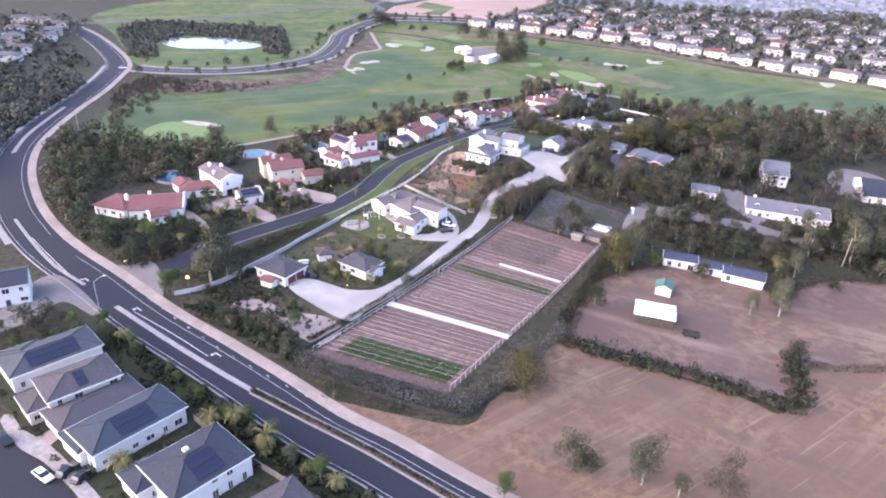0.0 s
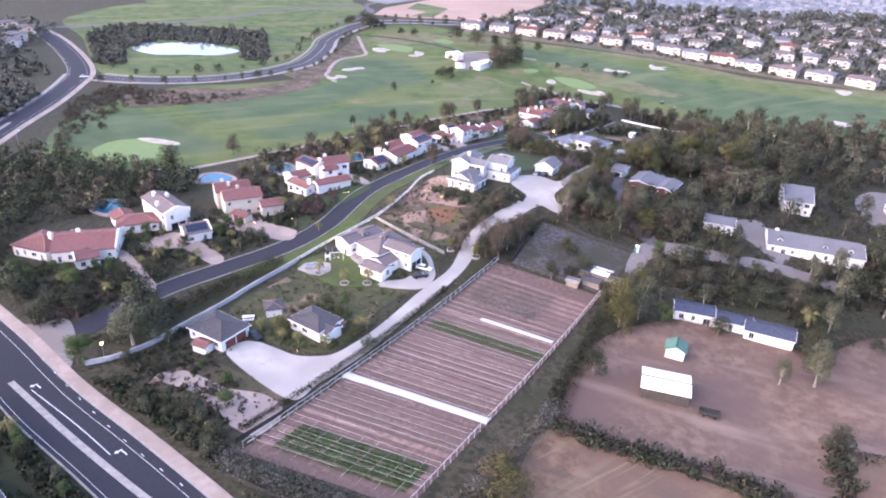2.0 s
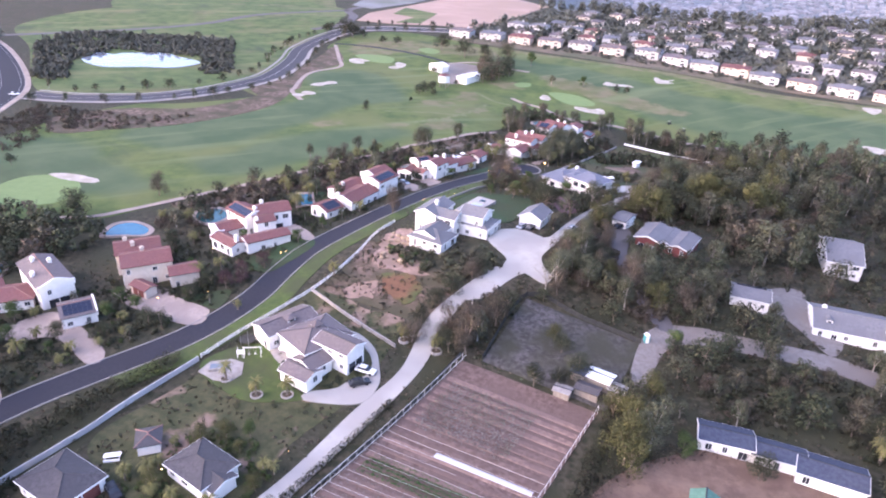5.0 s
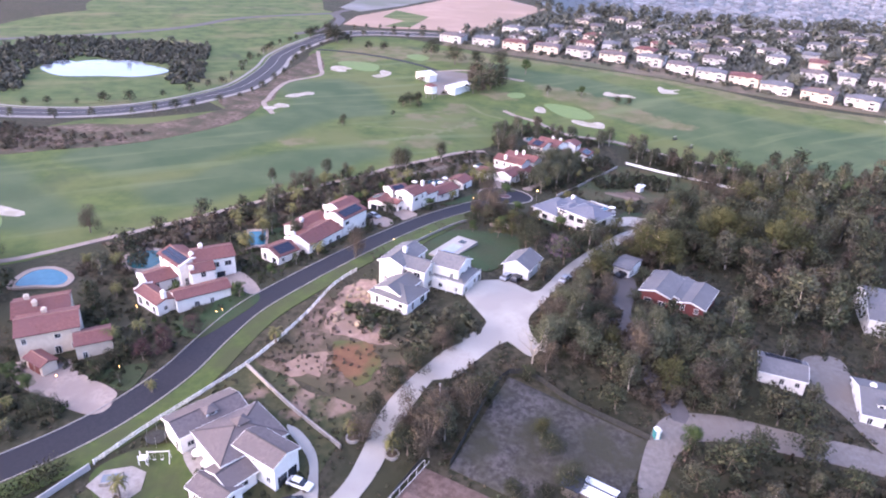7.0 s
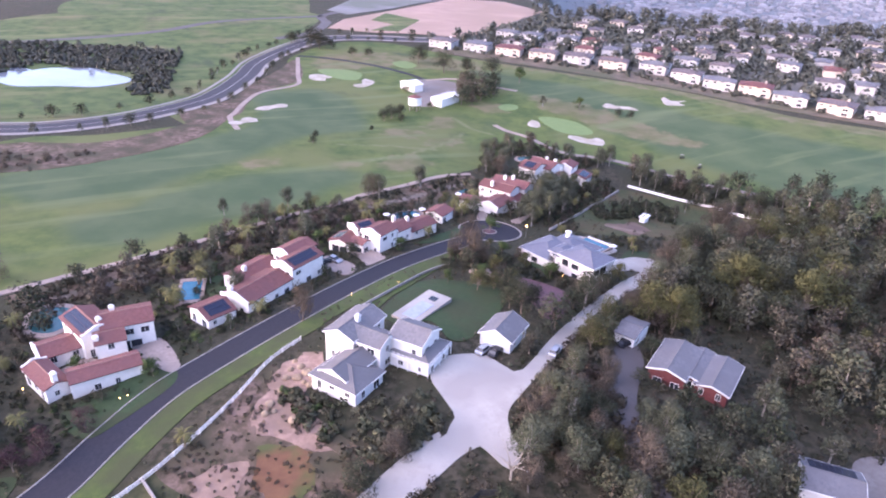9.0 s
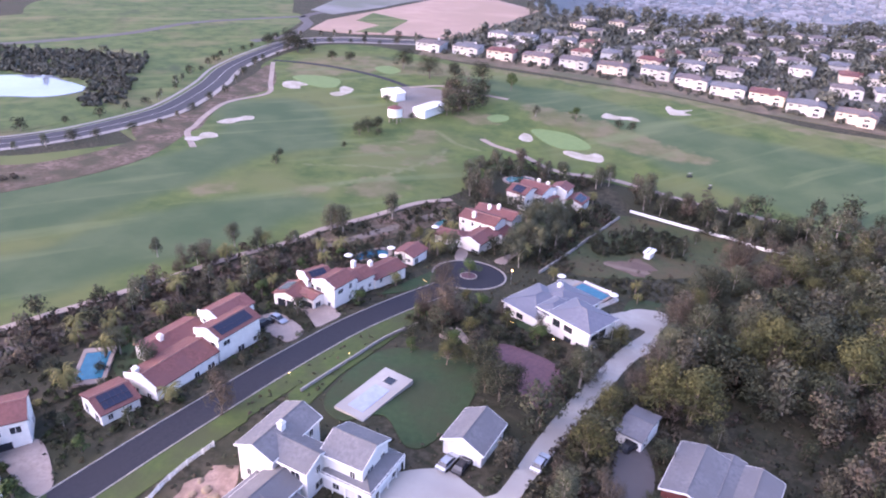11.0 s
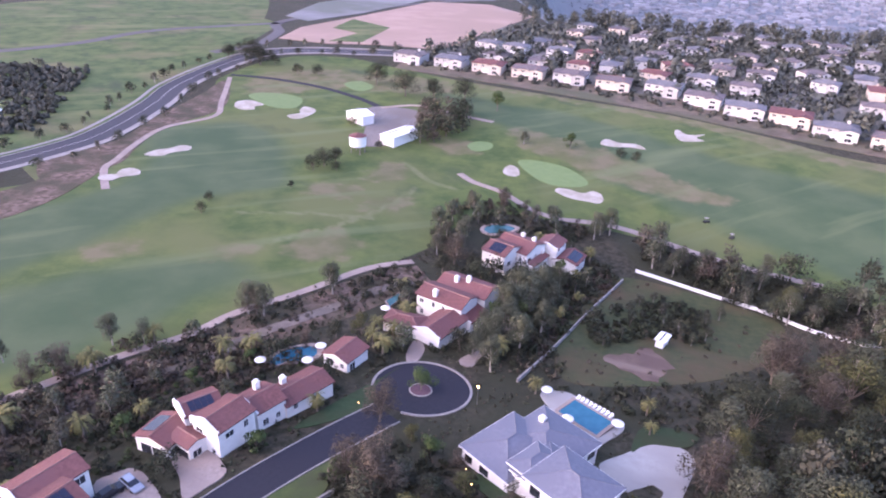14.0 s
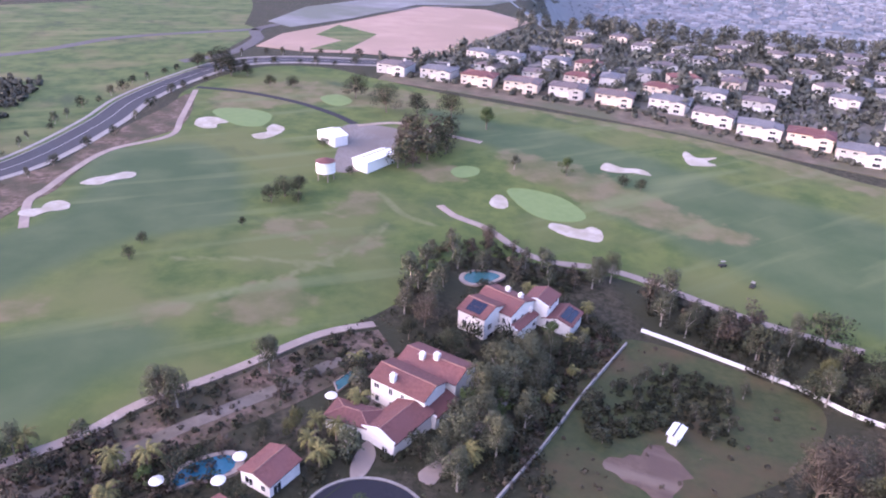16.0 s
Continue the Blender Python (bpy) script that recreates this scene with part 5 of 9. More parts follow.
H_S7 = [(-25.9, 384.5, 12.5, 7.0, -21, 6, 'gable'), (-22.2, 392.6, 13.7, 7.4, -20, 5.8, 'gable'), (-25.2, 375.4, 11.0, 7.0, 66, 3.2, 'gable'), (-33.6, 374.6, 8.5, 5.0, -8, 3, 'hip'), (-20.5, 383.0, 7.0, 6.0, 68, 3.1, 'gable')]
house(H_S7, "white courtyard villa with red tile roofs near the turning circle", chimneys=((0, -0.25, -0.75, 1.6), (1, -0.35, -0.4, 1.4), (1, 0.05, -0.1, 1.4)), parapets=((2, -1), (4, -1)), seed=10)
H_S8 = [(-17.4, 420.6, 7.5, 8.6, -25, 6, 'gable'), (-12.8, 426.7, 11.1, 10.1, -27, 6, 'gable'), (-7.8, 423.3, 10.1, 3.1, 67, 3.5, 'gable'), (1.7, 431.6, 8.0, 7.4, 72, 3.2, 'gable'), (-4.0, 433.2, 7.7, 6.5, 72, 6, 'gable')]
house(H_S8, "large white villa with red tile and dark solar roofs", chimneys=((1, 0.6, 0.4), (1, -0.2, 0.6), (2, 0.8, 0)), solar=((0, 0, 0.6), (3, 0, 0.8)), garages=((0, 1, 5.5, GLASS_M),), parapets=((4, -1), (2, -1)), seed=11)
H_G1 = [(-39.3, 268.6, 11.1, 6.6, 74, 6.4, 'gable'), (-37.0, 257.2, 10.4, 8.2, -20, 2.9, 'hip'), (-37.4, 258.6, 8.6, 6.0, 70, 3.7, 'gable'), (-34.8, 265.4, 7.6, 5.6, -17, 5.8, 'gable'), (-26.8, 268.0, 7.2, 7.0, -15, 6.0, 'gable'), (-25.6, 267.8, 8.4, 8.6, -16, 2.9, 'hip')]
GREY_HOUSE = house(H_G1, "grey shingled white house with broad gables on a knoll", wall=SIDING_M, roof=SHINGLE_M, slope=0.42, chimneys=((0, -0.1, -0.3, 1.3),), seed=12, trim=True)


def balcony(house_ob, blocks, b):
    """A white railed balcony round two sides of a block, on slim posts."""
    o = blocks[0]
    m = block_matrix(b, o)
    w, d = b[2] / 2 + 0.35, b[3] / 2 + 0.35
    runs = (((-w, -d), (w, -d)), ((w, -d), (w, d)))
    for (x0, y0), (x1, y1) in runs:
        n = 8
        for k in range(n + 1):
            x, y = x0 + (x1 - x0) * k / n, y0 + (y1 - y0) * k / n
            bm = bmesh.new()
            box(bm, x - 0.07, y - 0.07, -0.4 if k % 2 == 0 else 2.7, x + 0.07, y + 0.07, 3.75, m)
            part("balcony_post", bm, WHITE_M, house_ob)
        for z in (2.72, 3.3, 3.7):
            bm = bmesh.new()
            limb(bm, m @ Vector((x0, y0, z)), m @ Vector((x1, y1, z)), 0.09 if z < 3 else 0.06, 0.09 if z < 3 else 0.06, 5)
            part("balcony_rail", bm, WHITE_M, house_ob)


balcony(GREY_HOUSE, H_G1, H_G1[5])
H_G2 = [(-10.4, 279.2, 8.3, 6.8, 73, 3, 'gable')]
house(H_G2, "white double garage with grey shingle gable", wall=SIDING_M, roof=SHINGLE_M, slope=0.5, garages=((0, 3, 5.0),), seed=13, name="garage", category="garage", trim=True)
H_B = [(5.9, 326.8, 11.0, 9.4, -36, 5.6, 'hip'), (-4.5, 335.4, 10.4, 12.6, -36, 3.7, 'hip'), (1.2, 338.2, 12.0, 13.0, -36, 4.0, 'hip'), (-0.3, 330.6, 4.4, 6.6, -36, 5.3, 'hip'), (1.6, 330.4, 6.0, 9.0, -36, 4.6, 'hip')]
house(H_B, "white modern house with blue-grey hipped roof", roof=SLATE_M, chimneys=((2, -0.5, 0.35, 0.5),), slope=0.34, seed=14, trim=True, large=True, frame_m=BLACKFENCE_M)
H_GAR = [(-79.1, 159.4, 11.0, 8.6, -19, 3, 'hip')]
house(H_GAR, "white garage with dark hipped roof and red wooden doors", roof=GREYTILE_M, slope=0.36, garages=((0, 1, 6.6, WOODDOOR_M),), seed=15, name="garage", category="garage", trim=True)
H_COT = [(-58.1, 168.6, 9.8, 7.6, -23, 2.8, 'hip'), (-53.6, 166.2, 3.4, 4.6, -23, 2.5, 'gable')]
house(H_COT, "small white cottage with grey hipped roof", roof=GREYTILE_M, seed=16, name="cottage", category="cottage", trim=True)
H_GZB = [(-71.3, 172.6, 3.9, 4.4, 31, 2.3, 'hip')]
house(H_GZB, "small open garden pavilion with grey hipped roof", roof=GREYTILE_M, seed=41, name="pavilion", category="pavilion", bare=True)
H_SHD = [(-80.0, 153.2, 3.8, 2.6, -12, 2.0, 'gable')]
house(H_SHD, "small white shed with red roof beside the garage", roof=TILE_M, seed=42, name="shed", category="shed", bare=True, slope=0.3)
H_LEAN = [(3.2, 207.0, 3.4, 2.2, -15, 1.6, 'gable')]
house(H_LEAN, "low white lean-to shed at the plot corner", wall=WOODPOST_M, roof=KERB_M, seed=43, name="shed", category="shed", bare=True, slope=0.12)
H_M = [(-61.2, 211.6, 13.0, 6.6, 56, 3.4, 'gable'), (-52.4, 208.0, 12.2, 10.6, 55, 3.8, 'hip'), (-45.8, 205.0, 9.4, 5.6, -21, 5.0, 'gable'), (-51.4, 197.0, 7.4, 4.8, -20, 2.8, 'gable'), (-50.2, 200.6, 5.5, 6.0, 62, 3.0, 'gable')]
house(H_M, "white farmhouse with brown-grey gabled roofs", roof=BROWNROOF_M, cupolas=((0, 0.05, -0.35), (1, 0.1, 0.1)), garages=((2, 1, 4.6, GLASS_M),), seed=17, trim=True)
H_RED = [(24.8, 281.1, 12.1, 7.1, 69, 3, 'gable'), (33.2, 279.0, 11.9, 6.2, 68, 3, 'gable'), (29.3, 281.5, 11.6, 3.7, 69, 2.8, 'gable')]
house(H_RED, "red board house with grey shingle roof and white trim", wall=REDWALL_M, roof=SHINGLE_M, slope=0.28, seed=18, trim=True)
H_REDc = [(16.5, 291.1, 4.5, 7.7, -25, 2.8, 'gable')]
house(H_REDc, "small white carport with flat grey roof", wall=WHITE_M, roof=SHINGLE_M, slope=0.2, seed=19, name="carport", category="carport")
H_E = [(76.9, 251.7, 27.5, 12.7, -8, 3, 'gable')]
house(H_E, "long low white house with grey shingle roof", roof=SHINGLE_M, seed=20, chimneys=((0, -0.8, 0.3, 0.6),), dormers=((0, -0.75), (0, 0.2), (0, 0.72)), trim=True)
H_E2 = [(48.5, 256.2, 9.2, 7.4, -10, 3, 'gable')]
house(H_E2, "small grey-roofed white outbuilding with solar panels", roof=SHINGLE_M, seed=21, solar=((0, 1, 0.8),), name="outbuilding", category="outbuilding", trim=True)
H_RAN = [(54.0, 198.0, 11.6, 6.4, -13, 2.6, 'gable'), (35.6, 202.4, 10.0, 5.6, -5, 2.6, 'gable'), (45.2, 200.8, 9.5, 5.0, -10, 2.4, 'gable')]
house(H_RAN, "low white ranch house with dark blue roof", roof=NAVY_M, seed=22, trim=True)
H_N1 = [(80.9, 293.5, 9.5, 18.7, -8, 5, 'gable')]
house(H_N1, "white hillside house with grey shingle roof", roof=SHINGLE_M, seed=23, trim=True)
H_N2 = [(118.2, 291.1, 8.9, 22.5, -7, 3, 'gable')]
house(H_N2, "low house with bright blue-grey roof", roof=BLUEROOF_M, seed=24)
H_F1 = [(-110.2, 105.4, 18.6, 10.0, 58, 4.2, 'hip'), (-113.6, 101.6, 8.0, 11.5, 58, 4.0, 'hip')]
house(H_F1, "pale house with weathered blue hipped roof and solar panels", wall=SIDING_M, roof=PALEBLUEROOF_M, solar=((0, 0, 0.6),), seed=25, trim=True)
H_F2 = [(-96.6, 97.4, 14.0, 9.6, 56, 5.6, 'hip'), (-90.2, 93.8, 17.0, 8.4, 62, 3.2, 'hip'), (-101.5, 91.5, 6.0, 7.0, 58, 3.4, 'hip')]
house(H_F2, "house with stepped brown-grey tile hipped roofs", wall=CREAM_M, roof=GREYTILE_M, solar=((0, 0, 0.2),), seed=26, trim=True)
H_F3 = [(-79.7, 90.0, 18.6, 10.0, 63, 4.4, 'hip'), (-85.2, 84.2, 5.6, 7.6, 63, 3.6, 'hip')]
house(H_F3, "house with weathered blue hipped roof and solar panels", wall=SIDING_M, roof=MIDBLUEROOF_M, solar=((0, 0, 0.45),), seed=27, trim=True)
H_F4 = [(-60.6, 82.6, 15.2, 12.0, 61, 5.0, 'hip'), (-68.4, 78.0, 5.5, 6.5, 61, 3.8, 'hip')]
house(H_F4, "house with slate-blue hipped roof, vent and solar panels", wall=SIDING_M, roof=BLUEROOF_M, solar=((0, 0, 0.4),), chimneys=((0, -0.1, 0.3, 0.4),), seed=28, trim=True)
H_F5 = [(-41.8, 76.6, 10.5, 8.6, 55, 4.6, 'hip')]
house(H_F5, "pale house with grey tile hipped roof", wall=SIDING_M, roof=GREYTILE_M, seed=29)
H_F0 = [(-142.1, 127.7, 10.9, 9.6, 40, 6, 'gable')]
house(H_F0, "pale house with grey-blue gabled roof and lit porch", wall=SIDING_M, roof=BLUEROOF_M, seed=30)
H_CLUBa = [(-74.6, 516.8, 16.3, 7.2, 67, 4, 'gable')]
house(H_CLUBa, "white maintenance shed in the golf yard", wall=WHITE_M, roof=WHITEROOF_M, slope=0.25, seed=31, name="shed", category="shed", bare=True)
H_CLUBb = [(-98.4, 535.8, 6.3, 12.2, 55, 4, 'gable')]
house(H_CLUBb, "white barn in the golf maintenance yard", wall=WHITE_M, roof=WHITEROOF_M, slope=0.25, seed=32, name="shed", category="shed", bare=True)
H_HUT = [(26.1, 393.7, 4.0, 1.9, 65, 2.2, 'gable')]
house(H_HUT, "tiny white hut in the orchard hollow", wall=WHITE_M, roof=WHITEROOF_M, slope=0.2, seed=33, name="hut", category="hut", bare=True)
H_CAR = [(26.2, 168.9, 10.4, 7.4, -5, 3.0, 'gable')]
house(H_CAR, "long stable with white sheet roof, open front shade painted dark", wall=SHADEDFRONT_M, roof=WHITEROOF_M, slope=0.12, seed=34, name="stable", category="stable", bare=True)
H_BARN = [(29.8, 184.6, 4.4, 4.4, 80, 2.4, 'gable')]
house(H_BARN, "small white barn with green gable roof", wall=WHITE_M, roof=mat("green_sheet_roof", (0.06, 0.14, 0.11), (0.09, 0.19, 0.15), None, 1.0, bump=0.1), slope=0.5, seed=35, name="barn", category="barn", bare=True)


# ---- trees ----
def leaf_cloud(rnd, blobs, count, size, flat=0.0):
    """Vertices and faces of leaf clumps spread through lumpy blobs of (centre, radii)."""
    v, f, nr = [], [], []
    weights = [b[1][0] * b[1][1] * b[1][2] for b in blobs]
    for _ in range(count):
        c, r = rnd.choices(blobs, weights)[0]
        while True:
            p = Vector((rnd.uniform(-1, 1), rnd.uniform(-1, 1), rnd.uniform(-1, 1)))
            if 0.05 < p.length < 1:
                break
        p = p.normalized() * rnd.triangular(0.45, 1.12, 0.98)
        c = Vector((c[0] + p.x * r[0], c[1] + p.y * r[1], c[2] + p.z * r[2]))
        nrm = (p + Vector((rnd.gauss(0, 0.5), rnd.gauss(0, 0.5), rnd.gauss(0.2, 0.5)))).normalized()
        shade = tuple((p.normalized() + 0.35 * nrm + Vector((0, 0, 0.25))).normalized())
        q = nrm.to_track_quat("Z", "Y")
        s, a = size * rnd.uniform(0.6, 1.4), rnd.uniform(0, 6.28)
        k = len(v)
        for j in range(3):
            w = s * rnd.uniform(0.7, 1.2)
            v.append(c + q @ Vector((w * math.cos(a + j * 2.09), w * math.sin(a + j * 2.09), rnd.uniform(-0.25, 0.25) * s)))
        f.append([k, k + 1, k + 2])
        nr += [shade] * 3
    return v, f, nr


LEAF_NORMALS, top_seed = {}, {}
TREE_FORMS = {
    # leaves, bark, crown base, crown width, lumps, leaf count, leaf size
    "oak": (OAKLEAF_M, BARK_M, 0.20, 0.52, 16, 2800, 0.0178, "dark green bushy broadleaf tree"),
    "gum": (GUMLEAF_M, PALEBARK_M, 0.26, 0.34, 18, 3200, 0.0152, "tall airy grey-green gum tree"),
    "rust": (RUSTLEAF_M, BARK_M, 0.14, 0.40, 18, 3200, 0.0148, "rusty brown sparse-leaved tree"),
    "willow": (YELLOWLEAF_M, BARK_M, 0.08, 0.46, 16, 2900, 0.0175, "drooping olive-brown pepper tree"),
    "yellow": (YELLOWLEAF_M, BARK_M, 0.18, 0.48, 18, 3000, 0.0172, "large spreading yellow-green tree"),
    "plum": (PLUMLEAF_M, BARK_M, 0.14, 0.50, 12, 2800, 0.0175, "dark maroon-leaved ornamental tree"),
    "round": (ROUNDLEAF_M, BARK_M, 0.16, 0.48, 9, 3000, 0.017, "compact round bright green tree"),
}


def tree(kind, seed):
    """A tree one metre high: tapered trunk with limbs, and a crown of leaf clumps."""
    leaves, bark, base, width, lumps, count, size, label = TREE_FORMS[kind]
    rnd = random.Random(seed)
    top = new("tree")
    tagged(top, label + (" with pale trunk" if bark is PALEBARK_M else ""), "tree", "trees")
    bm = bmesh.new()
    lean = (rnd.uniform(-0.04, 0.04), rnd.uniform(-0.04, 0.04))
    fork = Vector((lean[0], lean[1], base + 0.08))
    limb(bm, (0, 0, -0.04), fork, 0.026, 0.017, 7)
    blobs = []
    for i in range(lumps):
        a = 6.28 * i / lumps + rnd.uniform(-0.4, 0.4)
        z = base + (1 - base) * rnd.uniform(0.12, 0.9)
        rad = width * rnd.uniform(0.2, 0.8) * (1 if i else 0) * (1.15 - 0.55 * z)
        if i == 0:
            z = 0.84
        r = width * rnd.uniform(0.26, 0.46)
        c = (lean[0] + rad * math.cos(a), lean[1] + rad * math.sin(a), z)
        blobs.append((c, (r, r, r * (1.25 if kind in ("gum", "rust", "willow") else 0.8))))
        mid = fork.lerp(Vector(c), 0.5) + Vector((0, 0, 0.03))
        limb(bm, fork, mid, 0.011, 0.008, 4)
        limb(bm, mid, c, 0.008, 0.002, 4)
    part("trunk", bm, bark, top)
    v, f, nr = leaf_cloud(rnd, blobs, count, size)
    part("crown", soften(mesh_of("crown", v, f, leaves), nr), leaves, top)
    LEAF_NORMALS[(kind, seed)] = np.array(nr)
    top_seed[top.name] = (kind, seed)
    return top


def palm(seed):
    """A palm one metre high with arching fronds."""
    rnd = random.Random(seed)
    top = tagged(new("palm_tree"), "palm tree with arching tawny green fronds", "palm", "palms")
    bm = bmesh.new()
    for i in range(4):
        limb(bm, (0.01 * math.sin(i), 0, 0.16 * i - 0.03), (0.01 * math.sin(i + 1), 0, 0.16 * (i + 1) - 0.03), 0.045 - 0.004 * i, 0.040 - 0.004 * i, 8)
    part("trunk", bm, BARK_M, top)
    v, f = [], []
    for k in range(34):
        a, rise = rnd.uniform(0, 6.28), rnd.uniform(-0.35, 1.15)
        ln = rnd.uniform(0.36, 0.5)
        d, s = Vector((math.cos(a), math.sin(a), 0)), Vector((-math.sin(a), math.cos(a), 0))
        p, slope = Vector((0, 0, 0.62)), rise
        seg = 5
        for j in range(seg):
            q = p + (d * math.cos(slope) + Vector((0, 0, math.sin(slope)))) * ln / seg
            wid = 0.05 * math.sin(math.pi * (j + 1.0) / (seg + 1.2))
            for sg in (-1, 1):
                n = len(v)
                v += [p, q, q + s * wid * sg * 1.4 - Vector((0, 0, 0.025)) + d * 0.02, p.lerp(q, 0.45) + s * wid * sg - Vector((0, 0, 0.02)), p.lerp(q, 0.4)]
                f += [[n, n + 4, n + 3], [n + 4, n + 1, n + 2]]
            p, slope = q, slope - 0.42
    part("crown", mesh_of("crown", v, f, PALMLEAF_M), PALMLEAF_M, top)
    return top


TREE_BANK = {}
plant_rnd = random.Random(77)


def plant(kind, x, y, height, wide=1.0):
    """Stands a tree of a kind on the ground."""
    bank = TREE_BANK.setdefault(kind, [])
    i = plant_rnd.randrange(3)
    m = pose(x, y, ground(x, y), 0, 0, plant_rnd.uniform(0, 360)) @ Matrix.Diagonal((height * wide, height * wide, height, 1))
    if len(bank) < 3:
        ob = palm(len(bank) + 5) if kind == "palm" else tree(kind, 31 * len(bank) + len(kind))
        bank.append(ob)
        ob.matrix_basis = m
        return ob
    src = bank[i]
    made = copy_thing(src, Matrix())
    made.matrix_basis = m
    return made


TREES_SOUTH = [(-140, 169, 5, "round"), (-130, 170, 5, "round"), (-124, 180, 5, "round"), (-135, 185, 4, "round"), (-42, 162, 5, "oak"), (27, 197, 6, "round"), (41, 195, 7, "oak"), (10, 172, 6, "gum"), (64, 188, 8, "gum"), (65, 205, 7, "palm"), (79, 197, 5, "oak"), (61, 160, 6, "oak"), (-3, 208, 6, "oak"), (2, 210, 5, "oak"), (-14, 225, 9, "rust"), (-19, 220, 9, "rust"), (17, 191, 9, "willow"), (14, 204, 8, "willow"), (-5, 126, 11, "willow"), (6.6, 103.7, 8, "oak"), (10.1, 103.2, 6, "oak"), (20.1, 103.1, 12, "gum"), (35.7, 104.4, 10, "rust"), (26.7, 101.7, 6, "gum"), (-5.2, 92.3, 6, "round"), (-104, 141, 7, "round"), (-97, 157, 15, "oak"), (-65, 95, 7, "palm"), (-60.5, 97, 7, "palm"), (-51.5, 92, 8, "palm"), (-74, 79.5, 7, "palm"), (61, 180, 11, "gum"), (62, 186, 9, "oak"), (90, 219, 15, "gum"), (-45, 111, 5, "oak"), (-70, 131, 6, "oak"), (10, 170, 7, "oak"), (16, 192, 12, "willow"), (21, 197, 12, "gum"), (6, 213, 7, "oak"), (-19, 214, 11, "rust"), (-24, 219, 9, "rust")]
TREES_MID = [(64, 192, 9, "oak"), (66, 210, 8, "oak"), (70, 204, 9, "gum"), (53, 179, 7, "gum"), (76, 232, 5, "oak"), (-12, 364, 9, "gum"), (-7, 373, 11, "gum"), (-3, 384, 10, "gum"), (-11, 386, 8, "gum"), (43, 415, 5, "gum"), (2, 220, 6, "oak"), (-0, 223, 5, "willow"), (17, 200, 10, "willow"), (21, 209, 9, "willow"), (27, 228, 6, "round"), (-46, 172, 4, "palm"), (-67, 166, 5, "palm"), (-82, 231, 6, "plum"), (-79.5, 238, 5, "plum"), (-85, 227, 5, "plum"), (-55, 278, 9, "rust"), (-12, 301, 9, "oak"), (-29, 340, 9, "rust"), (-24, 321, 10, "rust"), (-29, 323, 9, "rust"), (10, 322, 5, "oak"), (-28, 306, 4, "round"), (-20, 309, 5, "round"), (-6, 296, 7, "oak"), (-11, 295, 6, "oak"), (26, 299, 10, "yellow"), (45, 331, 14, "gum"), (65, 326, 17, "yellow"), (51, 308, 12, "oak"), (47, 324, 15, "yellow"), (21, 299, 12, "yellow")]
TREES_NORTH = [(-23, 322, 11, "rust"), (-70, 370, 9, "gum"), (-66, 370, 9, "gum"), (-55, 385, 9, "gum"), (-91, 350, 8, "gum"), (-85, 352, 6, "gum"), (-108, 339, 6, "gum"), (-93, 338, 8, "rust"), (-97, 334, 7, "rust"), (11, 459, 7, "gum"), (27, 451, 7, "gum"), (30, 449, 7, "gum"), (36, 446, 7, "gum"), (44, 443, 7, "gum"), (48, 435, 6, "gum"), (57, 436, 8, "gum"), (61, 422, 9, "yellow"), (71, 423, 9, "oak"), (51, 383, 14, "rust"), (-20, 303, 6, "yellow"), (-16, 305, 5, "yellow"), (-8, 293, 9, "oak"), (-29, 311, 5, "oak"), (26, 298, 13, "yellow"), (45, 324, 15, "yellow"), (59, 319, 15, "yellow"), (40, 322, 12, "yellow"), (25, 302, 8, "yellow"), (21, 257, 9, "gum"), (71, 310, 6, "yellow"), (-21, 403, 9, "oak"), (-12, 387, 12, "gum"), (-10, 397, 12, "gum"), (-4, 402, 11, "gum"), (-13, 374, 9, "gum"), (-0, 414, 8, "gum"), (60, 416, 10, "gum"), (48, 380, 13, "rust"), (60, 386, 13, "rust"), (-68, 370, 8, "rust"), (-56, 389, 6, "gum"), (-30, 415, 9, "rust"), (-32, 408, 6, "oak"), (-42, 369, 6, "yellow"), (-47, 366, 5, "oak"), (69, 418, 9, "oak"), (33, 439, 9, "gum"), (41, 441, 9, "gum"), (49, 433, 9, "gum"), (60, 444, 8, "gum"), (9, 455, 9, "gum"), (14, 460, 9, "gum"), (-24, 469, 6, "rust"), (-6, 462, 6, "gum")]
TREES_GOLF = [(-93, 477, 8, "oak"), (-95, 471, 6, "oak"), (-90, 481, 7, "oak"), (-87, 474, 4, "oak"), (-114, 430, 4, "oak"), (-111, 420, 4, "oak"), (-95, 451, 3, "oak"), (-41, 574, 7, "round"), (-3, 531, 7, "round"), (24, 524, 5, "oak"), (18, 527, 5, "oak"), (-23, 531, 6, "gum"), (-100, 529, 5, "oak"), (-80, 505, 4, "oak"), (-196, 624, 10, "oak"), (-188, 620, 10, "oak"), (-214, 631, 7, "oak"), (-180, 623, 5, "oak"), (-111, 601, 9, "oak"), (-90, 584, 10, "oak"), (-75, 584, 8, "oak"), (-59, 585, 9, "oak"), (-159, 606, 5, "oak"), (-148, 610, 5, "oak"), (-211, 294, 5, "oak"), (-155, 260, 10, "oak"), (-141, 283, 9, "rust"), (-77, 289, 8, "gum"), (-87, 294, 7, "gum")]
BIG_TREES = [(-96.7, 150.8), (-93.3, 154.1), (-102.6, 141.3), (-5.6, 129.1)]
plant("gum", *BIG_TREES[0], 11, 1.5)
plant("gum", *BIG_TREES[1], 10, 1.5)
plant("round", *BIG_TREES[2], 7.5, 1.15)
plant("rust", *BIG_TREES[3], 10, 1.3)
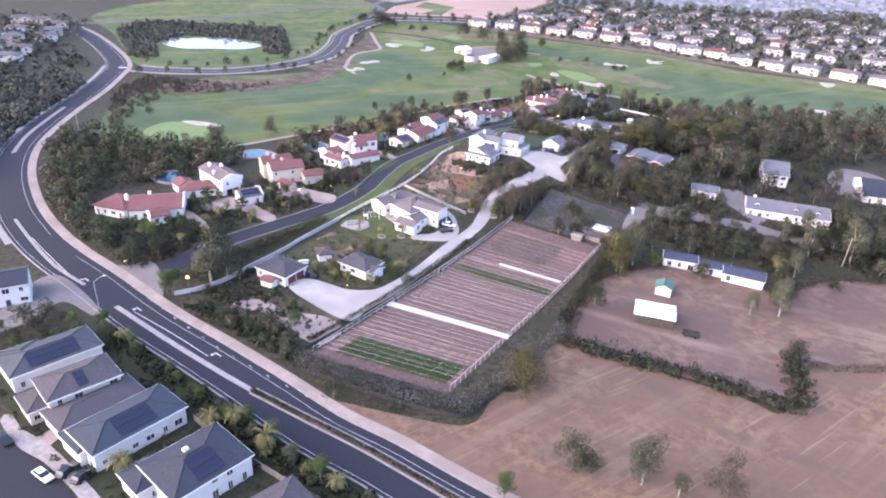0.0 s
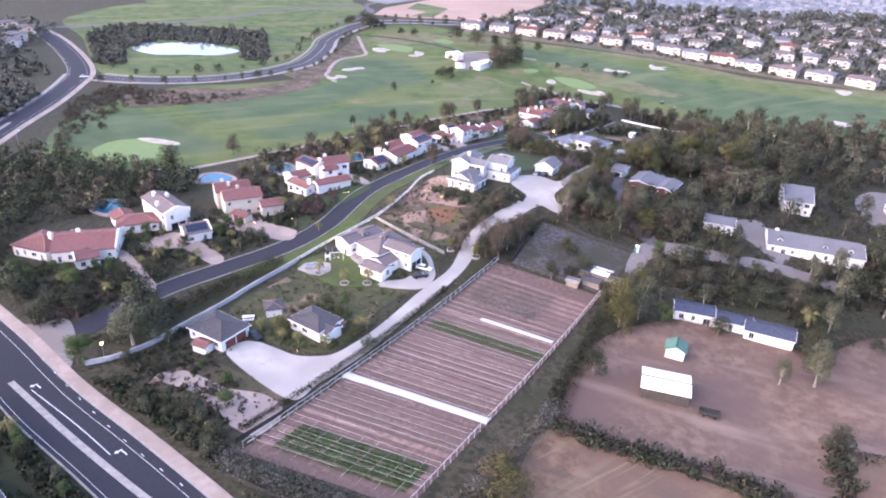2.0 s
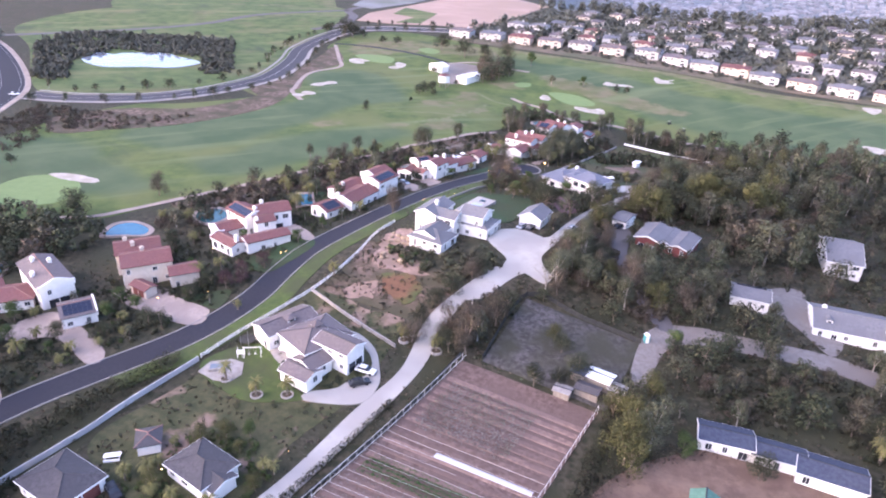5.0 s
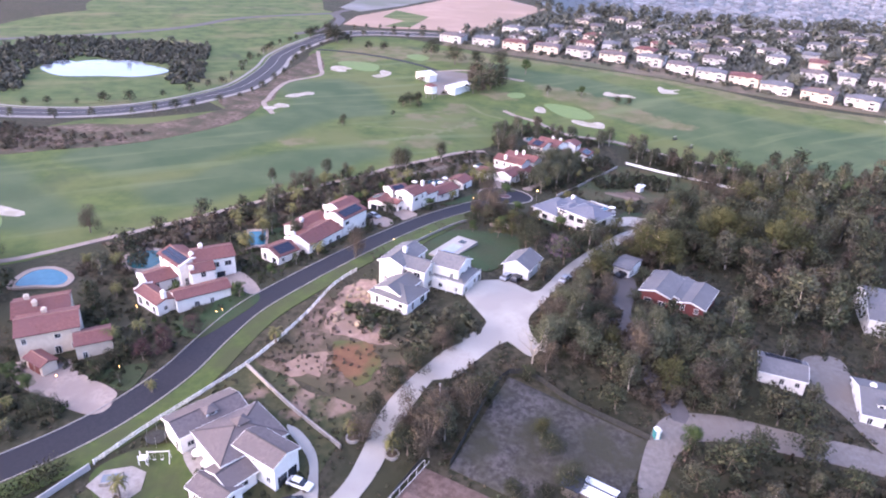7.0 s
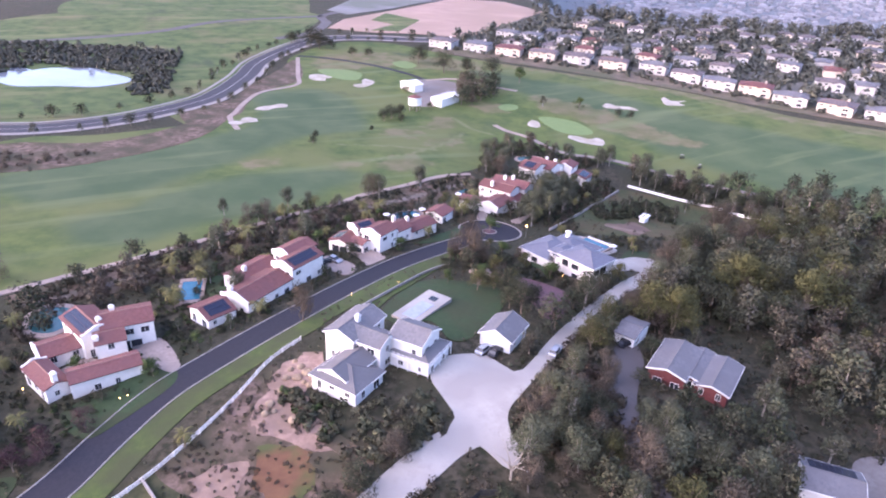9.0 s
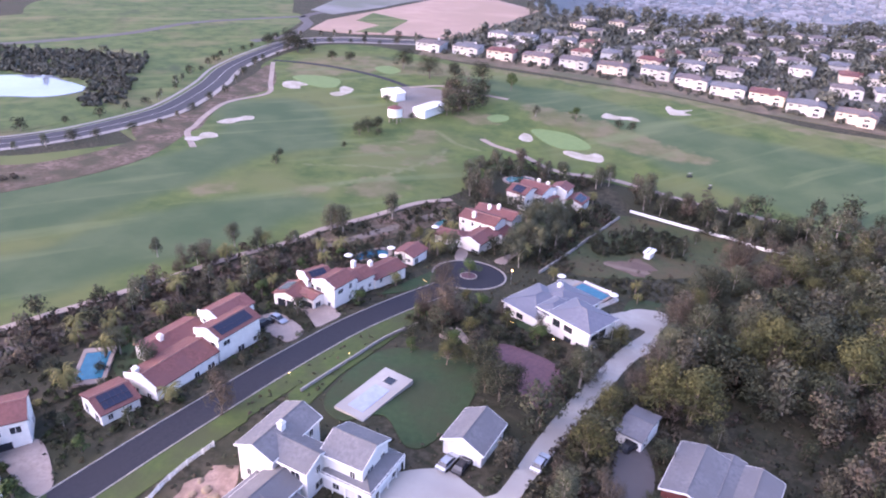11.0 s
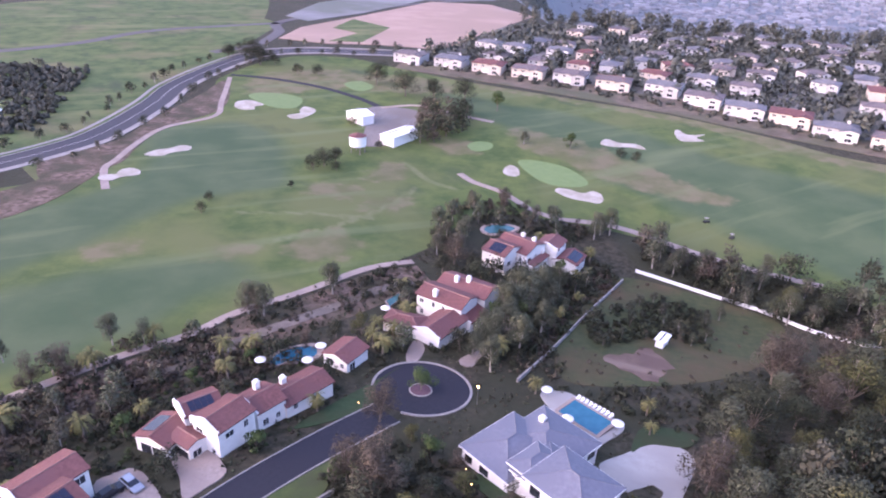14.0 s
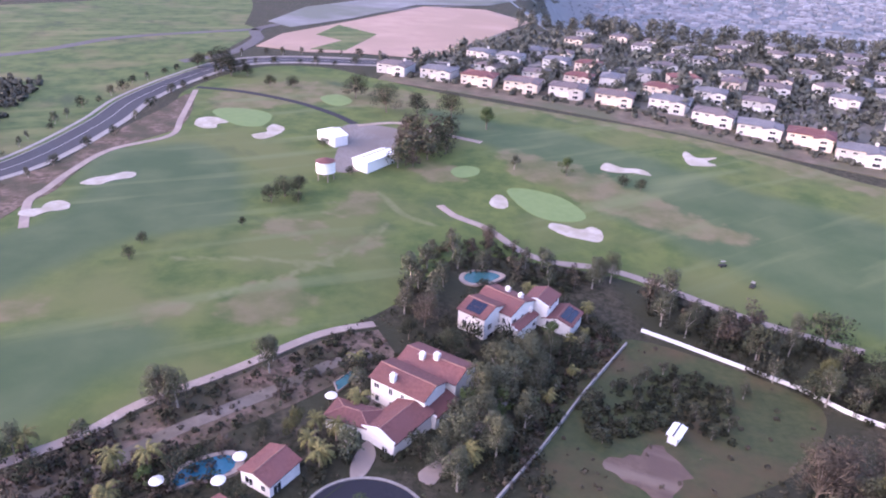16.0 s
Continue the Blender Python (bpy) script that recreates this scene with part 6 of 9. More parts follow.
for x, y, h in ((-9, 390.7, 10), (-10.7, 381, 9), (-6.7, 397, 10), (-4.4, 408, 9), (-14.8, 374.5, 8), (-16.7, 368.5, 6), (-2, 398, 8)):
    plant("gum", x, y, h, 1.35)
for x, y, h, kind in TREES_SOUTH + TREES_MID + TREES_NORTH + TREES_GOLF:
    plant(kind, x, y, h * (1.35 if y > 570 else 1.0), 1.2 if y > 470 else 1.0)
RINGED_PALMS = [(-67.1, 193.6), (-58.5, 190.4), (-33.6, 214.7), (-25.6, 212.8), (-52.4, 191.9)]
for x, y in RINGED_PALMS:
    plant("palm", x, y, 5.6, 0.9)
PALMS = [(-71, 165, 4), (-64, 162, 4), (-60, 162, 4), (-53, 162, 4), (20, 352, 4), (-2, 359, 5), (-38, 365, 6), (-98, 295, 6), (-94, 300, 6), (-87, 309, 6), (-77, 323, 6), (-70, 330, 5), (-66, 352, 7), (-61, 354, 7), (-83, 353, 6), (-39, 370, 6), (-35, 370, 6), (-78, 307, 5), (20, 359, 5), (-41, 340, 5), (-118, 264, 6), (-101, 299, 7), (-95, 304, 6), (-95, 231, 6), (-108, 250, 5), (-88, 280, 8), (-89, 292, 7), (-77, 218, 4), (-59, 237, 5)]
for x, y, h in PALMS:
    plant("palm", x, y, h)


def plant_mass(spots, label, thin=1, leaf=None):
    """Trees too many to count, joined into one mass for each kind."""
    thin = max(2, round(thin * 2.6))
    for kind in sorted({s[0] for s in spots}):
        if kind not in TREE_BANK:
            first = next(s for s in spots if s[0] == kind)
            plant(*first)
        src = TREE_BANK[kind][0]
        crown, trunk = [next(c for c in src.children if c.name.startswith(n)).data for n in ("crown", "trunk")]
        cv = np.array([tuple(v.co) for v in crown.vertices])
        if kind == "palm":
            cf = [list(p.vertices) for p in crown.polygons]
        else:
            cv = cv.reshape(-1, 3, 3)[::thin]
            mid = cv.mean(1, keepdims=True)
            cv = ((cv - mid) * thin ** 0.5 + mid).reshape(-1, 3)
            cn = LEAF_NORMALS[top_seed[src.name]].reshape(-1, 3, 3)[::thin].reshape(-1, 3)
            cf = np.arange(len(cv)).reshape(-1, 3).tolist()
        tv, tf = np.array([tuple(v.co) for v in trunk.vertices]), [list(p.vertices) for p in trunk.polygons]
        tv_out = tv * np.array([1, 1, 0]) + 1e-4
        tv_out = tv_out / np.linalg.norm(tv_out, axis=1, keepdims=True)
        verts, faces, slots, norms, n = [], [], [], [], 0
        rnd = random.Random(len(spots))
        for _, x, y, h, wide in (s for s in spots if s[0] == kind):
            m = np.array(pose(x, y, ground(x, y), 0, 0, rnd.uniform(0, 360)) @ Matrix.Diagonal((h * wide, h * wide, h, 1)))
            for v, f, slot in ((cv, cf, 0), (tv, tf, 1))[:1 if thin > 10 else 2]:
                verts.append(v @ m[:3, :3].T + m[:3, 3])
                if kind != "palm":
                    turn = m[:3, :3] / np.linalg.norm(m[:3, :3], axis=0)
                    norms.append((cn if slot == 0 else tv_out) @ turn.T)
                faces += [[i + n for i in q] for q in f]
                slots += [slot] * len(f)
                n += len(v)
        me = bpy.data.meshes.new("tree_mass")
        me.from_pydata(np.concatenate(verts).tolist(), [], faces)
        me.materials.append(leaf or crown.materials[0])
        me.materials.append(trunk.materials[0])
        me.polygons.foreach_set("material_index", slots)
        if norms:
            soften(me, np.concatenate(norms).tolist())
        tagged(new("tree_mass", me), label, "trees", kind="stuff")


def wood(outline, spacing, kinds, low, high, seed, mass="", thin=1, leaf=None):
    """Trees scattered through an area, kept apart by spacing and out of houses and roads."""
    rnd = random.Random(seed)
    xs, ys = np.array(outline).T
    done = []
    tries = int((xs.max() - xs.min()) * (ys.max() - ys.min()) / spacing ** 2 * 6)
    cand = np.array([(rnd.uniform(xs.min(), xs.max()), rnd.uniform(ys.min(), ys.max())) for _ in range(tries)])
    cand = cand[inside(cand[:, 0], cand[:, 1], outline)]
    cand = cand[~taken(cand[:, 0], cand[:, 1], 1.5)]
    cand = cand[~near_front(cand[:, 0], cand[:, 1], high)]
    for x, y in cand:
        if any((x - a) ** 2 + (y - b) ** 2 < spacing ** 2 for a, b in done):
            continue
        done.append((x, y))
    spots = [(rnd.choice(kinds), x, y, rnd.uniform(low, high), rnd.uniform(0.95, 1.35)) for x, y in done]
    if mass:
        plant_mass(spots, mass, thin, leaf)
    else:
        for s in spots:
            plant(*s)


KEEP_OUT = [b for k in (H_S1, H_S2, H_S3, H_S4, H_S5, H_S5b, H_S6, H_S6b, H_S7, H_S8, H_G1, H_G2, H_B, H_GAR, H_COT, H_M, H_RED, H_REDc, H_E, H_E2, H_RAN, H_N1, H_N2, H_F1, H_F2, H_F3, H_F4, H_F5, H_F0, H_CAR, H_BARN, H_CLUBa, H_CLUBb, H_GZB, H_SHD, H_LEAN) for b in k]
HARD = [MULCH, CONCRETE, COURT, APPROACH, EDRIVE, EDRIVE2, LAWN_B, LAWN_B2, FIRE_COURT, LAWN_S6, M_DRIVE, LAWN_MM, LANE_E, E2_YARD, N_YARD, DRIVE_S1, DRIVE_S2, DRIVE_S3, DRIVE_S3b, DRIVE_S4, DRIVE_S5, DRIVE_S6, DRIVE_S7, DRIVE_S8, F_STREET, F_DRIVE, F0_DRIVE, LAWN_G, LAKE, POOLDECK_B, CLUB_YARD]
LINES = [(smooth(MAIN, False, 4.0), -3.5, 13.0), (smooth(LANE, False, 3.0), -4.5, 4.5), (smooth(GOLF_ROAD, False, 4.0), -7.5, 12.5)]
LINE_POINTS = [(np.array(offset(l, (lo + hi) / 2)), (hi - lo) / 2) for l, lo, hi in LINES]


def near_front(x, y, high):
    """Which points lie close to the southern front of a house or drive, where no tall tree stands."""
    hit = np.zeros(len(x), bool)
    for step in (0.25, 0.5, 0.75, 1.0):
        for o in (COURT, EDRIVE, EDRIVE2, CONCRETE, APPROACH):
            hit |= inside(x, y + high * step, o)
    for step in (0.3, 0.7):
        for b in KEEP_OUT:
            c, s = math.cos(-radians(b[4])), math.sin(-radians(b[4]))
            dx, dy = x - b[0], y + high * step - b[1]
            hit |= (abs(dx * c - dy * s) < b[2] / 2) & (abs(dx * s + dy * c) < b[3] / 2)
    return hit


def taken(x, y, grow=0.5):
    """Which of the points lie on a house, road, drive, lawn or pond."""
    x, y = np.asarray(x, float), np.asarray(y, float)
    hit = (x - CUL[0]) ** 2 + (y - CUL[1]) ** 2 < (10 + grow) ** 2
    for b in KEEP_OUT:
        c, s = math.cos(-radians(b[4])), math.sin(-radians(b[4]))
        dx, dy = x - b[0], y - b[1]
        hit |= (abs(dx * c - dy * s) < b[2] / 2 + grow) & (abs(dx * s + dy * c) < b[3] / 2 + grow)
    for pts, half in LINE_POINTS:
        for q in pts:
            hit |= (x - q[0]) ** 2 + (y - q[1]) ** 2 < (half + grow) ** 2
    for o in HARD:
        hit |= inside(x, y, o)
    return hit


AREA_GROVE = [(-5, 257), (-0, 272), (8, 313), (12, 292), (12, 268), (19, 258), (32, 254), (38, 251), (28, 239), (18, 238), (10, 244), (-2, 251)]
wood(AREA_GROVE, 6.0, ("rust", "gum", "gum", "rust", "willow"), 6, 11, 1)
AREA_EAST = [(25, 343), (46, 376), (90, 401), (79, 347), (60, 316), (16, 299), (21, 318)]
wood(AREA_EAST, 7.2, ("gum", "oak", "oak", "willow", "gum", "rust", "oak", "yellow"), 7, 13, 2)
AREA_EAST2 = [(20, 310), (54, 354), (104, 364), (84, 307), (64, 277), (46, 279), (50, 305), (31, 307)]
wood(AREA_EAST2, 7.4, ("oak", "gum", "rust", "gum", "rust"), 7, 13, 3, "dark mixed wood on the eastern slope", 1)
AREA_EAST3 = [(23, 268), (43, 270), (42, 251), (53, 240), (31, 232), (19, 247)]
wood(AREA_EAST3, 5.0, ("oak", "gum", "oak", "rust"), 4, 8, 4, "dark trees beside the gravel lane", 2)
AREA_EDGE_N = [(58, 418), (75, 400), (120, 385), (200, 370), (200, 395), (150, 400), (95, 420), (60, 447), (24, 462), (24, 444)]
wood(AREA_EDGE_N, 8.0, ("gum", "rust", "gum", "oak"), 6, 11, 5, "dark mixed trees along the golf course", 2)
AREA_ORCHARD = [(6, 395), (16, 412), (30, 425), (40, 416), (37, 395), (27, 398), (11, 386)]
wood(AREA_ORCHARD, 5.2, ("gum", "gum", "oak"), 2.5, 4.5, 6, "dark overgrown orchard trees", 3)
AREA_GOLF_EDGE = [(-129, 261), (-124, 284), (-110, 312), (-89, 351), (-74, 364), (-66, 350), (-92, 317), (-101, 286), (-112, 270), (-113, 246)]
wood(AREA_GOLF_EDGE, 7.5, ("oak", "rust", "palm", "gum"), 4, 8, 7, "palms and dark trees edging the golf course", 3)
AREA_GOLF_EDGE2 = [(-101, 295), (-99, 316), (-87, 334), (-72, 351), (-53, 367), (-47, 359), (-69, 328), (-81, 311), (-91, 293)]
wood(AREA_GOLF_EDGE2, 9.0, ("oak", "rust", "palm", "gum"), 3, 6, 8, "palms and brown trees edging the golf course", 2)
AREA_GOLF_EDGE3 = [(-39, 416), (-41, 441), (-35, 464), (-22, 470), (-6, 462), (11, 462), (2, 449), (-30, 447), (-30, 420)]
wood(AREA_GOLF_EDGE3, 5.6, ("gum", "rust", "gum"), 4, 8, 9, "dark trees at the golf course edge", 2)
AREA_WEST = [(-203, 213), (-224, 249), (-207, 260), (-178, 251), (-157, 261), (-133, 246), (-147, 221), (-158, 209), (-171, 195), (-152, 173), (-135, 161), (-146, 162), (-173, 181)]
wood(AREA_WEST, 6.0, ("oak", "oak", "oak", "rust"), 5, 9, 10, "dense dark trees beside the avenue", 5)
AREA_S1_FRONT = [(-151, 173), (-146, 185), (-126, 183), (-105, 182), (-98, 168), (-110, 160), (-111, 149), (-128, 153)]
wood(AREA_S1_FRONT, 6.0, ("oak", "round", "oak"), 4, 7, 11)
AREA_S_GAPS = [(-133, 203), (-108, 202), (-110, 223), (-119, 229), (-95, 225), (-87, 227), (-89, 213), (-102, 195), (-115, 189)]
wood(AREA_S_GAPS, 4.5, ("oak", "palm", "oak", "round"), 3, 6, 12)
AREA_LAKESIDE = [(-380, 503), (-389, 559), (-319, 571), (-269, 578), (-215, 475), (-229, 461), (-254, 508), (-322, 511), (-318, 462), (-286, 417), (-308, 418)]
wood(AREA_LAKESIDE, 9.0, ("oak", "oak", "gum"), 3, 6, 13, "dark trees round the pond", 7, FARHAZELEAF_M)
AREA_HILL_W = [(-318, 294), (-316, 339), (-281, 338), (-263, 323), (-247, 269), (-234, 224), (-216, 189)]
wood(AREA_HILL_W, 8.0, ("oak", "oak", "rust"), 5, 9, 14, "dark trees on the western slope", 7, FARHAZELEAF_M)
AREA_HEDGE_F = [(-106, 118), (-103, 128), (-90, 120), (-69, 108), (-56, 103), (-43, 95), (-24, 87), (-34, 84), (-47, 89), (-58, 94), (-76, 104), (-91, 110)]
wood(AREA_HEDGE_F, 3.4, ("oak", "round", "oak", "gum", "palm"), 3, 5.5, 15)
AREA_F_NORTH = [(-140, 104), (-128, 120), (-110, 124), (-106, 118), (-120, 110), (-124, 98)]
wood(AREA_F_NORTH, 4.0, ("oak", "round", "oak"), 3, 6, 24, "dark trees beside the pale-roofed house", 1)
AREA_CORNER = [(-101, 135), (-91, 133), (-73, 127), (-58, 120), (-59, 125), (-66, 132), (-79, 136), (-92, 139)]
wood(AREA_CORNER, 4.5, ("oak", "gum"), 3, 5, 16, "dark young trees at the corner", 1)
AREA_PARK_SCRUB = [(31, 229), (50, 232), (68, 227), (78, 218), (65, 198), (59, 213), (43, 208), (33, 214)]
wood(AREA_PARK_SCRUB, 5.5, ("oak", "gum", "oak", "rust"), 3.5, 8, 17, "scattered dark trees on the slope", 1)
AREA_CLUBTREES = [(-77, 553), (-70, 564), (-54, 561), (-48, 541), (-58, 519), (-65, 513)]
wood(AREA_CLUBTREES, 5.0, ("oak", "rust"), 6, 10, 18, "dark trees beside the golf yard", 4)


def scrub(name, outline, count, low, high, material, label, seed, leaves=52, size=0.17, category="shrubs"):
    """Low bushes over an area as one mass of leaf clumps."""
    rnd = np.random.RandomState(seed)
    xs, ys = np.array(outline).T
    cx, cy = rnd.uniform(xs.min(), xs.max(), count * 4), rnd.uniform(ys.min(), ys.max(), count * 4)
    ok = inside(cx, cy, outline)
    pts = np.column_stack([cx[ok][:count], cy[ok][:count]])
    pts = pts[~taken(pts[:, 0], pts[:, 1], 0.8)]
    n = len(pts)
    h = rnd.uniform(low, high, n)
    base = np.column_stack([pts, terrain(pts[:, 0], pts[:, 1])])
    d = rnd.normal(size=(n, leaves, 3))
    d /= np.linalg.norm(d, axis=2, keepdims=True)
    r = rnd.uniform(0.5, 1.0, (n, leaves, 1))
    c = base[:, None, :] + d * r * h[:, None, None] * np.array([0.62, 0.62, 0.5]) + np.array([0, 0, 0.45]) * h[:, None, None]
    t1 = rnd.normal(size=(n, leaves, 3))
    t2 = np.cross(d + rnd.normal(scale=0.5, size=d.shape), t1)
    t1 /= np.linalg.norm(t1, axis=2, keepdims=True)
    t2 /= np.linalg.norm(t2, axis=2, keepdims=True)
    s = size * rnd.uniform(0.6, 1.4, (n, leaves, 1)) * np.clip(h[:, None, None], 0.6, 2.0)
    quad = np.stack([c + t1 * s, c + t2 * s * 0.9, c - (t1 + t2) * s * 0.6], 2).reshape(-1, 3)
    k = len(quad) // 3
    nr = d * np.array([1, 1, 1]) + np.array([0, 0, 0.35])
    nr = np.repeat((nr / np.linalg.norm(nr, axis=2, keepdims=True)).reshape(-1, 3), 3, axis=0)
    me = bpy.data.meshes.new(name)
    me.from_pydata(quad.tolist(), [], np.arange(3 * k).reshape(k, 3).tolist())
    me.materials.append(material)
    soften(me, nr.tolist())
    return tagged(new(name, me), label, category, kind="stuff")


AREA_KNOLL_BUSH = [(-48, 252), (-42, 255), (-31, 252), (-24, 258), (-17, 254), (-23, 243), (-28, 238), (-34, 242), (-41, 245)]
AREA_POND_SCRUB = [(-259, 332), (-263, 370), (-209, 368), (-185, 378), (-179, 397), (-191, 353), (-228, 338), (-220, 296), (-209, 259)]
scrub("scrub", AREA_KNOLL_BUSH, 90, 0.8, 2.0, GUMLEAF_M, "dark green shrubs on the bank below the house", 1)
scrub("scrub", AREA_POND_SCRUB, 420, 1.0, 2.6, RUSTLEAF_M, "brown and olive scrub beside the golf road", 2)
scrub("scrub", AREA_WEST, 480, 1.0, 3.0, OAKLEAF_M, "dense dark green scrub beside the avenue", 3)
scrub("scrub", AREA_GROVE, 500, 0.8, 2.5, RUSTLEAF_M, "dry brown undergrowth in the grove", 4)
scrub("scrub", AREA_EAST, 320, 0.8, 2.5, OAKLEAF_M, "dark undergrowth in the wood", 5)
scrub("scrub", AREA_EAST2, 220, 0.8, 2.5, OAKLEAF_M, "dark undergrowth in the wood", 6)
scrub("scrub", AREA_PARK_SCRUB, 260, 0.6, 1.8, OAKLEAF_M, "scattered dark scrub on the slope", 7)
scrub("scrub", AREA_GOLF_EDGE, 420, 0.8, 2.4, RUSTLEAF_M, "brown brush along the golf course edge", 8)
scrub("scrub", AREA_GOLF_EDGE2, 420, 0.5, 1.7, RUSTLEAF_M, "brown brush along the golf course edge", 9)
scrub("scrub", AREA_GOLF_EDGE3, 260, 0.8, 2.2, OAKLEAF_M, "dark shrubs at the golf course edge", 10)
scrub("scrub", AREA_LAKESIDE, 1100, 1.2, 3.0, FARHAZELEAF_M, "dense dark trees round the pond", 11, size=0.5)
scrub("scrub", AREA_HILL_W, 900, 1.5, 4.0, FARHAZELEAF_M, "dense dark trees on the far slope", 12, size=0.5)
scrub("scrub", AREA_HEDGE_F, 800, 0.8, 2.4, OAKLEAF_M, "dense green hedge behind the gardens", 13)
scrub("scrub", SCRUB_LOT, 200, 0.3, 0.9, GUMLEAF_M, "low grey shrubs on the rough slope", 14)
scrub("scrub", BROWN_SLOPE, 200, 0.3, 1.0, RUSTLEAF_M, "dry brown shrubs on the bank", 15)
scrub("scrub", AREA_EDGE_N, 800, 1.0, 3.0, OAKLEAF_M, "dark brush along the golf course", 16)
scrub("scrub", AREA_ORCHARD, 240, 0.8, 2.0, OAKLEAF_M, "dark brush in the hollow", 17)
scrub("scrub", AREA_CORNER, 200, 0.8, 2.2, OAKLEAF_M, "dark shrubs at the corner of the avenue", 18)
MEADOW_SIDE = [(-8, 366), (4, 364), (1, 382), (8, 404), (17, 431), (6, 441), (-3, 412), (-6, 390)]
scrub("scrub", MEADOW_SIDE, 150, 0.6, 2.0, RUSTLEAF_M, "bare purplish brush beside the meadow path", 133)
scrub("scrub", MEADOW_SIDE, 130, 0.6, 2.2, OAKLEAF_M, "dark brush beside the meadow path", 134)
MEADOW_SOUTH = [(0, 362), (8, 364), (36, 378), (56, 398), (62, 384), (44, 366), (26, 352), (14, 358)]
scrub("scrub", MEADOW_SOUTH, 220, 0.5, 1.8, OAKLEAF_M, "dark brush below the meadow", 135)
scrub("scrub", VALLEY_GRASS, 70, 0.4, 1.2, RUSTLEAF_M, "brown brush in the meadow", 19)
scrub("scrub", AREA_S1_FRONT, 260, 0.6, 2.0, OAKLEAF_M, "garden shrubs in front of the villa", 20)
scrub("scrub", AREA_S_GAPS, 200, 0.5, 1.6, OAKLEAF_M, "garden shrubs between the villas", 21)


scrub("garden_shrubs", F_GARDENS, 420, 0.5, 1.6, OAKLEAF_M, "dark green shrubs between the houses", 131)
scrub("garden_shrubs", F_GARDENS, 120, 0.5, 1.4, ROUNDLEAF_M, "bright green shrubs between the houses", 132)


def hedge(name, line, width, height, material, label, seed, per=3.0):
    """A hedge along a line as leaf clumps."""
    rnd = np.random.RandomState(seed)
    pts = np.array(smooth(line, False, 1.0))
    n = int(len(pts) * per * 5)
    i = rnd.randint(0, len(pts), n)
    c = pts[i] + rnd.uniform(-width / 2, width / 2, (n, 2))
    z = terrain(c[:, 0], c[:, 1]) + rnd.uniform(0.1, 1.0, n) ** 0.7 * height * rnd.uniform(0.8, 1.1, n)
    p = np.column_stack([c, z])
    t1, t2 = rnd.normal(size=(n, 3)), rnd.normal(size=(n, 3))
    t1 /= np.linalg.norm(t1, axis=1, keepdims=True)
    t2 /= np.linalg.norm(t2, axis=1, keepdims=True)
    s = rnd.uniform(0.12, 0.25, (n, 1))
    quad = np.stack([p + t1 * s, p + t2 * s, p - (t1 + t2) * s * 0.6], 1).reshape(-1, 3)
    side = np.column_stack([(c - pts[i]) / width, 0.7 + 0 * z])
    side = np.repeat(side / np.linalg.norm(side, axis=1, keepdims=True), 3, axis=0)
    me = bpy.data.meshes.new(name)
    me.from_pydata(quad.tolist(), [], np.arange(3 * n).reshape(n, 3).tolist())
    me.materials.append(material)
    soften(me, side.tolist())
    return tagged(new(name, me), label, "hedge", kind="stuff")


hedge("hedge", [(3, 151), (17, 146.5), (31, 145), (43, 141), (54, 137), (58, 145), (60, 160)], 3.6, 1.7, RUSTLEAF_M, "ragged brown-green hedge dividing paddock and field", 1, 26)
HEDGE_LINE = smooth([(3, 151), (17, 146.5), (31, 145), (43, 141), (54, 137), (58, 145), (60, 160)], False, 2.0)
scrub("hedge_bushes", offset(HEDGE_LINE, 2.8) + offset(HEDGE_LINE, -2.8)[::-1], 90, 1.0, 3.4, OAKLEAF_M, "uneven dark bushes grown through the hedge", 151, leaves=90, size=0.14)
scrub("hedge_bushes", offset(HEDGE_LINE, 3.2) + offset(HEDGE_LINE, -3.2)[::-1], 60, 0.8, 2.6, GUMLEAF_M, "olive bushes grown through the hedge", 152, leaves=80, size=0.14)
hedge("hedge", [(2, 158), (6, 172), (10, 188), (14, 202)], 3.5, 3.0, OAKLEAF_M, "overgrown dark hedge beside the plot", 2, 26)
plant("round", CUL[0], CUL[1] - 1.0, 5.0, 1.5)
hedge("brush_row", [(-57, 121.5), (-46, 119), (-36, 117), (-26, 115.5), (-17.5, 115)], 5.5, 3.0, GREYBRUSH_M, "pale grey brush along the plot fence", 3, 40)
hedge("hedge", [(-17.5, 115), (-13, 122), (-8, 130), (-2, 142), (2, 155)], 4.0, 2.8, GREYBRUSH_M, "pale grey brush along the plot fence", 4, 26)
hedge("hedge", [(-102, 151), (-97, 162), (-91.5, 174), (-87, 184), (-81, 196)], 4.5, 2.6, OAKLEAF_M, "dark hedge between lane and boundary wall", 5, 40)
hedge("hedge", [(-58.5, 131), (-48, 153.5), (-39, 175), (-31, 195)], 1.6, 0.9, OAKLEAF_M, "low dark hedge beside the plot", 6, 12)
hedge("median_planting", ISLAND, 1.2, 0.9, OAKLEAF_M, "low green shrubs in the median bed", 7, 9)

AREA_NE = [(66, 352), (75, 400), (80, 442), (167, 419), (234, 422), (188, 325), (138, 331), (106, 328), (96, 342)]
wood(AREA_NE, 8.0, ("gum", "gum", "oak", "rust"), 5, 11, 71, "dark mixed trees behind the eastern houses", 3)
scrub("scrub", AREA_NE, 600, 1.0, 2.8, OAKLEAF_M, "dark brush behind the eastern houses", 72)
AREA_E_YARDS = [(79, 248), (114, 260), (113, 221), (98, 209), (79, 218), (67, 226)]
wood(AREA_E_YARDS, 7.0, ("gum", "oak", "oak"), 5, 10, 73, "dark trees below the long grey house", 1)
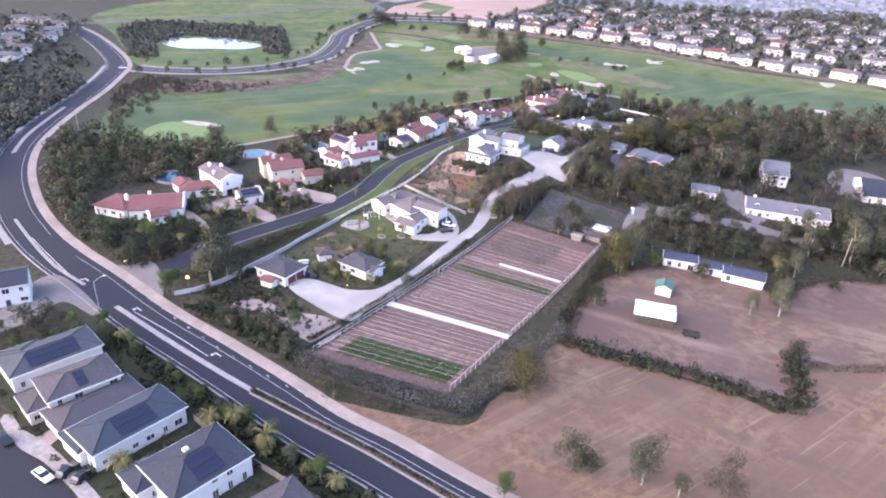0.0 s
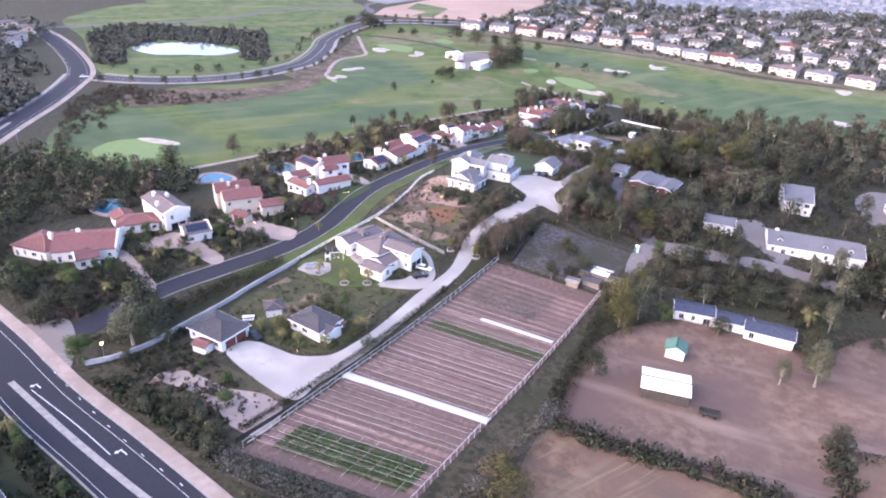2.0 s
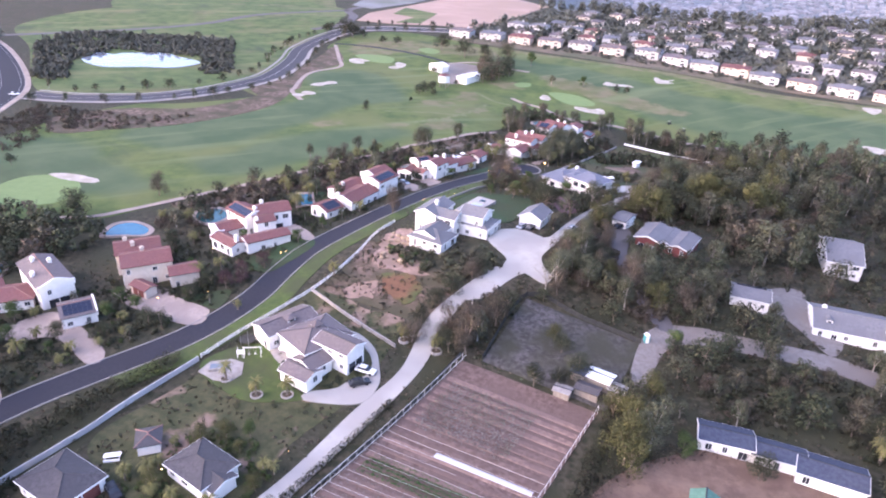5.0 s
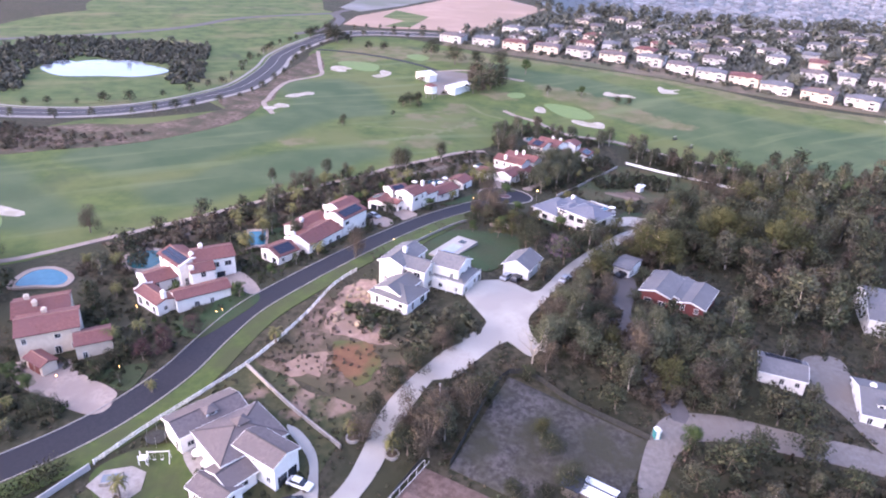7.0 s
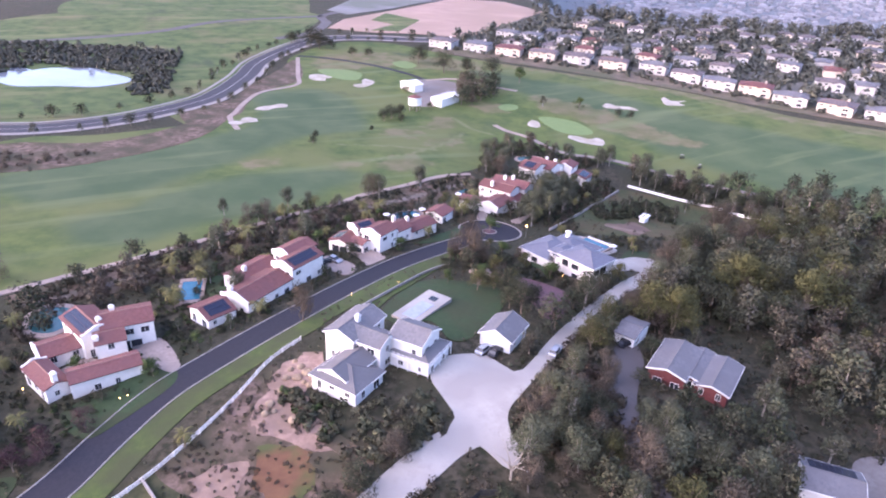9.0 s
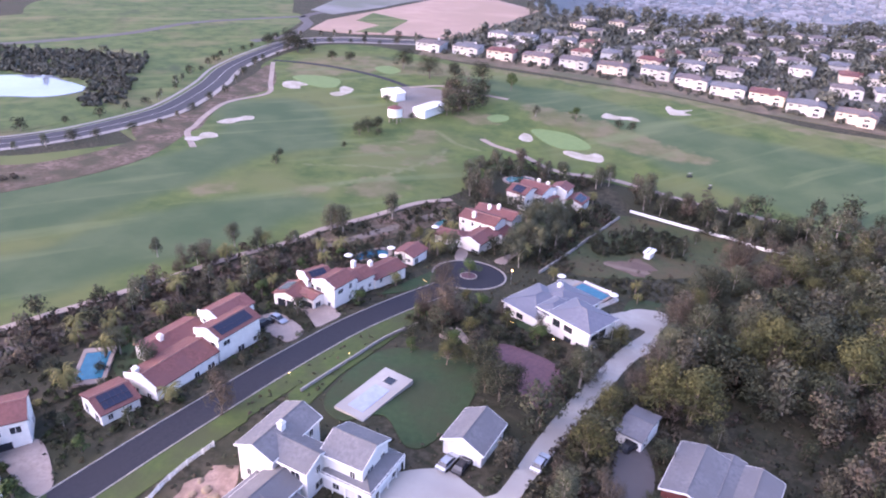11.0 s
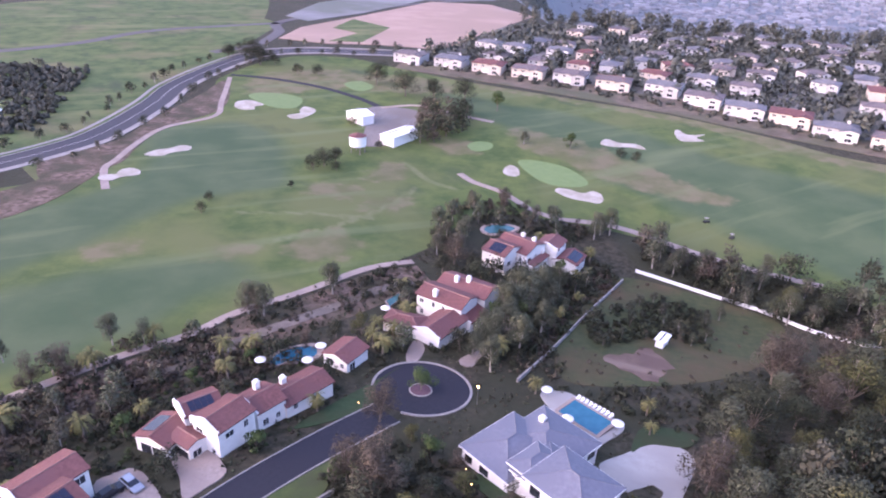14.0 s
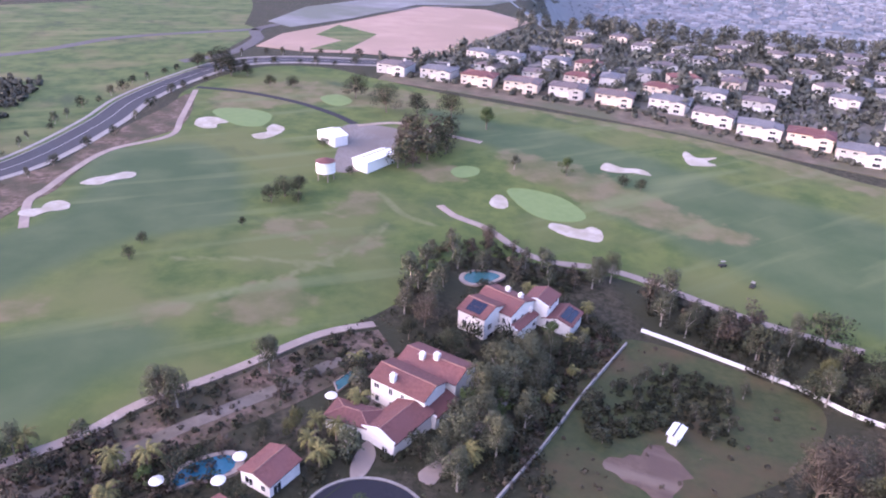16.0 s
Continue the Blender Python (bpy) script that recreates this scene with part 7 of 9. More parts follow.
scrub("scrub", AREA_E_YARDS, 260, 0.8, 2.2, OAKLEAF_M, "dark brush below the long grey house", 74)
MIDLAND = [(-20, 214), (14, 204), (30, 205), (75, 215), (110, 225), (125, 300), (110, 360), (60, 360), (25, 345), (14, 320), (-2, 290), (-8, 262), (-20, 246)]
OPEN_LAND = [LANE_E2, [(-15, 212.5), (-8, 238), (21, 229), (12.5, 204)], LAWN_G]
HARD += OPEN_LAND
scrub("scrub", MIDLAND, 1500, 0.5, 2.0, OAKLEAF_M, "dark olive brush over the eastern slope", 81, leaves=26)
scrub("scrub", MIDLAND, 1000, 0.5, 2.2, RUSTLEAF_M, "dry brown brush over the eastern slope", 82, leaves=26)
wood(MIDLAND, 8.0, ("oak", "rust", "gum", "oak"), 3.5, 8, 83, "scattered trees over the eastern slope", 1)
BANK_EAST = [(-10, 240), (-3, 250), (0, 260), (10, 262), (10, 250), (2, 240)]
wood(BANK_EAST, 3.6, ("rust", "gum", "rust", "oak"), 5, 9, 84)
BANK_WEST = [(-33, 213), (-30, 232), (-22, 247), (-14, 240), (-19, 222), (-22, 212)]
wood(BANK_WEST, 4.0, ("rust", "oak", "rust"), 3.5, 7, 85)
scrub("scrub", BANK_WEST, 120, 0.5, 1.8, RUSTLEAF_M, "dry brown brush beside the driveway", 86)
for k, (lo, hi) in enumerate(((-13, -8), (13, 19))):
    side_ = [p for p in smooth(GOLF_ROAD, False, 6.0) if p[0] < -120]
    wood(offset(side_, lo) + offset(side_, hi)[::-1], 9.0, ("oak", "oak", "gum"), 3, 6, 88 + k, "young dark trees lining the golf road", 4)
CART_SIDE = smooth([(-135, 279), (-127, 289), (-119, 299), (-104, 320), (-89, 344), (-78, 358), (-73, 369), (-62, 384), (-51, 402), (-41, 411)], False, 3.0)
edge_band = offset(CART_SIDE, -2.5) + offset(CART_SIDE, -17)[::-1]
patch("brush_bank", edge_band, SLOPE_M, 0.07, "brown brushy bank below the cart path", "bank", 3.0, round_=False)
ribbon("dirt_track", [tuple(q) for q in offset(CART_SIDE, -11)][1:-2:4], -1.6, 1.6, 0.12, DIRTSTRIP_M, "pale dirt strip along the brushy bank", "track")
scrub("scrub", offset(CART_SIDE, -2.5) + offset(CART_SIDE, -8)[::-1], 190, 0.7, 2.2, OAKLEAF_M, "dense dark brush beside the cart path", 94)
scrub("scrub", edge_band, 520, 0.4, 1.3, RUSTLEAF_M, "low brown brush on the bank below the cart path", 91)
scrub("scrub", edge_band, 260, 0.6, 2.0, OAKLEAF_M, "dark bushes on the bank below the cart path", 92)
hedge("brush_row", PADDOCK[:9], 4.0, 1.0, RUSTLEAF_M, "dry brown brush at the edge of the paddock", 93, 10)
COTTAGE_GARDEN = [(-72, 163), (-66, 176), (-60, 182), (-52, 178), (-46, 170), (-50, 162), (-57, 159), (-64, 160)]
wood(COTTAGE_GARDEN, 3.6, ("palm", "round", "palm", "yellow"), 2.5, 4.5, 95)
scrub("garden_shrubs", COTTAGE_GARDEN, 160, 0.4, 1.2, ROUNDLEAF_M, "green shrubs round the cottage", 96)
GARAGE_YARD = [(-97, 144), (-88, 160), (-80, 153), (-70, 147), (-58, 135), (-60, 128), (-72, 132), (-86, 138)]
wood(GARAGE_YARD, 7.5, ("oak", "gum", "round", "oak"), 2.5, 5.0, 97)
scrub("garden_shrubs", GARAGE_YARD, 150, 0.5, 1.8, OAKLEAF_M, "dark shrubs in the yard beside the garage", 98)
scrub("garden_shrubs", [(-68, 200), (-60, 217), (-48, 213), (-38, 204), (-42, 196), (-52, 192)], 160, 0.4, 1.2, OAKLEAF_M, "dark shrubs round the farmhouse", 99)
north_side = offset(smooth(LANE, False, 4.0), 6)[4:] + offset(smooth(LANE, False, 4.0), 38)[4:][::-1]
south_side = offset(smooth(LANE, False, 4.0), -5)[2:12] + offset(smooth(LANE, False, 4.0), -9)[2:12][::-1]
wood(north_side, 7.2, ("oak", "palm", "round", "oak", "gum"), 2.2, 5.0, 61, "small garden trees and palms between the villas", 2)
scrub("garden_shrubs", north_side, 1700, 0.4, 1.4, OAKLEAF_M, "clipped dark green shrubs in the villa gardens", 62)
scrub("garden_shrubs", north_side, 500, 0.4, 1.2, ROUNDLEAF_M, "bright green shrubs in the villa gardens", 63)
scrub("garden_shrubs", south_side, 60, 0.4, 1.1, OAKLEAF_M, "dark shrubs beside the lane", 64)
CUL_GARDENS = [(-52, 352), (-36, 366), (-40, 392), (-30, 405), (-22, 425), (-22, 440), (8, 444), (14, 430), (6, 408), (-2, 385), (-8, 366), (-14, 366), (-30, 368), (-34, 358)]
wood(CUL_GARDENS, 4.5, ("oak", "gum", "oak", "palm", "round"), 3, 7, 65, "garden trees round the upper villas", 2)
scrub("garden_shrubs", CUL_GARDENS, 700, 0.5, 1.6, OAKLEAF_M, "dark green shrubs round the upper villas", 66)
B_GARDENS = [(-34, 322), (-12, 305), (6, 296), (18, 318), (14, 330), (-10, 330), (-22, 338)]
wood(B_GARDENS, 4.5, ("oak", "rust", "oak", "yellow", "round"), 3, 6, 67, "garden trees below the blue-roofed house")
scrub("garden_shrubs", B_GARDENS, 500, 0.5, 1.6, OAKLEAF_M, "dark green shrubs below the blue-roofed house", 68)

AREA_BANK_BUSH = [(-28, 241), (-26, 245), (-21, 254), (-18, 252), (-17, 248), (-22, 242), (-26, 240)]
AREA_BANK_BUSH2 = [(-50, 252), (-48, 255), (-42, 252), (-38, 252), (-34, 248), (-34, 242), (-38, 243), (-45, 248)]
scrub("bank_shrubs", AREA_BANK_BUSH, 60, 1.0, 2.2, GUMLEAF_M, "dense olive green shrubs below the grey house", 101, leaves=160, size=0.14)
scrub("bank_shrubs", AREA_BANK_BUSH2, 26, 1.0, 2.0, OAKLEAF_M, "dark green shrubs on the bare bank", 102, leaves=160, size=0.14)
scrub("bank_shrubs", AREA_BANK_BUSH2, 14, 0.7, 1.4, ROUNDLEAF_M, "bright green shrubs on the bare bank", 103, leaves=120, size=0.14)
RED_BEDS = [(-127, 159), (-122, 172), (-112, 176), (-108, 172), (-113, 158), (-118, 150)]
scrub("red_shrubs", RED_BEDS, 40, 0.8, 1.8, MULCH_M, "dark red flowering shrubs in front of the villa", 104)


def snag(x, y, height, seed):
    """A dead bare tree of pale forking limbs."""
    rnd = random.Random(seed)
    top = thing("dead_tree", x, y, "dead leafless tree with pale forking limbs", "tree")
    bm = bmesh.new()
    limb(bm, (0, 0, -0.3), (0, 0, height * 0.3), 0.22, 0.17, 7)
    for k in range(6):
        a = k * 1.05 + rnd.uniform(-0.3, 0.3)
        p = Vector((0, 0, height * (0.22 + 0.015 * k)))
        d = Vector((math.cos(a) * 0.6, math.sin(a) * 0.6, 1.0)).normalized()
        for j in range(4):
            q = p + d * height * 0.2
            limb(bm, p, q, 0.12 - 0.025 * j, 0.1 - 0.025 * j, 5)
            side = Vector((rnd.uniform(-1, 1), rnd.uniform(-1, 1), 0.7)).normalized()
            limb(bm, q, q + side * height * 0.15, 0.05, 0.015, 4)
            p, d = q, (d + Vector((rnd.uniform(-0.5, 0.5), rnd.uniform(-0.5, 0.5), rnd.uniform(-0.1, 0.3)))).normalized()
    part("trunk", bm, PALEBARK_M, top)


SNAG = [(-3.8, 242.2), (-20.2, 227.0)]
snag(*SNAG[0], 8.0, 4)
post_ = thing("marker_post", *SNAG[1], "tall white post beside the drive", "post")
bm = bmesh.new()
limb(bm, (0, 0, -0.3), (0, 0, 4.2), 0.11, 0.09, 8)
part("shaft", bm, WHITE_M, post_)
part("cap", box_mesh("cap", STEEL_M, -0.16, -0.16, 4.2, 0.16, 0.16, 4.45), None, post_)

# low tufts and weeds over all the open ground between gardens
NEAR_LAND = [(-140, 150), (-60, 118), (-20, 112), (5, 150), (60, 160), (95, 190), (110, 250), (90, 330), (60, 400), (10, 440), (-40, 420), (-95, 330), (-120, 250), (-150, 200)]
HARD += [VALLEY_GRASS, PADDOCK, DRY_FIELD, LAWN_S3, LAWN_S4, LAWN_S5, LAWN_MM, [(-58, 119), (-20, 212), (14, 203), (-16, 113)], TURF]
verge_line = smooth(LANE[4:12], False, 4.0)
HARD += [offset(verge_line, -9.6) + offset(verge_line, -3.5)[::-1], ICE_SLOPE, BARE_1, BARE_3]
scrub("ground_tufts", NEAR_LAND, 5500, 0.25, 0.75, GUMLEAF_M, "low olive tufts and weeds over open ground", 121, leaves=18, size=0.3)
scrub("ground_tufts", NEAR_LAND, 5000, 0.2, 0.7, RUSTLEAF_M, "dry brown tufts and weeds over open ground", 122, leaves=18, size=0.3)
ROADSIDE = [(-112, 136), (-95, 128), (-60, 111), (-20, 95), (-16, 110), (-58, 117), (-75, 126), (-100, 140)]
scrub("roadside_scrub", ROADSIDE, 300, 0.4, 1.6, GUMLEAF_M, "grey olive scrub beside the footpath", 123)
scrub("roadside_scrub", ROADSIDE, 160, 0.4, 1.4, RUSTLEAF_M, "brown scrub beside the footpath", 124)


BRUSH_SPOTS = [(14, 527, 5, 10), (24, 523, 6, 12), (-18, 534, 5, 8), (42, 512, 5, 6), (62, 498, 6, 8), (84, 486, 6, 7), (-112, 424, 4, 7), (-116, 372, 5, 8), (-100, 470, 3, 5), (-142, 400, 4, 6), (-92, 476, 5, 12), (-60, 560, 5, 10), (-102, 545, 4, 14), (-104, 530, 3, 8), (120, 470, 7, 9), (40, 480, 4, 5)]
for k, (x, y, r, n) in enumerate(BRUSH_SPOTS):
    scrub("course_brush", [(x + r * math.cos(a), y + r * math.sin(a)) for a in np.linspace(0, 6.0, 9)], n, 0.8, 2.4, OAKLEAF_M if k % 2 else GUMLEAF_M, "low olive brush clump in the golf rough", 140 + k)


# ---- far hillside of houses ----
def far_house(seed, roof, wall):
    """A hillside house with a projecting gable, tall windows, garage and chimney."""
    b = ((9000.0, 0.0, 14.5, 9.5, 0, 5.6, "hip"), (9004.2, -4.4, 6.0, 6.0, 90, 5.3, "gable"))
    top = house(b, "two-storey hillside house with tiled roof and chimney", wall=wall, roof=roof, seed=seed, group="hillside houses", chimneys=((0, 0.5, 0.2),), garages=((0, 0, 4.5),), bare=True)
    for x, y, z, w, h in ((-5.5, -4.75, 4.2, 1.6, 1.2), (-2.0, -4.75, 4.2, 1.6, 1.2), (4.2, -7.4, 4.0, 2.2, 1.4), (4.2, -7.4, 1.3, 2.4, 1.8), (-5.6, -4.75, 1.4, 1.4, 1.3)):
        fr, pane = window_meshes(w, h, FRAME_M)
        ob = part("window", fr, None, top)
        ob.matrix_local = pose(x, y, z, 0, 0, 180)
        part("pane", pane, None, ob)
    return top


def far_rows():
    rnd = random.Random(5)
    bank = [far_house(51, BROWNROOF_M, HILLWALL_M), far_house(52, SHINGLE_M, HILLWALL_M), far_house(53, TILE_M, CREAM_M), far_house(54, BROWNROOF_M, CREAM_M)]
    near, far = [], []
    # the first row along the course, then terraces behind it up to the ridge
    first = [(-107, 656), (-81, 653), (-57, 648), (-33, 643), (-9, 640), (15, 633), (42, 632), (61, 616), (79, 603), (99, 596), (115, 580), (137, 568), (159, 560), (183, 549), (205, 536), (230, 530)]
    near += [(x, y + 4, -10 - 0.08 * max(0, x) + rnd.uniform(-5, 5)) for x, y in first]
    for row in range(1, 9):
        for k in range(-1, 30):
            x = -95 + 25.0 * k + rnd.uniform(-6, 6) + row * 11
            y = 655 + row * 33 - 0.00035 * (x + 100) ** 2 - 0.14 * (x + 100) + rnd.uniform(-6, 6)
            if rnd.random() < 0.16 or y < 540 or y > 850 or x < -100 + row * 13:
                continue
            (near if row < 3 and x < 330 else far).append((x, y, -12 - 0.02 * (x + 100) + rnd.uniform(-9, 9) + rnd.choice((0, 0, 0, 90, 30))))
    for k in range(46):
        a, b = rnd.uniform(-480, -330), rnd.uniform(300, 520)
        if a > -300 - (b - 300) * 0.55 or any((a - q[0]) ** 2 + (b - q[1]) ** 2 < 350 for q in far):
            continue
        far.append((a, b, rnd.uniform(20, 50)))
    for i, (x, y, r) in enumerate(near):
        size = 1.28 if i < 16 else rnd.uniform(0.98, 1.12)
        m = pose(x, y, ground(x, y), 0, 0, r) @ Matrix.Diagonal((size, size, 0.92, 1))
        if i < 4:
            bank[i].matrix_basis = m
        else:
            made = copy_thing(bank[rnd.choice((0, 0, 1, 1, 2, 3))], Matrix())
            made.matrix_basis = m
    # the rest, too far off to pick apart: real walls, hips, gables and windows joined into one mass for each roof
    for roof, wall, share in ((BROWNROOF_M, HILLWALL_M, 0), (SHINGLE_M, HILLWALL_M, 1), (BROWNROOF_M, CREAM_M, 2)):
        bms = {}
        for x, y, r in far[share::3]:
            at = pose(x, y, ground(x, y), 0, 0, r)
            for b in ((0.0, 0.0, 14.5, 9.5, 0, 4.6, "hip"), (4.2, -4.4, 6.0, 6.0, 90, 4.4, "gable")):
                for key, bm in (("wall", block_wall(b, (0, 0), 0.32, 1.0)), ("roof", block_roof(b, (0, 0), 0.32))):
                    bmesh.ops.transform(bm, matrix=at, verts=bm.verts)
                    bms.setdefault(key, []).append(([tuple(v.co) for v in bm.verts], [[v.index for v in f.verts] for f in bm.faces]))
                    bm.free()
            bm = bmesh.new()
            for wx, wy, wz in ((-5.5, -4.75, 3.4), (-2.0, -4.75, 3.4), (4.2, -7.4, 3.4), (4.2, -7.4, 1.2), (-4.5, -4.75, 1.2)):
                box(bm, wx - 0.8, wy - 0.05, wz - 0.6, wx + 0.8, wy + 0.1, wz + 0.6, None)
            bmesh.ops.transform(bm, matrix=at, verts=bm.verts)
            bm.verts.index_update()
            bms.setdefault("pane", []).append(([tuple(v.co) for v in bm.verts], [[v.index for v in f.verts] for f in bm.faces]))
            bm.free()
        v, f, slots = [], [], []
        for slot, key in enumerate(("wall", "roof", "pane")):
            for pv, pf_ in bms[key]:
                n = len(v)
                v += pv
                f += [[i + n for i in q] for q in pf_]
                slots += [slot] * len(pf_)
        me = mesh_of("far_houses", v, f, wall)
        me.materials.append(roof)
        me.materials.append(GLASS_M)
        me.polygons.foreach_set("material_index", slots)
        tagged(new("far_houses", me), "far suburban houses with tiled roofs and pale walls", "houses", kind="stuff")
    return near + far


FAR_SPOTS = far_rows()
rnd_far = random.Random(9)
far_trees = []
for x, y, r in FAR_SPOTS:
    for k in range(6):
        a = rnd_far.uniform(0, 6.28)
        far_trees.append((rnd_far.choice(("oak", "oak", "gum", "round")), x + 14 * math.cos(a), y + 13 + 9 * math.sin(a), rnd_far.uniform(4, 10), 1.2))
plant_mass(far_trees, "trees between the hillside houses", 20, HILLHAZELEAF_M)
HILLSIDE = [(-112, 664), (-30, 650), (43, 624), (90, 600), (140, 576), (240, 534), (420, 520), (900, 640), (900, 850), (300, 860), (-20, 860), (-90, 840)]
patch("hillside_ground", HILLSIDE, mat("hillside_gardens_and_paving", (0.085, 0.082, 0.066), (0.19, 0.175, 0.165), (0.10, 0.095, 0.08), 0.09, 0.02, bump=0.2, reach=0.16), 0.1, "grey streets and gardens between the hillside houses", "ground", 20.0, round_=False)
# valley floor: its pale blue-grey is painted haze, no surface of its own
VALLEY = [(-40, 870), (300, 872), (900, 862), (2200, 900), (3000, 2000), (3000, 3800), (-300, 3800), (-160, 1300)]
patch("valley_ground", VALLEY, mat("grey_valley_town", (0.12, 0.135, 0.15), (0.17, 0.185, 0.205), (0.14, 0.155, 0.17), 0.03, 0.008, bump=0.1, reach=0.16), 0.3, "valley town ground with blue-grey haze painted into its colour", "ground", 60.0, round_=False)
RIDGE = [(-60, 846), (60, 852), (300, 850), (700, 846), (700, 880), (300, 885), (60, 884), (-60, 872)]
wood(RIDGE, 9.0, ("oak", "gum", "oak"), 8, 16, 36, "dark trees along the ridge", 7, HILLHAZELEAF_M)
FAR_LOT = [(-252, 800), (-262, 900), (-230, 1000), (-120, 1240), (-40, 1200), (-110, 1010), (-176, 975), (-200, 850), (-224, 780)]
patch("far_lot", FAR_LOT, mat("pale_far_lot", (0.16, 0.16, 0.165), (0.22, 0.22, 0.225), (0.12, 0.13, 0.11), 0.05, 0.015, bump=0.1), 0.25, "pale open lots beyond the ploughed field", "ground", 15.0, round_=False)
FAR_BELT = [(-110, 650), (-30, 630), (43, 605), (90, 582), (140, 560), (240, 520), (242, 530), (140, 572), (90, 596), (43, 620), (-30, 645), (-110, 662)]
patch("brush_bank", [(-112, 640), (-30, 620), (43, 597), (90, 574), (140, 552), (240, 512), (242, 534), (140, 576), (90, 600), (43, 624), (-30, 649), (-112, 664)], BANKBRUSH_M, 0.14, "dry brown brush bank below the hillside houses", "bank", 6.0, round_=False)
scrub("scrub", FAR_BELT, 520, 1.0, 2.4, FARHAZELEAF_M, "dark brush on the bank below the hillside houses", 31, size=0.5)
scrub("far_wood", [(-105, 662), (-30, 648), (90, 600), (240, 540), (420, 520), (420, 760), (120, 850), (-60, 850)], 3400, 1.5, 4.2, HILLHAZELEAF_M, "garden trees between the hillside houses", 35, leaves=16, size=0.5, category="trees")
scrub("far_wood", [(-100, 690), (-40, 660), (200, 600), (500, 560), (900, 700), (900, 850), (300, 860), (-60, 850)], 3600, 2.0, 6.0, HILLHAZELEAF_M, "far tree cover between the hillside houses", 32, leaves=11, size=0.75, category="trees")
scrub("far_wood", [(-520, 280), (-320, 300), (-310, 380), (-420, 480), (-560, 560)], 700, 1.5, 5.0, FARHAZELEAF_M, "tree cover between the western houses", 33, leaves=16, size=0.6, category="trees")


# ---- far town beyond the hill: thousands of plain small houses ----
def far_town():
    rnd = random.Random(12)
    v, f = [], []
    for _ in range(4200):
        x, y = rnd.uniform(0, 2400), rnd.uniform(1110, 3400)
        w, d, h = rnd.uniform(5, 9), rnd.uniform(4, 6), rnd.uniform(4, 7)
        z = ground(x, y)
        k = len(v)
        v += [(x - w, y - d, z), (x + w, y - d, z), (x + w, y + d, z), (x - w, y + d, z), (x - w, y - d, z + h), (x + w, y - d, z + h), (x + w, y + d, z + h), (x - w, y + d, z + h), (x - w * 0.5, y, z + h + 2), (x + w * 0.5, y, z + h + 2)]
        f += [[k, k + 1, k + 5, k + 4], [k + 1, k + 2, k + 6, k + 5], [k + 2, k + 3, k + 7, k + 6], [k + 3, k, k + 4, k + 7], [k + 4, k + 5, k + 9, k + 8], [k + 5, k + 6, k + 9], [k + 6, k + 7, k + 8, k + 9], [k + 7, k + 4, k + 8]]
    # wall colour greyed and blued to carry the haze of distance
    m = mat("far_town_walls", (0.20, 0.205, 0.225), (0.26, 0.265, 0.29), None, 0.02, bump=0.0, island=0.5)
    tagged(new("far_town", mesh_of("far_town", v, f, m)), "town houses far beyond, haze painted into their pale walls", "town", kind="stuff")


far_town()
scrub("far_wood", [(-100, 1060), (900, 1060), (2200, 1060), (2200, 3200), (-200, 3200)], 6000, 3.0, 7.0, VALLEYHAZELEAF_M, "distant tree cover of the town, painted haze blue", 34, leaves=10, size=0.8, category="trees")


# ---- the market garden plot ----
PLOTQ = [(-55.8, 125.9), (-19.3, 211.5), (10.8, 204.0), (-21.1, 120.5)]
PA, PB, PC, PD = [Vector(p) for p in PLOTQ]


def on_plot(u, s):
    """A place in the plot: u along its length from the avenue, s across it."""
    return PA.lerp(PB, u).lerp(PD.lerp(PC, u), s)


plot = thing("garden_plot", *on_plot(0.5, 0.5), "market garden plot with tilled rows under a pole frame", "garden plot", kind="structure")
plot_at = plot.matrix_world.translation


def plot_strip(name, u0, u1, s0, s1, lift, crown, material, label=""):
    """A bed across the plot with a rounded top."""
    v, f, n = [], [], 8
    for i in range(n + 1):
        s = s0 + (s1 - s0) * i / n
        for k, (e, hgt) in enumerate(((0, -0.2), (0.12, 1.0), (0.5, 1.15), (0.88, 1.0), (1, -0.2))):
            p = on_plot(u0 + (u1 - u0) * e, s)
            v.append((p.x - plot_at.x, p.y - plot_at.y, ground(p.x, p.y) - plot_at.z + lift + crown * hgt))
    for i in range(n):
        for k in range(4):
            f.append([i * 5 + k + 1, i * 5 + k, (i + 1) * 5 + k, (i + 1) * 5 + k + 1])
    return part(name, mesh_of(name, v, f, material), material, plot, label)


patch("plot_soil", [tuple(on_plot(u, s)) for u, s in ((-0.01, 0), (0.25, 0), (0.5, 0), (0.75, 0), (1.0, 0), (1.0, 0.5), (1.0, 1), (0.75, 1), (0.5, 1), (0.25, 1), (-0.01, 1), (-0.01, 0.5))], SOIL_M, 0.1, "pinkish brown tilled soil", "soil", 3.0, round_=False)
for k in range(36):
    u = 0.03 + k * 0.0255
    if 0.30 < u < 0.335 or u > 0.93:
        continue
    plot_strip("bed", u, u + 0.016, 0.02, 0.98, 0.1, 0.16, SOIL_M)
plot_strip("row_cover", 0.305, 0.328, -0.02, 1.0, 0.12, 0.35, FABRIC_M, "pale fabric row cover")
plot_strip("row_cover", 0.70, 0.715, 0.35, 0.95, 0.12, 0.3, FABRIC_M, "crumpled pale fabric row cover")


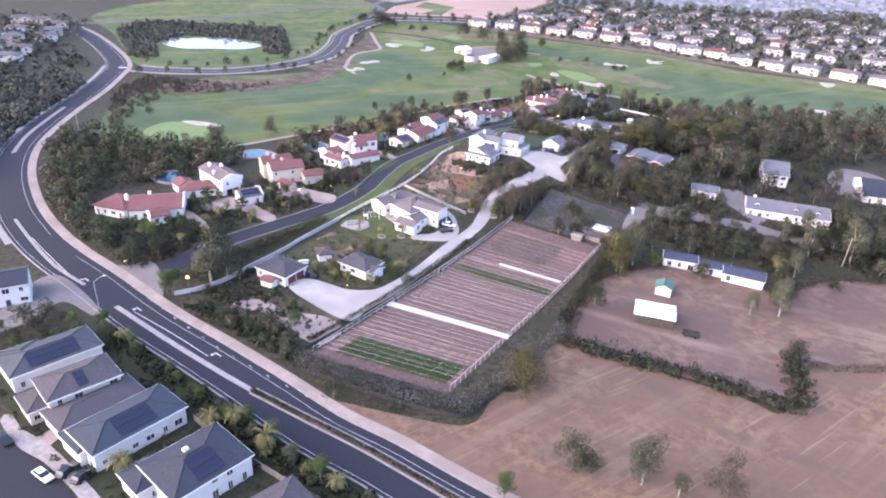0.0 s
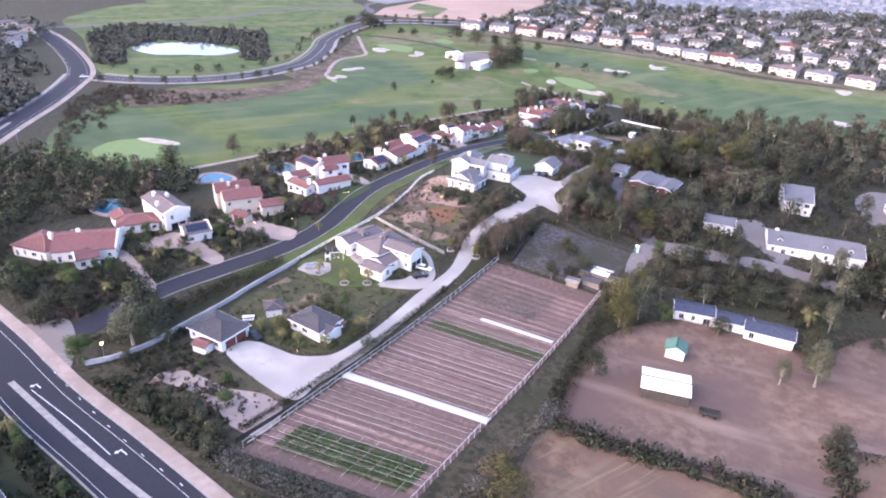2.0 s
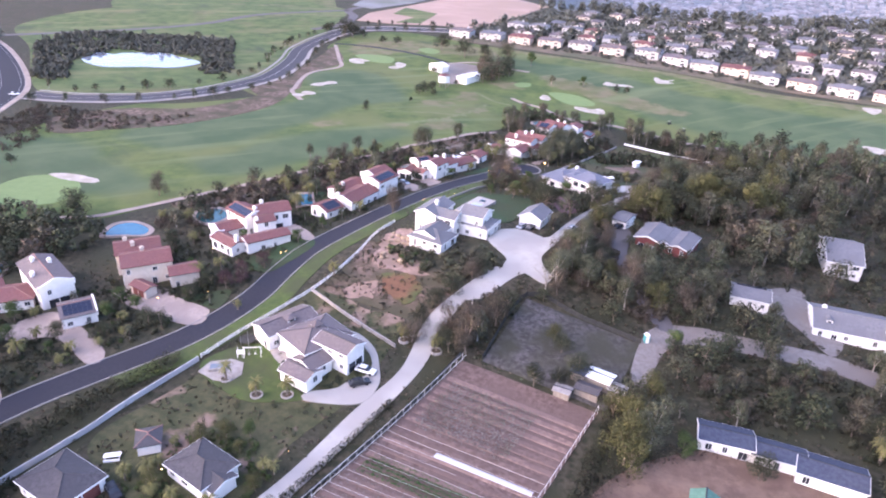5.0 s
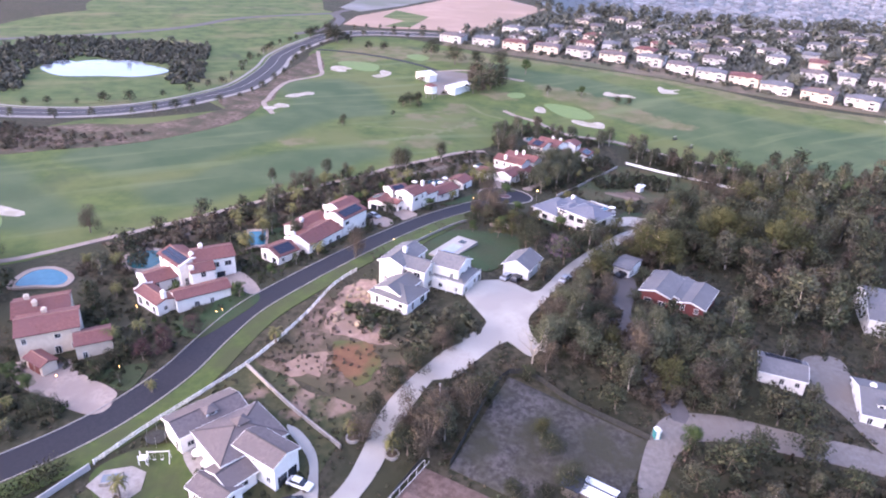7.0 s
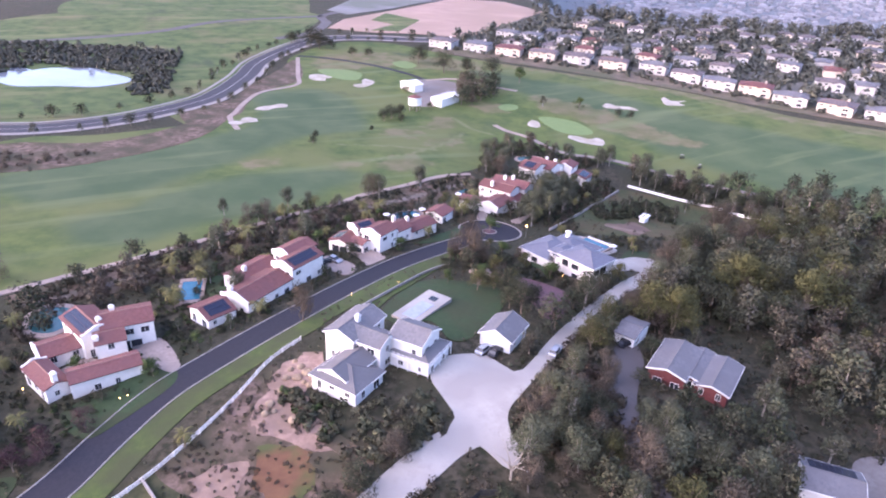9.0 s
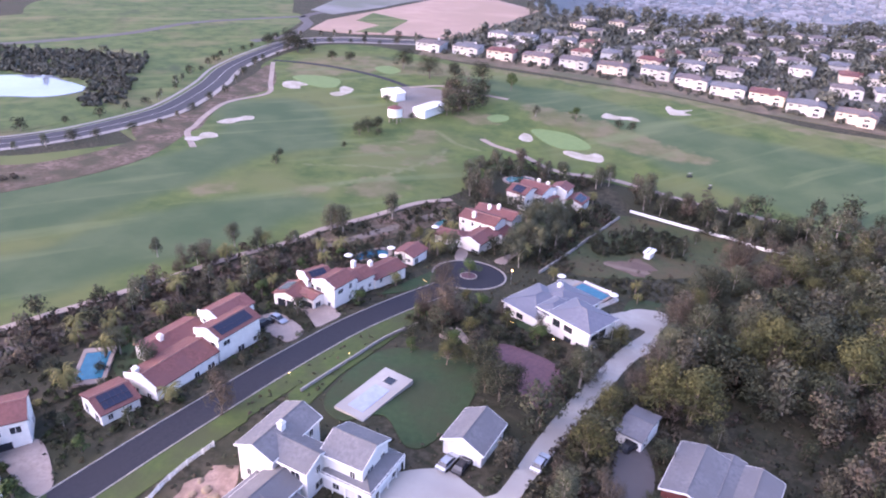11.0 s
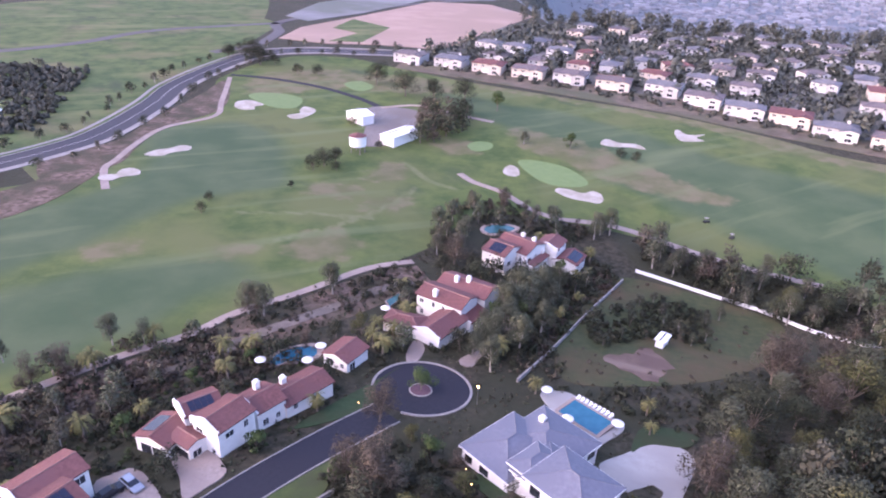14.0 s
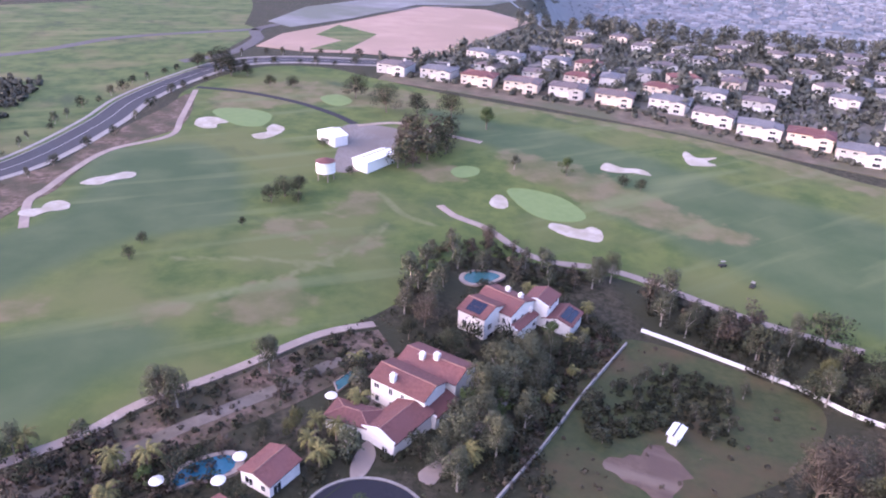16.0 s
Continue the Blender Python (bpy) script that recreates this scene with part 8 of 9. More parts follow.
def crops(u0, u1, s0, s1, count, height, material, label, seed):
    """Leafy crop rows on a stretch of the plot, one mass."""
    rnd = np.random.RandomState(seed)
    u, s = rnd.uniform(u0, u1, count), rnd.uniform(s0, s1, count)
    rows = np.round((u - u0) / 0.012) * 0.012 + u0
    u = rows + rnd.normal(0, 0.0022, count)
    p = np.array([tuple(on_plot(float(a), float(b))) for a, b in zip(u, s)])
    c = np.column_stack([p, terrain(p[:, 0], p[:, 1]) + 0.25 + rnd.uniform(0, height, count)])
    t1, t2 = rnd.normal(size=(count, 3)), rnd.normal(size=(count, 3))
    t1 /= np.linalg.norm(t1, axis=1, keepdims=True)
    t2 /= np.linalg.norm(t2, axis=1, keepdims=True)
    q = np.stack([c + t1 * 0.2, c + t2 * 0.2, c - (t1 + t2) * 0.12], 1).reshape(-1, 3)
    me = bpy.data.meshes.new("crop_rows")
    me.from_pydata(q.tolist(), [], np.arange(3 * count).reshape(count, 3).tolist())
    me.materials.append(material)
    tagged(new("crop_rows", me), label, "crops", kind="stuff")


crops(0.03, 0.115, 0.12, 0.93, 12000, 0.35, CROP_M, "dense green leafy crop rows", 1)
crops(0.60, 0.645, 0.06, 0.97, 3200, 0.3, CROP_M, "green leafy crop rows", 2)
crops(0.76, 0.92, 0.08, 0.7, 3600, 0.6, GREYBRUSH_M, "dry grey-green standing rows", 3)
crops(0.16, 0.59, 0.03, 0.97, 2600, 0.15, GREYBRUSH_M, "dry pale stubble on the beds", 4)

pole_frame = thing("trellis_frame", *on_plot(0.5, 0.5), "pale pole and wire frame over the garden rows", "trellis")
pf = pole_frame.matrix_world.translation


def bar(name, a, b, r, material, parent, at):
    bm = bmesh.new()
    limb(bm, Vector(a) - at, Vector(b) - at, r, r, 5)
    return part(name, bm, material, parent)


def plot_point(u, s, z):
    p = on_plot(u, s)
    return Vector((p.x, p.y, ground(p.x, p.y) + z))


for s in (0.0, 0.03, 1.0):
    for k in range(20):
        u0, u1 = k / 20, (k + 1) / 20
        bar("rail", plot_point(u0, s, 2.0), plot_point(u1, s, 2.0), 0.05, WIRE_M, pole_frame, pf)
for k in range(41):
    u = k / 40
    for s in (0.0, 1.0):
        bar("post", plot_point(u, s, 0), plot_point(u, s, 2.05), 0.045, WIRE_M, pole_frame, pf)
for k in range(34):
    u = 0.02 + k * 0.0215
    a, b = (0.0, 1.0) if k % 3 else (0.0, 0.55 + 0.45 * (k % 2))
    bar("wire", plot_point(u, a, 1.6), plot_point(u + 0.004 * math.sin(k * 2.1), b, 1.6), 0.02, WIRE_M, pole_frame, pf)
for k in range(9):
    bar("wire", plot_point(0.0, 0.1 + 0.1 * k, 1.3), plot_point(0.13, 0.1 + 0.1 * k, 1.3), 0.013, WIRE_M, pole_frame, pf)


def panel_fence(line, height, material, label, name="fence", spacing=2.4, posts=True, thick=0.06):
    """A close fence: a panel between each two posts."""
    pts = smooth(line, False, spacing)
    top = thing(name, *pts[0], label, "fence")
    at = top.matrix_world.translation
    for i in range(len(pts) - 1):
        a, b = Vector((*pts[i], ground(*pts[i]))) - at, Vector((*pts[i + 1], ground(*pts[i + 1]))) - at
        d = (b - a).normalized()
        n = Vector((-d.y, d.x, 0)) * thick / 2
        bm = bmesh.new()
        v = [bm.verts.new(p) for p in (a - n - Vector((0, 0, 0.2)), b - n - Vector((0, 0, 0.2)), b + n - Vector((0, 0, 0.2)), a + n - Vector((0, 0, 0.2)),
                                       a - n + Vector((0, 0, height)), b - n + Vector((0, 0, height)), b + n + Vector((0, 0, height)), a + n + Vector((0, 0, height)))]
        for q in ((3, 2, 1, 0), (4, 5, 6, 7), (0, 1, 5, 4), (1, 2, 6, 5), (2, 3, 7, 6), (3, 0, 4, 7)):
            bm.faces.new([v[j] for j in q])
        part("panel", bm, material, top)
        if posts:
            bm = bmesh.new()
            box(bm, a.x - 0.08, a.y - 0.08, a.z - 0.3, a.x + 0.08, a.y + 0.08, a.z + height + 0.1)
            part("post", bm, material, top)
    return top


def rail_fence(line, label, height=1.15, spacing=2.4, rails=(0.35, 0.7, 1.05)):
    pts = smooth(line, False, spacing)
    top = thing("rail_fence", *pts[0], label, "fence")
    at = top.matrix_world.translation
    for i, p in enumerate(pts):
        a = Vector((*p, ground(*p))) - at
        bm = bmesh.new()
        box(bm, a.x - 0.08, a.y - 0.08, a.z - 0.3, a.x + 0.08, a.y + 0.08, a.z + height)
        box(bm, a.x - 0.11, a.y - 0.11, a.z + height, a.x + 0.11, a.y + 0.11, a.z + height + 0.06)
        part("post", bm, WHITE_M, top)
        if i + 1 < len(pts):
            b = Vector((*pts[i + 1], ground(*pts[i + 1]))) - at
            for h in rails:
                bm = bmesh.new()
                d = (b - a).normalized()
                n = Vector((-d.y, d.x, 0)) * 0.03
                lo, hi = Vector((0, 0, h - 0.08)), Vector((0, 0, h + 0.08))
                v = [bm.verts.new(q) for q in (a - n + lo, b - n + lo, b + n + lo, a + n + lo, a - n + hi, b - n + hi, b + n + hi, a + n + hi)]
                for q in ((3, 2, 1, 0), (4, 5, 6, 7), (0, 1, 5, 4), (1, 2, 6, 5), (2, 3, 7, 6), (3, 0, 4, 7)):
                    bm.faces.new([v[j] for j in q])
                part("rail", bm, WHITE_M, top)
    return top


rail_fence([(-76, 199), (-72, 209), (-67, 219), (-62, 229), (-59, 238), (-56.5, 249), (-55, 262), (-52, 270)], "white three-rail fence along the lane verge")
panel_fence([(-102, 141), (-98, 144), (-93, 151), (-90, 160), (-85, 173), (-82, 183), (-76, 198)], 1.3, PALEWALL_M, "white stucco boundary wall", "boundary_wall", 3.0, False, 0.25)
panel_fence([(-44, 287), (-39, 300), (-35, 311), (-30, 320)], 0.8, KERB_M, "low pale wall above the lane verge", "garden_wall", 3.0, False, 0.3)
panel_fence([(-62, 229), (-52, 222), (-44, 217), (-35, 212)], 1.0, KERB_M, "pale concrete garden wall across the slope", "garden_wall", 3.0, False, 0.3)
panel_fence([(-57, 119), (-46, 116.5), (-30, 113.5), (-17, 112.5), (-13, 118), (-8, 127)], 1.1, BLACKFENCE_M, "dark screened fence round the plot corner", "screen_fence", 3.0)
panel_fence([(-58, 127), (-48, 147), (-38, 170), (-28, 192), (-20, 213)], 1.2, BLACKFENCE_M, "dark screened fence beside the plot", "screen_fence", 3.0)
panel_fence([(-15, 213), (-8, 238), (6, 233), (20, 228.5)], 1.3, BLACKFENCE_M, "dark screened fence of the upper plot", "screen_fence", 3.0)
panel_fence([(22, 438), (31, 435), (44, 429), (56, 422), (66, 412), (80, 404)], 1.0, WHITE_M, "long low white wall beside the meadow", "low_wall", 3.0, False, 0.3)
panel_fence([(-6, 362), (1, 381), (9, 406), (18, 430)], 0.9, KERB_M, "low pale wall along the meadow path", "low_wall", 3.0, False, 0.4)
panel_fence([(-70, 97), (-58, 91), (-40, 84), (-20, 77)], 1.6, WOODPOST_M, "weathered wooden fence behind the hedge", "wooden_fence", 2.4)

# upper plot of dry brush behind the garden
patch("upper_plot", [(-15, 212.5), (-8, 237), (20, 228), (12.5, 205)], mat("grey_weed_cover", (0.040, 0.037, 0.034), (0.098, 0.088, 0.086), (0.045, 0.044, 0.030), 0.9, 0.12, bump=0.9, reach=0.2), 0.12, "grey weedy upper plot", "plot", 3.0, round_=False)
scrub("dry_weeds", [(-14, 214), (-8, 236), (19, 227.5), (12, 207)], 1500, 0.25, 0.7, GREYBRUSH_M, "dry grey weeds on the upper plot", 41, leaves=14, size=0.2)
scrub("dry_weeds", [(-14.5, 212.5), (-12, 221), (15.5, 213), (12.5, 205.5)], 420, 0.4, 1.0, GUMLEAF_M, "green and brown weeds on the upper plot", 42)


# ---- pools ----
def pool(outline, label, deck=1.4, water=POOL_M):
    top = thing("pool", *outline[0], label, "swimming pool")
    c = Vector((sum(p[0] for p in outline) / len(outline), sum(p[1] for p in outline) / len(outline)))
    top.matrix_world = pose(c.x, c.y, max(ground(*p) for p in outline) + 0.05)
    line = smooth(outline, True, 0.8) if len(outline) > 4 else outline
    bm = bmesh.new()
    n = len(line)
    inner = [bm.verts.new((p[0] - c.x, p[1] - c.y, 0.30)) for p in line]
    outer = [bm.verts.new(((p[0] - c.x) * (1 + deck / 5), (p[1] - c.y) * (1 + deck / 5), 0.30)) for p in line]
    low = [bm.verts.new((v.co.x, v.co.y, -0.3)) for v in outer]
    down = [bm.verts.new((v.co.x, v.co.y, 0.1)) for v in inner]
    for i in range(n):
        j = (i + 1) % n
        bm.faces.new((inner[i], inner[j], outer[j], outer[i]))
        bm.faces.new((outer[i], outer[j], low[j], low[i]))
        bm.faces.new((down[i], down[j], inner[j], inner[i]))
    bmesh.ops.recalc_face_normals(bm, faces=bm.faces)
    part("deck", bm, PAVING_M, top)
    bm = bmesh.new()
    bm.faces.new([bm.verts.new((p[0] - c.x, p[1] - c.y, 0.22)) for p in line])
    bmesh.ops.recalc_face_normals(bm, faces=bm.faces)
    part("water", bm, water, top)
    return top


def rect(x, y, w, d, rot):
    m = pose(x, y, 0, 0, 0, rot)
    return [tuple((m @ Vector((a * w / 2, b * d / 2, 0))).xy) for a, b in ((-1, -1), (1, -1), (1, 1), (-1, 1))]


pool(rect(8.0, 353.0, 8.8, 5.4, -34), "rectangular blue pool beside the modern house", 0.8)


def lounger(x, y, rot):
    top = thing("sun_lounger", x, y, "white sun lounger beside the pool", "sun lounger", "sun loungers", z=ground(x, y) + 0.2, rot=rot)
    part("frame", box_mesh("frame", WHITE_M, -0.95, -0.33, 0.24, 0.95, 0.33, 0.30), None, top)
    part("mattress", box_mesh("mattress", WHITE_M, -0.9, -0.3, 0.302, 0.35, 0.3, 0.38), None, top)
    bm = bmesh.new()
    box(bm, 0, -0.3, 0, 0.62, 0.3, 0.08, pose(0.35, 0, 0.31, 0, -35, 0))
    part("backrest", bm, WHITE_M, top)
    for sx in (-0.85, 0.85):
        for sy in (-0.28, 0.28):
            part("leg", box_mesh("leg", STEEL_M, sx - 0.03, sy - 0.03, 0, sx + 0.03, sy + 0.03, 0.24), None, top)


for k in range(9):
    lounger(6.4 + 0.80 * k, 359.6 - 0.54 * k, 56)
pool(rect(-89.0, 288.4, 9.5, 4.8, -65), "rectangular blue pool behind the villa", 1.6)
POOL_1 = [(-137.0, 249.0), (-138.4, 256.0), (-134.0, 259.0), (-127.6, 256.6), (-126.4, 252.4), (-131.6, 250.6)]
pool(rect(-147.0, 199.5, 9.5, 4.6, 15), "rectangular turquoise pool behind the sprawling house", 0.8)
POOL_2 = [(-118.6, 269.5), (-117.6, 274.0), (-112.4, 275.0), (-108.6, 270.6), (-109.6, 265.2), (-114.5, 264.6)]
POOL_3 = [(-56.4, 352.8), (-56.0, 355.9), (-54.1, 358.3), (-50.9, 360.3), (-48.6, 359.1), (-48.5, 356.9), (-50.6, 354.8), (-53.1, 353.8), (-54.6, 352.0)]
POOL_4 = [(-26.0, 444.0), (-24.8, 447.8), (-20.0, 449.4), (-16.4, 447.9), (-19.0, 443.6), (-23.4, 441.6)]
pool(POOL_1, "kidney-shaped blue pool in a garden")
pool(POOL_2, "round teal pool with paved rim", water=TEAL_M)
pool(POOL_3, "kidney-shaped blue pool behind the villa")
pool(POOL_4, "teal pool behind the hilltop villa", water=TEAL_M)
pool([(-157.4, 217.0), (-158.6, 223.6), (-153.0, 225.6), (-148.6, 221.0), (-150.0, 214.6)], "round blue pool behind the two-storey villa")
pool([(-41.4, 386.0), (-39.4, 390.6), (-37.4, 389.8), (-39.8, 383.6)], "narrow dark pool behind the courtyard villa", 0.6, TEAL_M)
spa = thing("pool_terrace", -30.2, 288.4, "pale raised pool terrace with covered pool and spa", "terrace", z=max(ground(-30.2 + a, 288.4 + b) for a in (-4, 4) for b in (-6, 6)) - 0.22, rot=68)
part("slab", box_mesh("slab", CONCRETE_M, -7.2, -3.3, -2.5, 7.2, 3.3, 0.35), None, spa)
part("pool_cover", box_mesh("pool_cover", mat("grey_pool_cover", (0.27, 0.31, 0.40), (0.33, 0.37, 0.46), None, 1.0, rough=0.3, bump=0.0), -5.5, -1.8, 0.3, 2.0, 1.6, 0.42), None, spa, "grey pool cover")
part("spa", box_mesh("spa", GLASS_M, 3.4, -1.0, 0.3, 5.2, 0.9, 0.45), None, spa, "dark square spa")


def planter(x, y, r=1.35):
    """A raised round bed edge round a palm."""
    top = thing("planter_ring", x, y, "white stone planter ring round a palm", "planter", "planter rings")
    bm = bmesh.new()
    n = 18
    rings = [[bm.verts.new((q * math.cos(6.2832 * i / n), q * math.sin(6.2832 * i / n), z)) for i in range(n)] for q, z in ((r, -0.3), (r, 0.45), (r - 0.28, 0.45), (r - 0.28, 0.2))]
    for a, b in zip(rings, rings[1:]):
        for i in range(n):
            bm.faces.new((a[i], a[(i + 1) % n], b[(i + 1) % n], b[i]))
    part("rim", bm, KERB_M, top)
    bm = bmesh.new()
    disc(bm, (0, 0), r - 0.28, 0.0, 0.24, n)
    part("soil", bm, SLOPE_M, top)


for x, y in RINGED_PALMS:
    planter(x, y)


def trampoline(x, y, r=1.9):
    top = thing("trampoline", x, y, "round dark trampoline on steel legs in the lawn", "trampoline", z=ground(x, y) + 0.15)
    bm = bmesh.new()
    disc(bm, (0, 0), r, 0.78, 0.84, 22)
    part("mat", bm, BLACKFENCE_M, top)
    for k in range(6):
        a = 1.047 * k
        q = (r * math.cos(a), r * math.sin(a))
        bm = bmesh.new()
        limb(bm, (*q, 0), (*q, 2.4), 0.035, 0.03, 6)
        part("pole", bm, STEEL_M, top)
        b = a + 1.047
        bm = bmesh.new()
        limb(bm, (*q, 2.4), (r * math.cos(b), r * math.sin(b), 2.4), 0.03, 0.03, 5)
        part("net_rail", bm, RUBBER_M, top)


def play_frame(x, y, rot):
    top = thing("swing_set", x, y, "white wooden garden swing set on the lawn", "swing set", z=ground(x, y) + 0.15, rot=rot)
    for sx in (-1.8, 1.8):
        for sy in (-0.8, 0.8):
            bm = bmesh.new()
            limb(bm, (sx, sy, 0), (sx, 0, 2.3), 0.07, 0.06, 6)
            part("leg", bm, WHITE_M, top)
    bm = bmesh.new()
    limb(bm, (-2.0, 0, 2.3), (2.0, 0, 2.3), 0.08, 0.08, 6)
    part("beam", bm, WHITE_M, top)
    for sx in (-0.8, 0.5):
        bm = bmesh.new()
        box(bm, sx - 0.25, -0.12, 0.5, sx + 0.25, 0.12, 0.55)
        limb(bm, (sx - 0.22, 0, 0.52), (sx - 0.22, 0, 2.3), 0.015, 0.015, 4)
        limb(bm, (sx + 0.22, 0, 0.52), (sx + 0.22, 0, 2.3), 0.015, 0.015, 4)
        part("swing_seat", bm, WHITE_M, top)
    part("platform", box_mesh("platform", WHITE_M, -3.4, -0.7, 1.1, -2.0, 0.7, 1.25), None, top)
    for sx in (-3.3, -2.1):
        for sy in (-0.6, 0.6):
            part("post", box_mesh("post", WHITE_M, sx - 0.06, sy - 0.06, 0, sx + 0.06, sy + 0.06, 2.1), None, top)


def hot_tub(x, y, rot):
    top = thing("hot_tub", x, y, "square grey hot tub set in the stone patio", "hot tub", z=ground(x, y) + 0.2, rot=rot)
    part("shell", box_mesh("shell", KERB_M, -1.8, -1.2, 0, 1.8, 1.2, 0.6), None, top)
    part("water", box_mesh("water", mat("grey_tub_water", (0.14, 0.17, 0.21), (0.19, 0.22, 0.26), None, 1.0, rough=0.1, bump=0.0, spec=0.5), -1.5, -0.9, 0.55, 1.5, 0.9, 0.63), None, top)


def portable_toilet(x, y, rot):
    top = thing("portable_toilet", x, y, "teal plastic portable toilet with pale roof", "portable toilet", rot=rot)
    part("cabin", box_mesh("cabin", mat("teal_plastic", (0.05, 0.26, 0.26), (0.07, 0.31, 0.30), None, 1.0, rough=0.5, bump=0.0), -0.55, -0.55, 0, 0.55, 0.55, 2.05), None, top)
    bm = bmesh.new()
    box(bm, -0.6, -0.6, 2.05, 0.6, 0.6, 2.15)
    limb(bm, (0, -0.6, 2.15), (0, 0.6, 2.15), 0.3, 0.3, 8)
    part("roof", bm, WHITE_M, top)
    part("door", box_mesh("door", WHITE_M, -0.38, -0.58, 0.12, 0.38, -0.552, 1.9), None, top)


def garden_table(x, y, rot):
    top = thing("garden_table", x, y, "long white garden table with benches", "table", rot=rot)
    part("tabletop", box_mesh("tabletop", WHITE_M, -1.5, -0.5, 0.7, 1.5, 0.5, 0.76), None, top)
    for sx in (-1.2, 1.2):
        part("leg", box_mesh("leg", WHITE_M, sx - 0.05, -0.4, 0, sx + 0.05, 0.4, 0.7), None, top)
    for sy in (-0.95, 0.95):
        part("bench", box_mesh("bench", WHITE_M, -1.4, sy - 0.16, 0.1, 1.4, sy + 0.16, 0.45), None, top)


trampoline(-68.4, 206.4)
play_frame(-65.0, 202.0, 20)
hot_tub(-70.6, 196.4, 25)
portable_toilet(21.2, 229.5, 20)
garden_table(-76.1, 168.2, 25)
SHEDS = [((10.8, 212.6, 5.4, 3.4, -22, 2.2, "gable"), WOODPOST_M, WHITEROOF_M, "low white-roofed work shed at the plot corner"), ((6.4, 213.0, 3.0, 2.6, -20, 2.4, "gable"), WOODPOST_M, NAVY_M, "small dark-roofed work shed"), ((8.4, 208.6, 5.0, 2.6, -18, 1.8, "gable"), WOODPOST_M, GREYTILE_M, "weathered grey tool shed"), ((14.6, 210.0, 3.6, 2.8, -25, 2.0, "gable"), WOODPOST_M, KERB_M, "small pale tarpaulin shed")]
for k, (b, wall_, roof_, label_) in enumerate(SHEDS):
    house([b], label_, wall=wall_, roof=roof_, slope=0.16, seed=61 + k, name="shed", category="shed", bare=True)


# ---- cars ----
PAINTS = {"white": mat("white_car_paint", (0.75, 0.75, 0.75), (0.8, 0.8, 0.8), None, 1.0, rough=0.25, bump=0.0, spec=0.5),
          "black": mat("black_car_paint", (0.02, 0.02, 0.025), (0.03, 0.03, 0.035), None, 1.0, rough=0.25, bump=0.0, spec=0.5),
          "silver": mat("silver_car_paint", (0.42, 0.43, 0.46), (0.48, 0.49, 0.52), None, 1.0, rough=0.25, metal=0.5, bump=0.0)}
CAR_BANK = {}


def car(colour):
    top = tagged(new("car"), "parked %s car standing on a drive" % colour, "car", "parked cars")
    bm = bmesh.new()
    prof = [(-2.3, 0.35), (2.3, 0.35), (2.35, 0.7), (1.2, 0.95), (-2.0, 1.0), (-2.3, 0.8)]
    for y0, y1 in ((-0.9, 0.9),):
        a = [bm.verts.new((x, y0, z)) for x, z in prof]
        b = [bm.verts.new((x, y1, z)) for x, z in prof]
        for i in range(6):
            bm.faces.new((a[i], a[(i + 1) % 6], b[(i + 1) % 6], b[i]))
        bm.faces.new(a[::-1])
        bm.faces.new(b)
    bmesh.ops.recalc_face_normals(bm, faces=bm.faces)
    bmesh.ops.bevel(bm, geom=bm.edges[:], offset=0.08, segments=2, affect="EDGES")
    part("body", bm, PAINTS[colour], top)
    bm = bmesh.new()
    lo = [bm.verts.new(p) for p in ((-1.9, -0.82, 0.95), (1.2, -0.82, 0.9), (1.2, 0.82, 0.9), (-1.9, 0.82, 0.95))]
    hi = [bm.verts.new(p) for p in ((-1.4, -0.65, 1.42), (0.35, -0.65, 1.42), (0.35, 0.65, 1.42), (-1.4, 0.65, 1.42))]
    for i in range(4):
        bm.faces.new((lo[i], lo[(i + 1) % 4], hi[(i + 1) % 4], hi[i]))
    bm.faces.new(hi)
    part("cabin_glass", bm, GLASS_M, top, "dark glass")
    part("roof", box_mesh("roof", PAINTS[colour], -1.36, -0.62, 1.41, 0.3, 0.62, 1.47), None, top)
    for x in (-1.45, 1.45):
        for y in (-0.86, 0.86):
            bm = bmesh.new()
            limb(bm, (x, y - 0.1, 0.33), (x, y + 0.1, 0.33), 0.33, 0.33, 12)
            part("wheel", bm, RUBBER_M, top)
    return top


CARS = [(-88.0, 75.9, -20, "white"), (-84.6, 78.1, 82, "black"), (-81.1, 77.7, 81, "black"), (-101.8, 82.0, -22, "black"), (-13.5, 273.5, 66, "silver"), (-11.1, 273.4, 71, "black"), (0.7, 277.5, 71, "silver"), (-38.9, 202.6, -10, "white"), (-61.1, 313.9, -25, "silver"), (-63.1, 311.4, 69, "black"), (-39.0, 198.7, 33, "black"), (-70.8, 161.0, -35, "black"), (15.4, 287.1, 41, "black"), (-288.4, 382.1, 24, "white")]
for x, y, r, colour in CARS:
    m = pose(x, y, ground(x, y) + 0.16, 0, 0, r)
    if colour in CAR_BANK:
        copy_thing(CAR_BANK[colour], m)
    else:
        CAR_BANK[colour] = car(colour)
        CAR_BANK[colour].matrix_basis = m


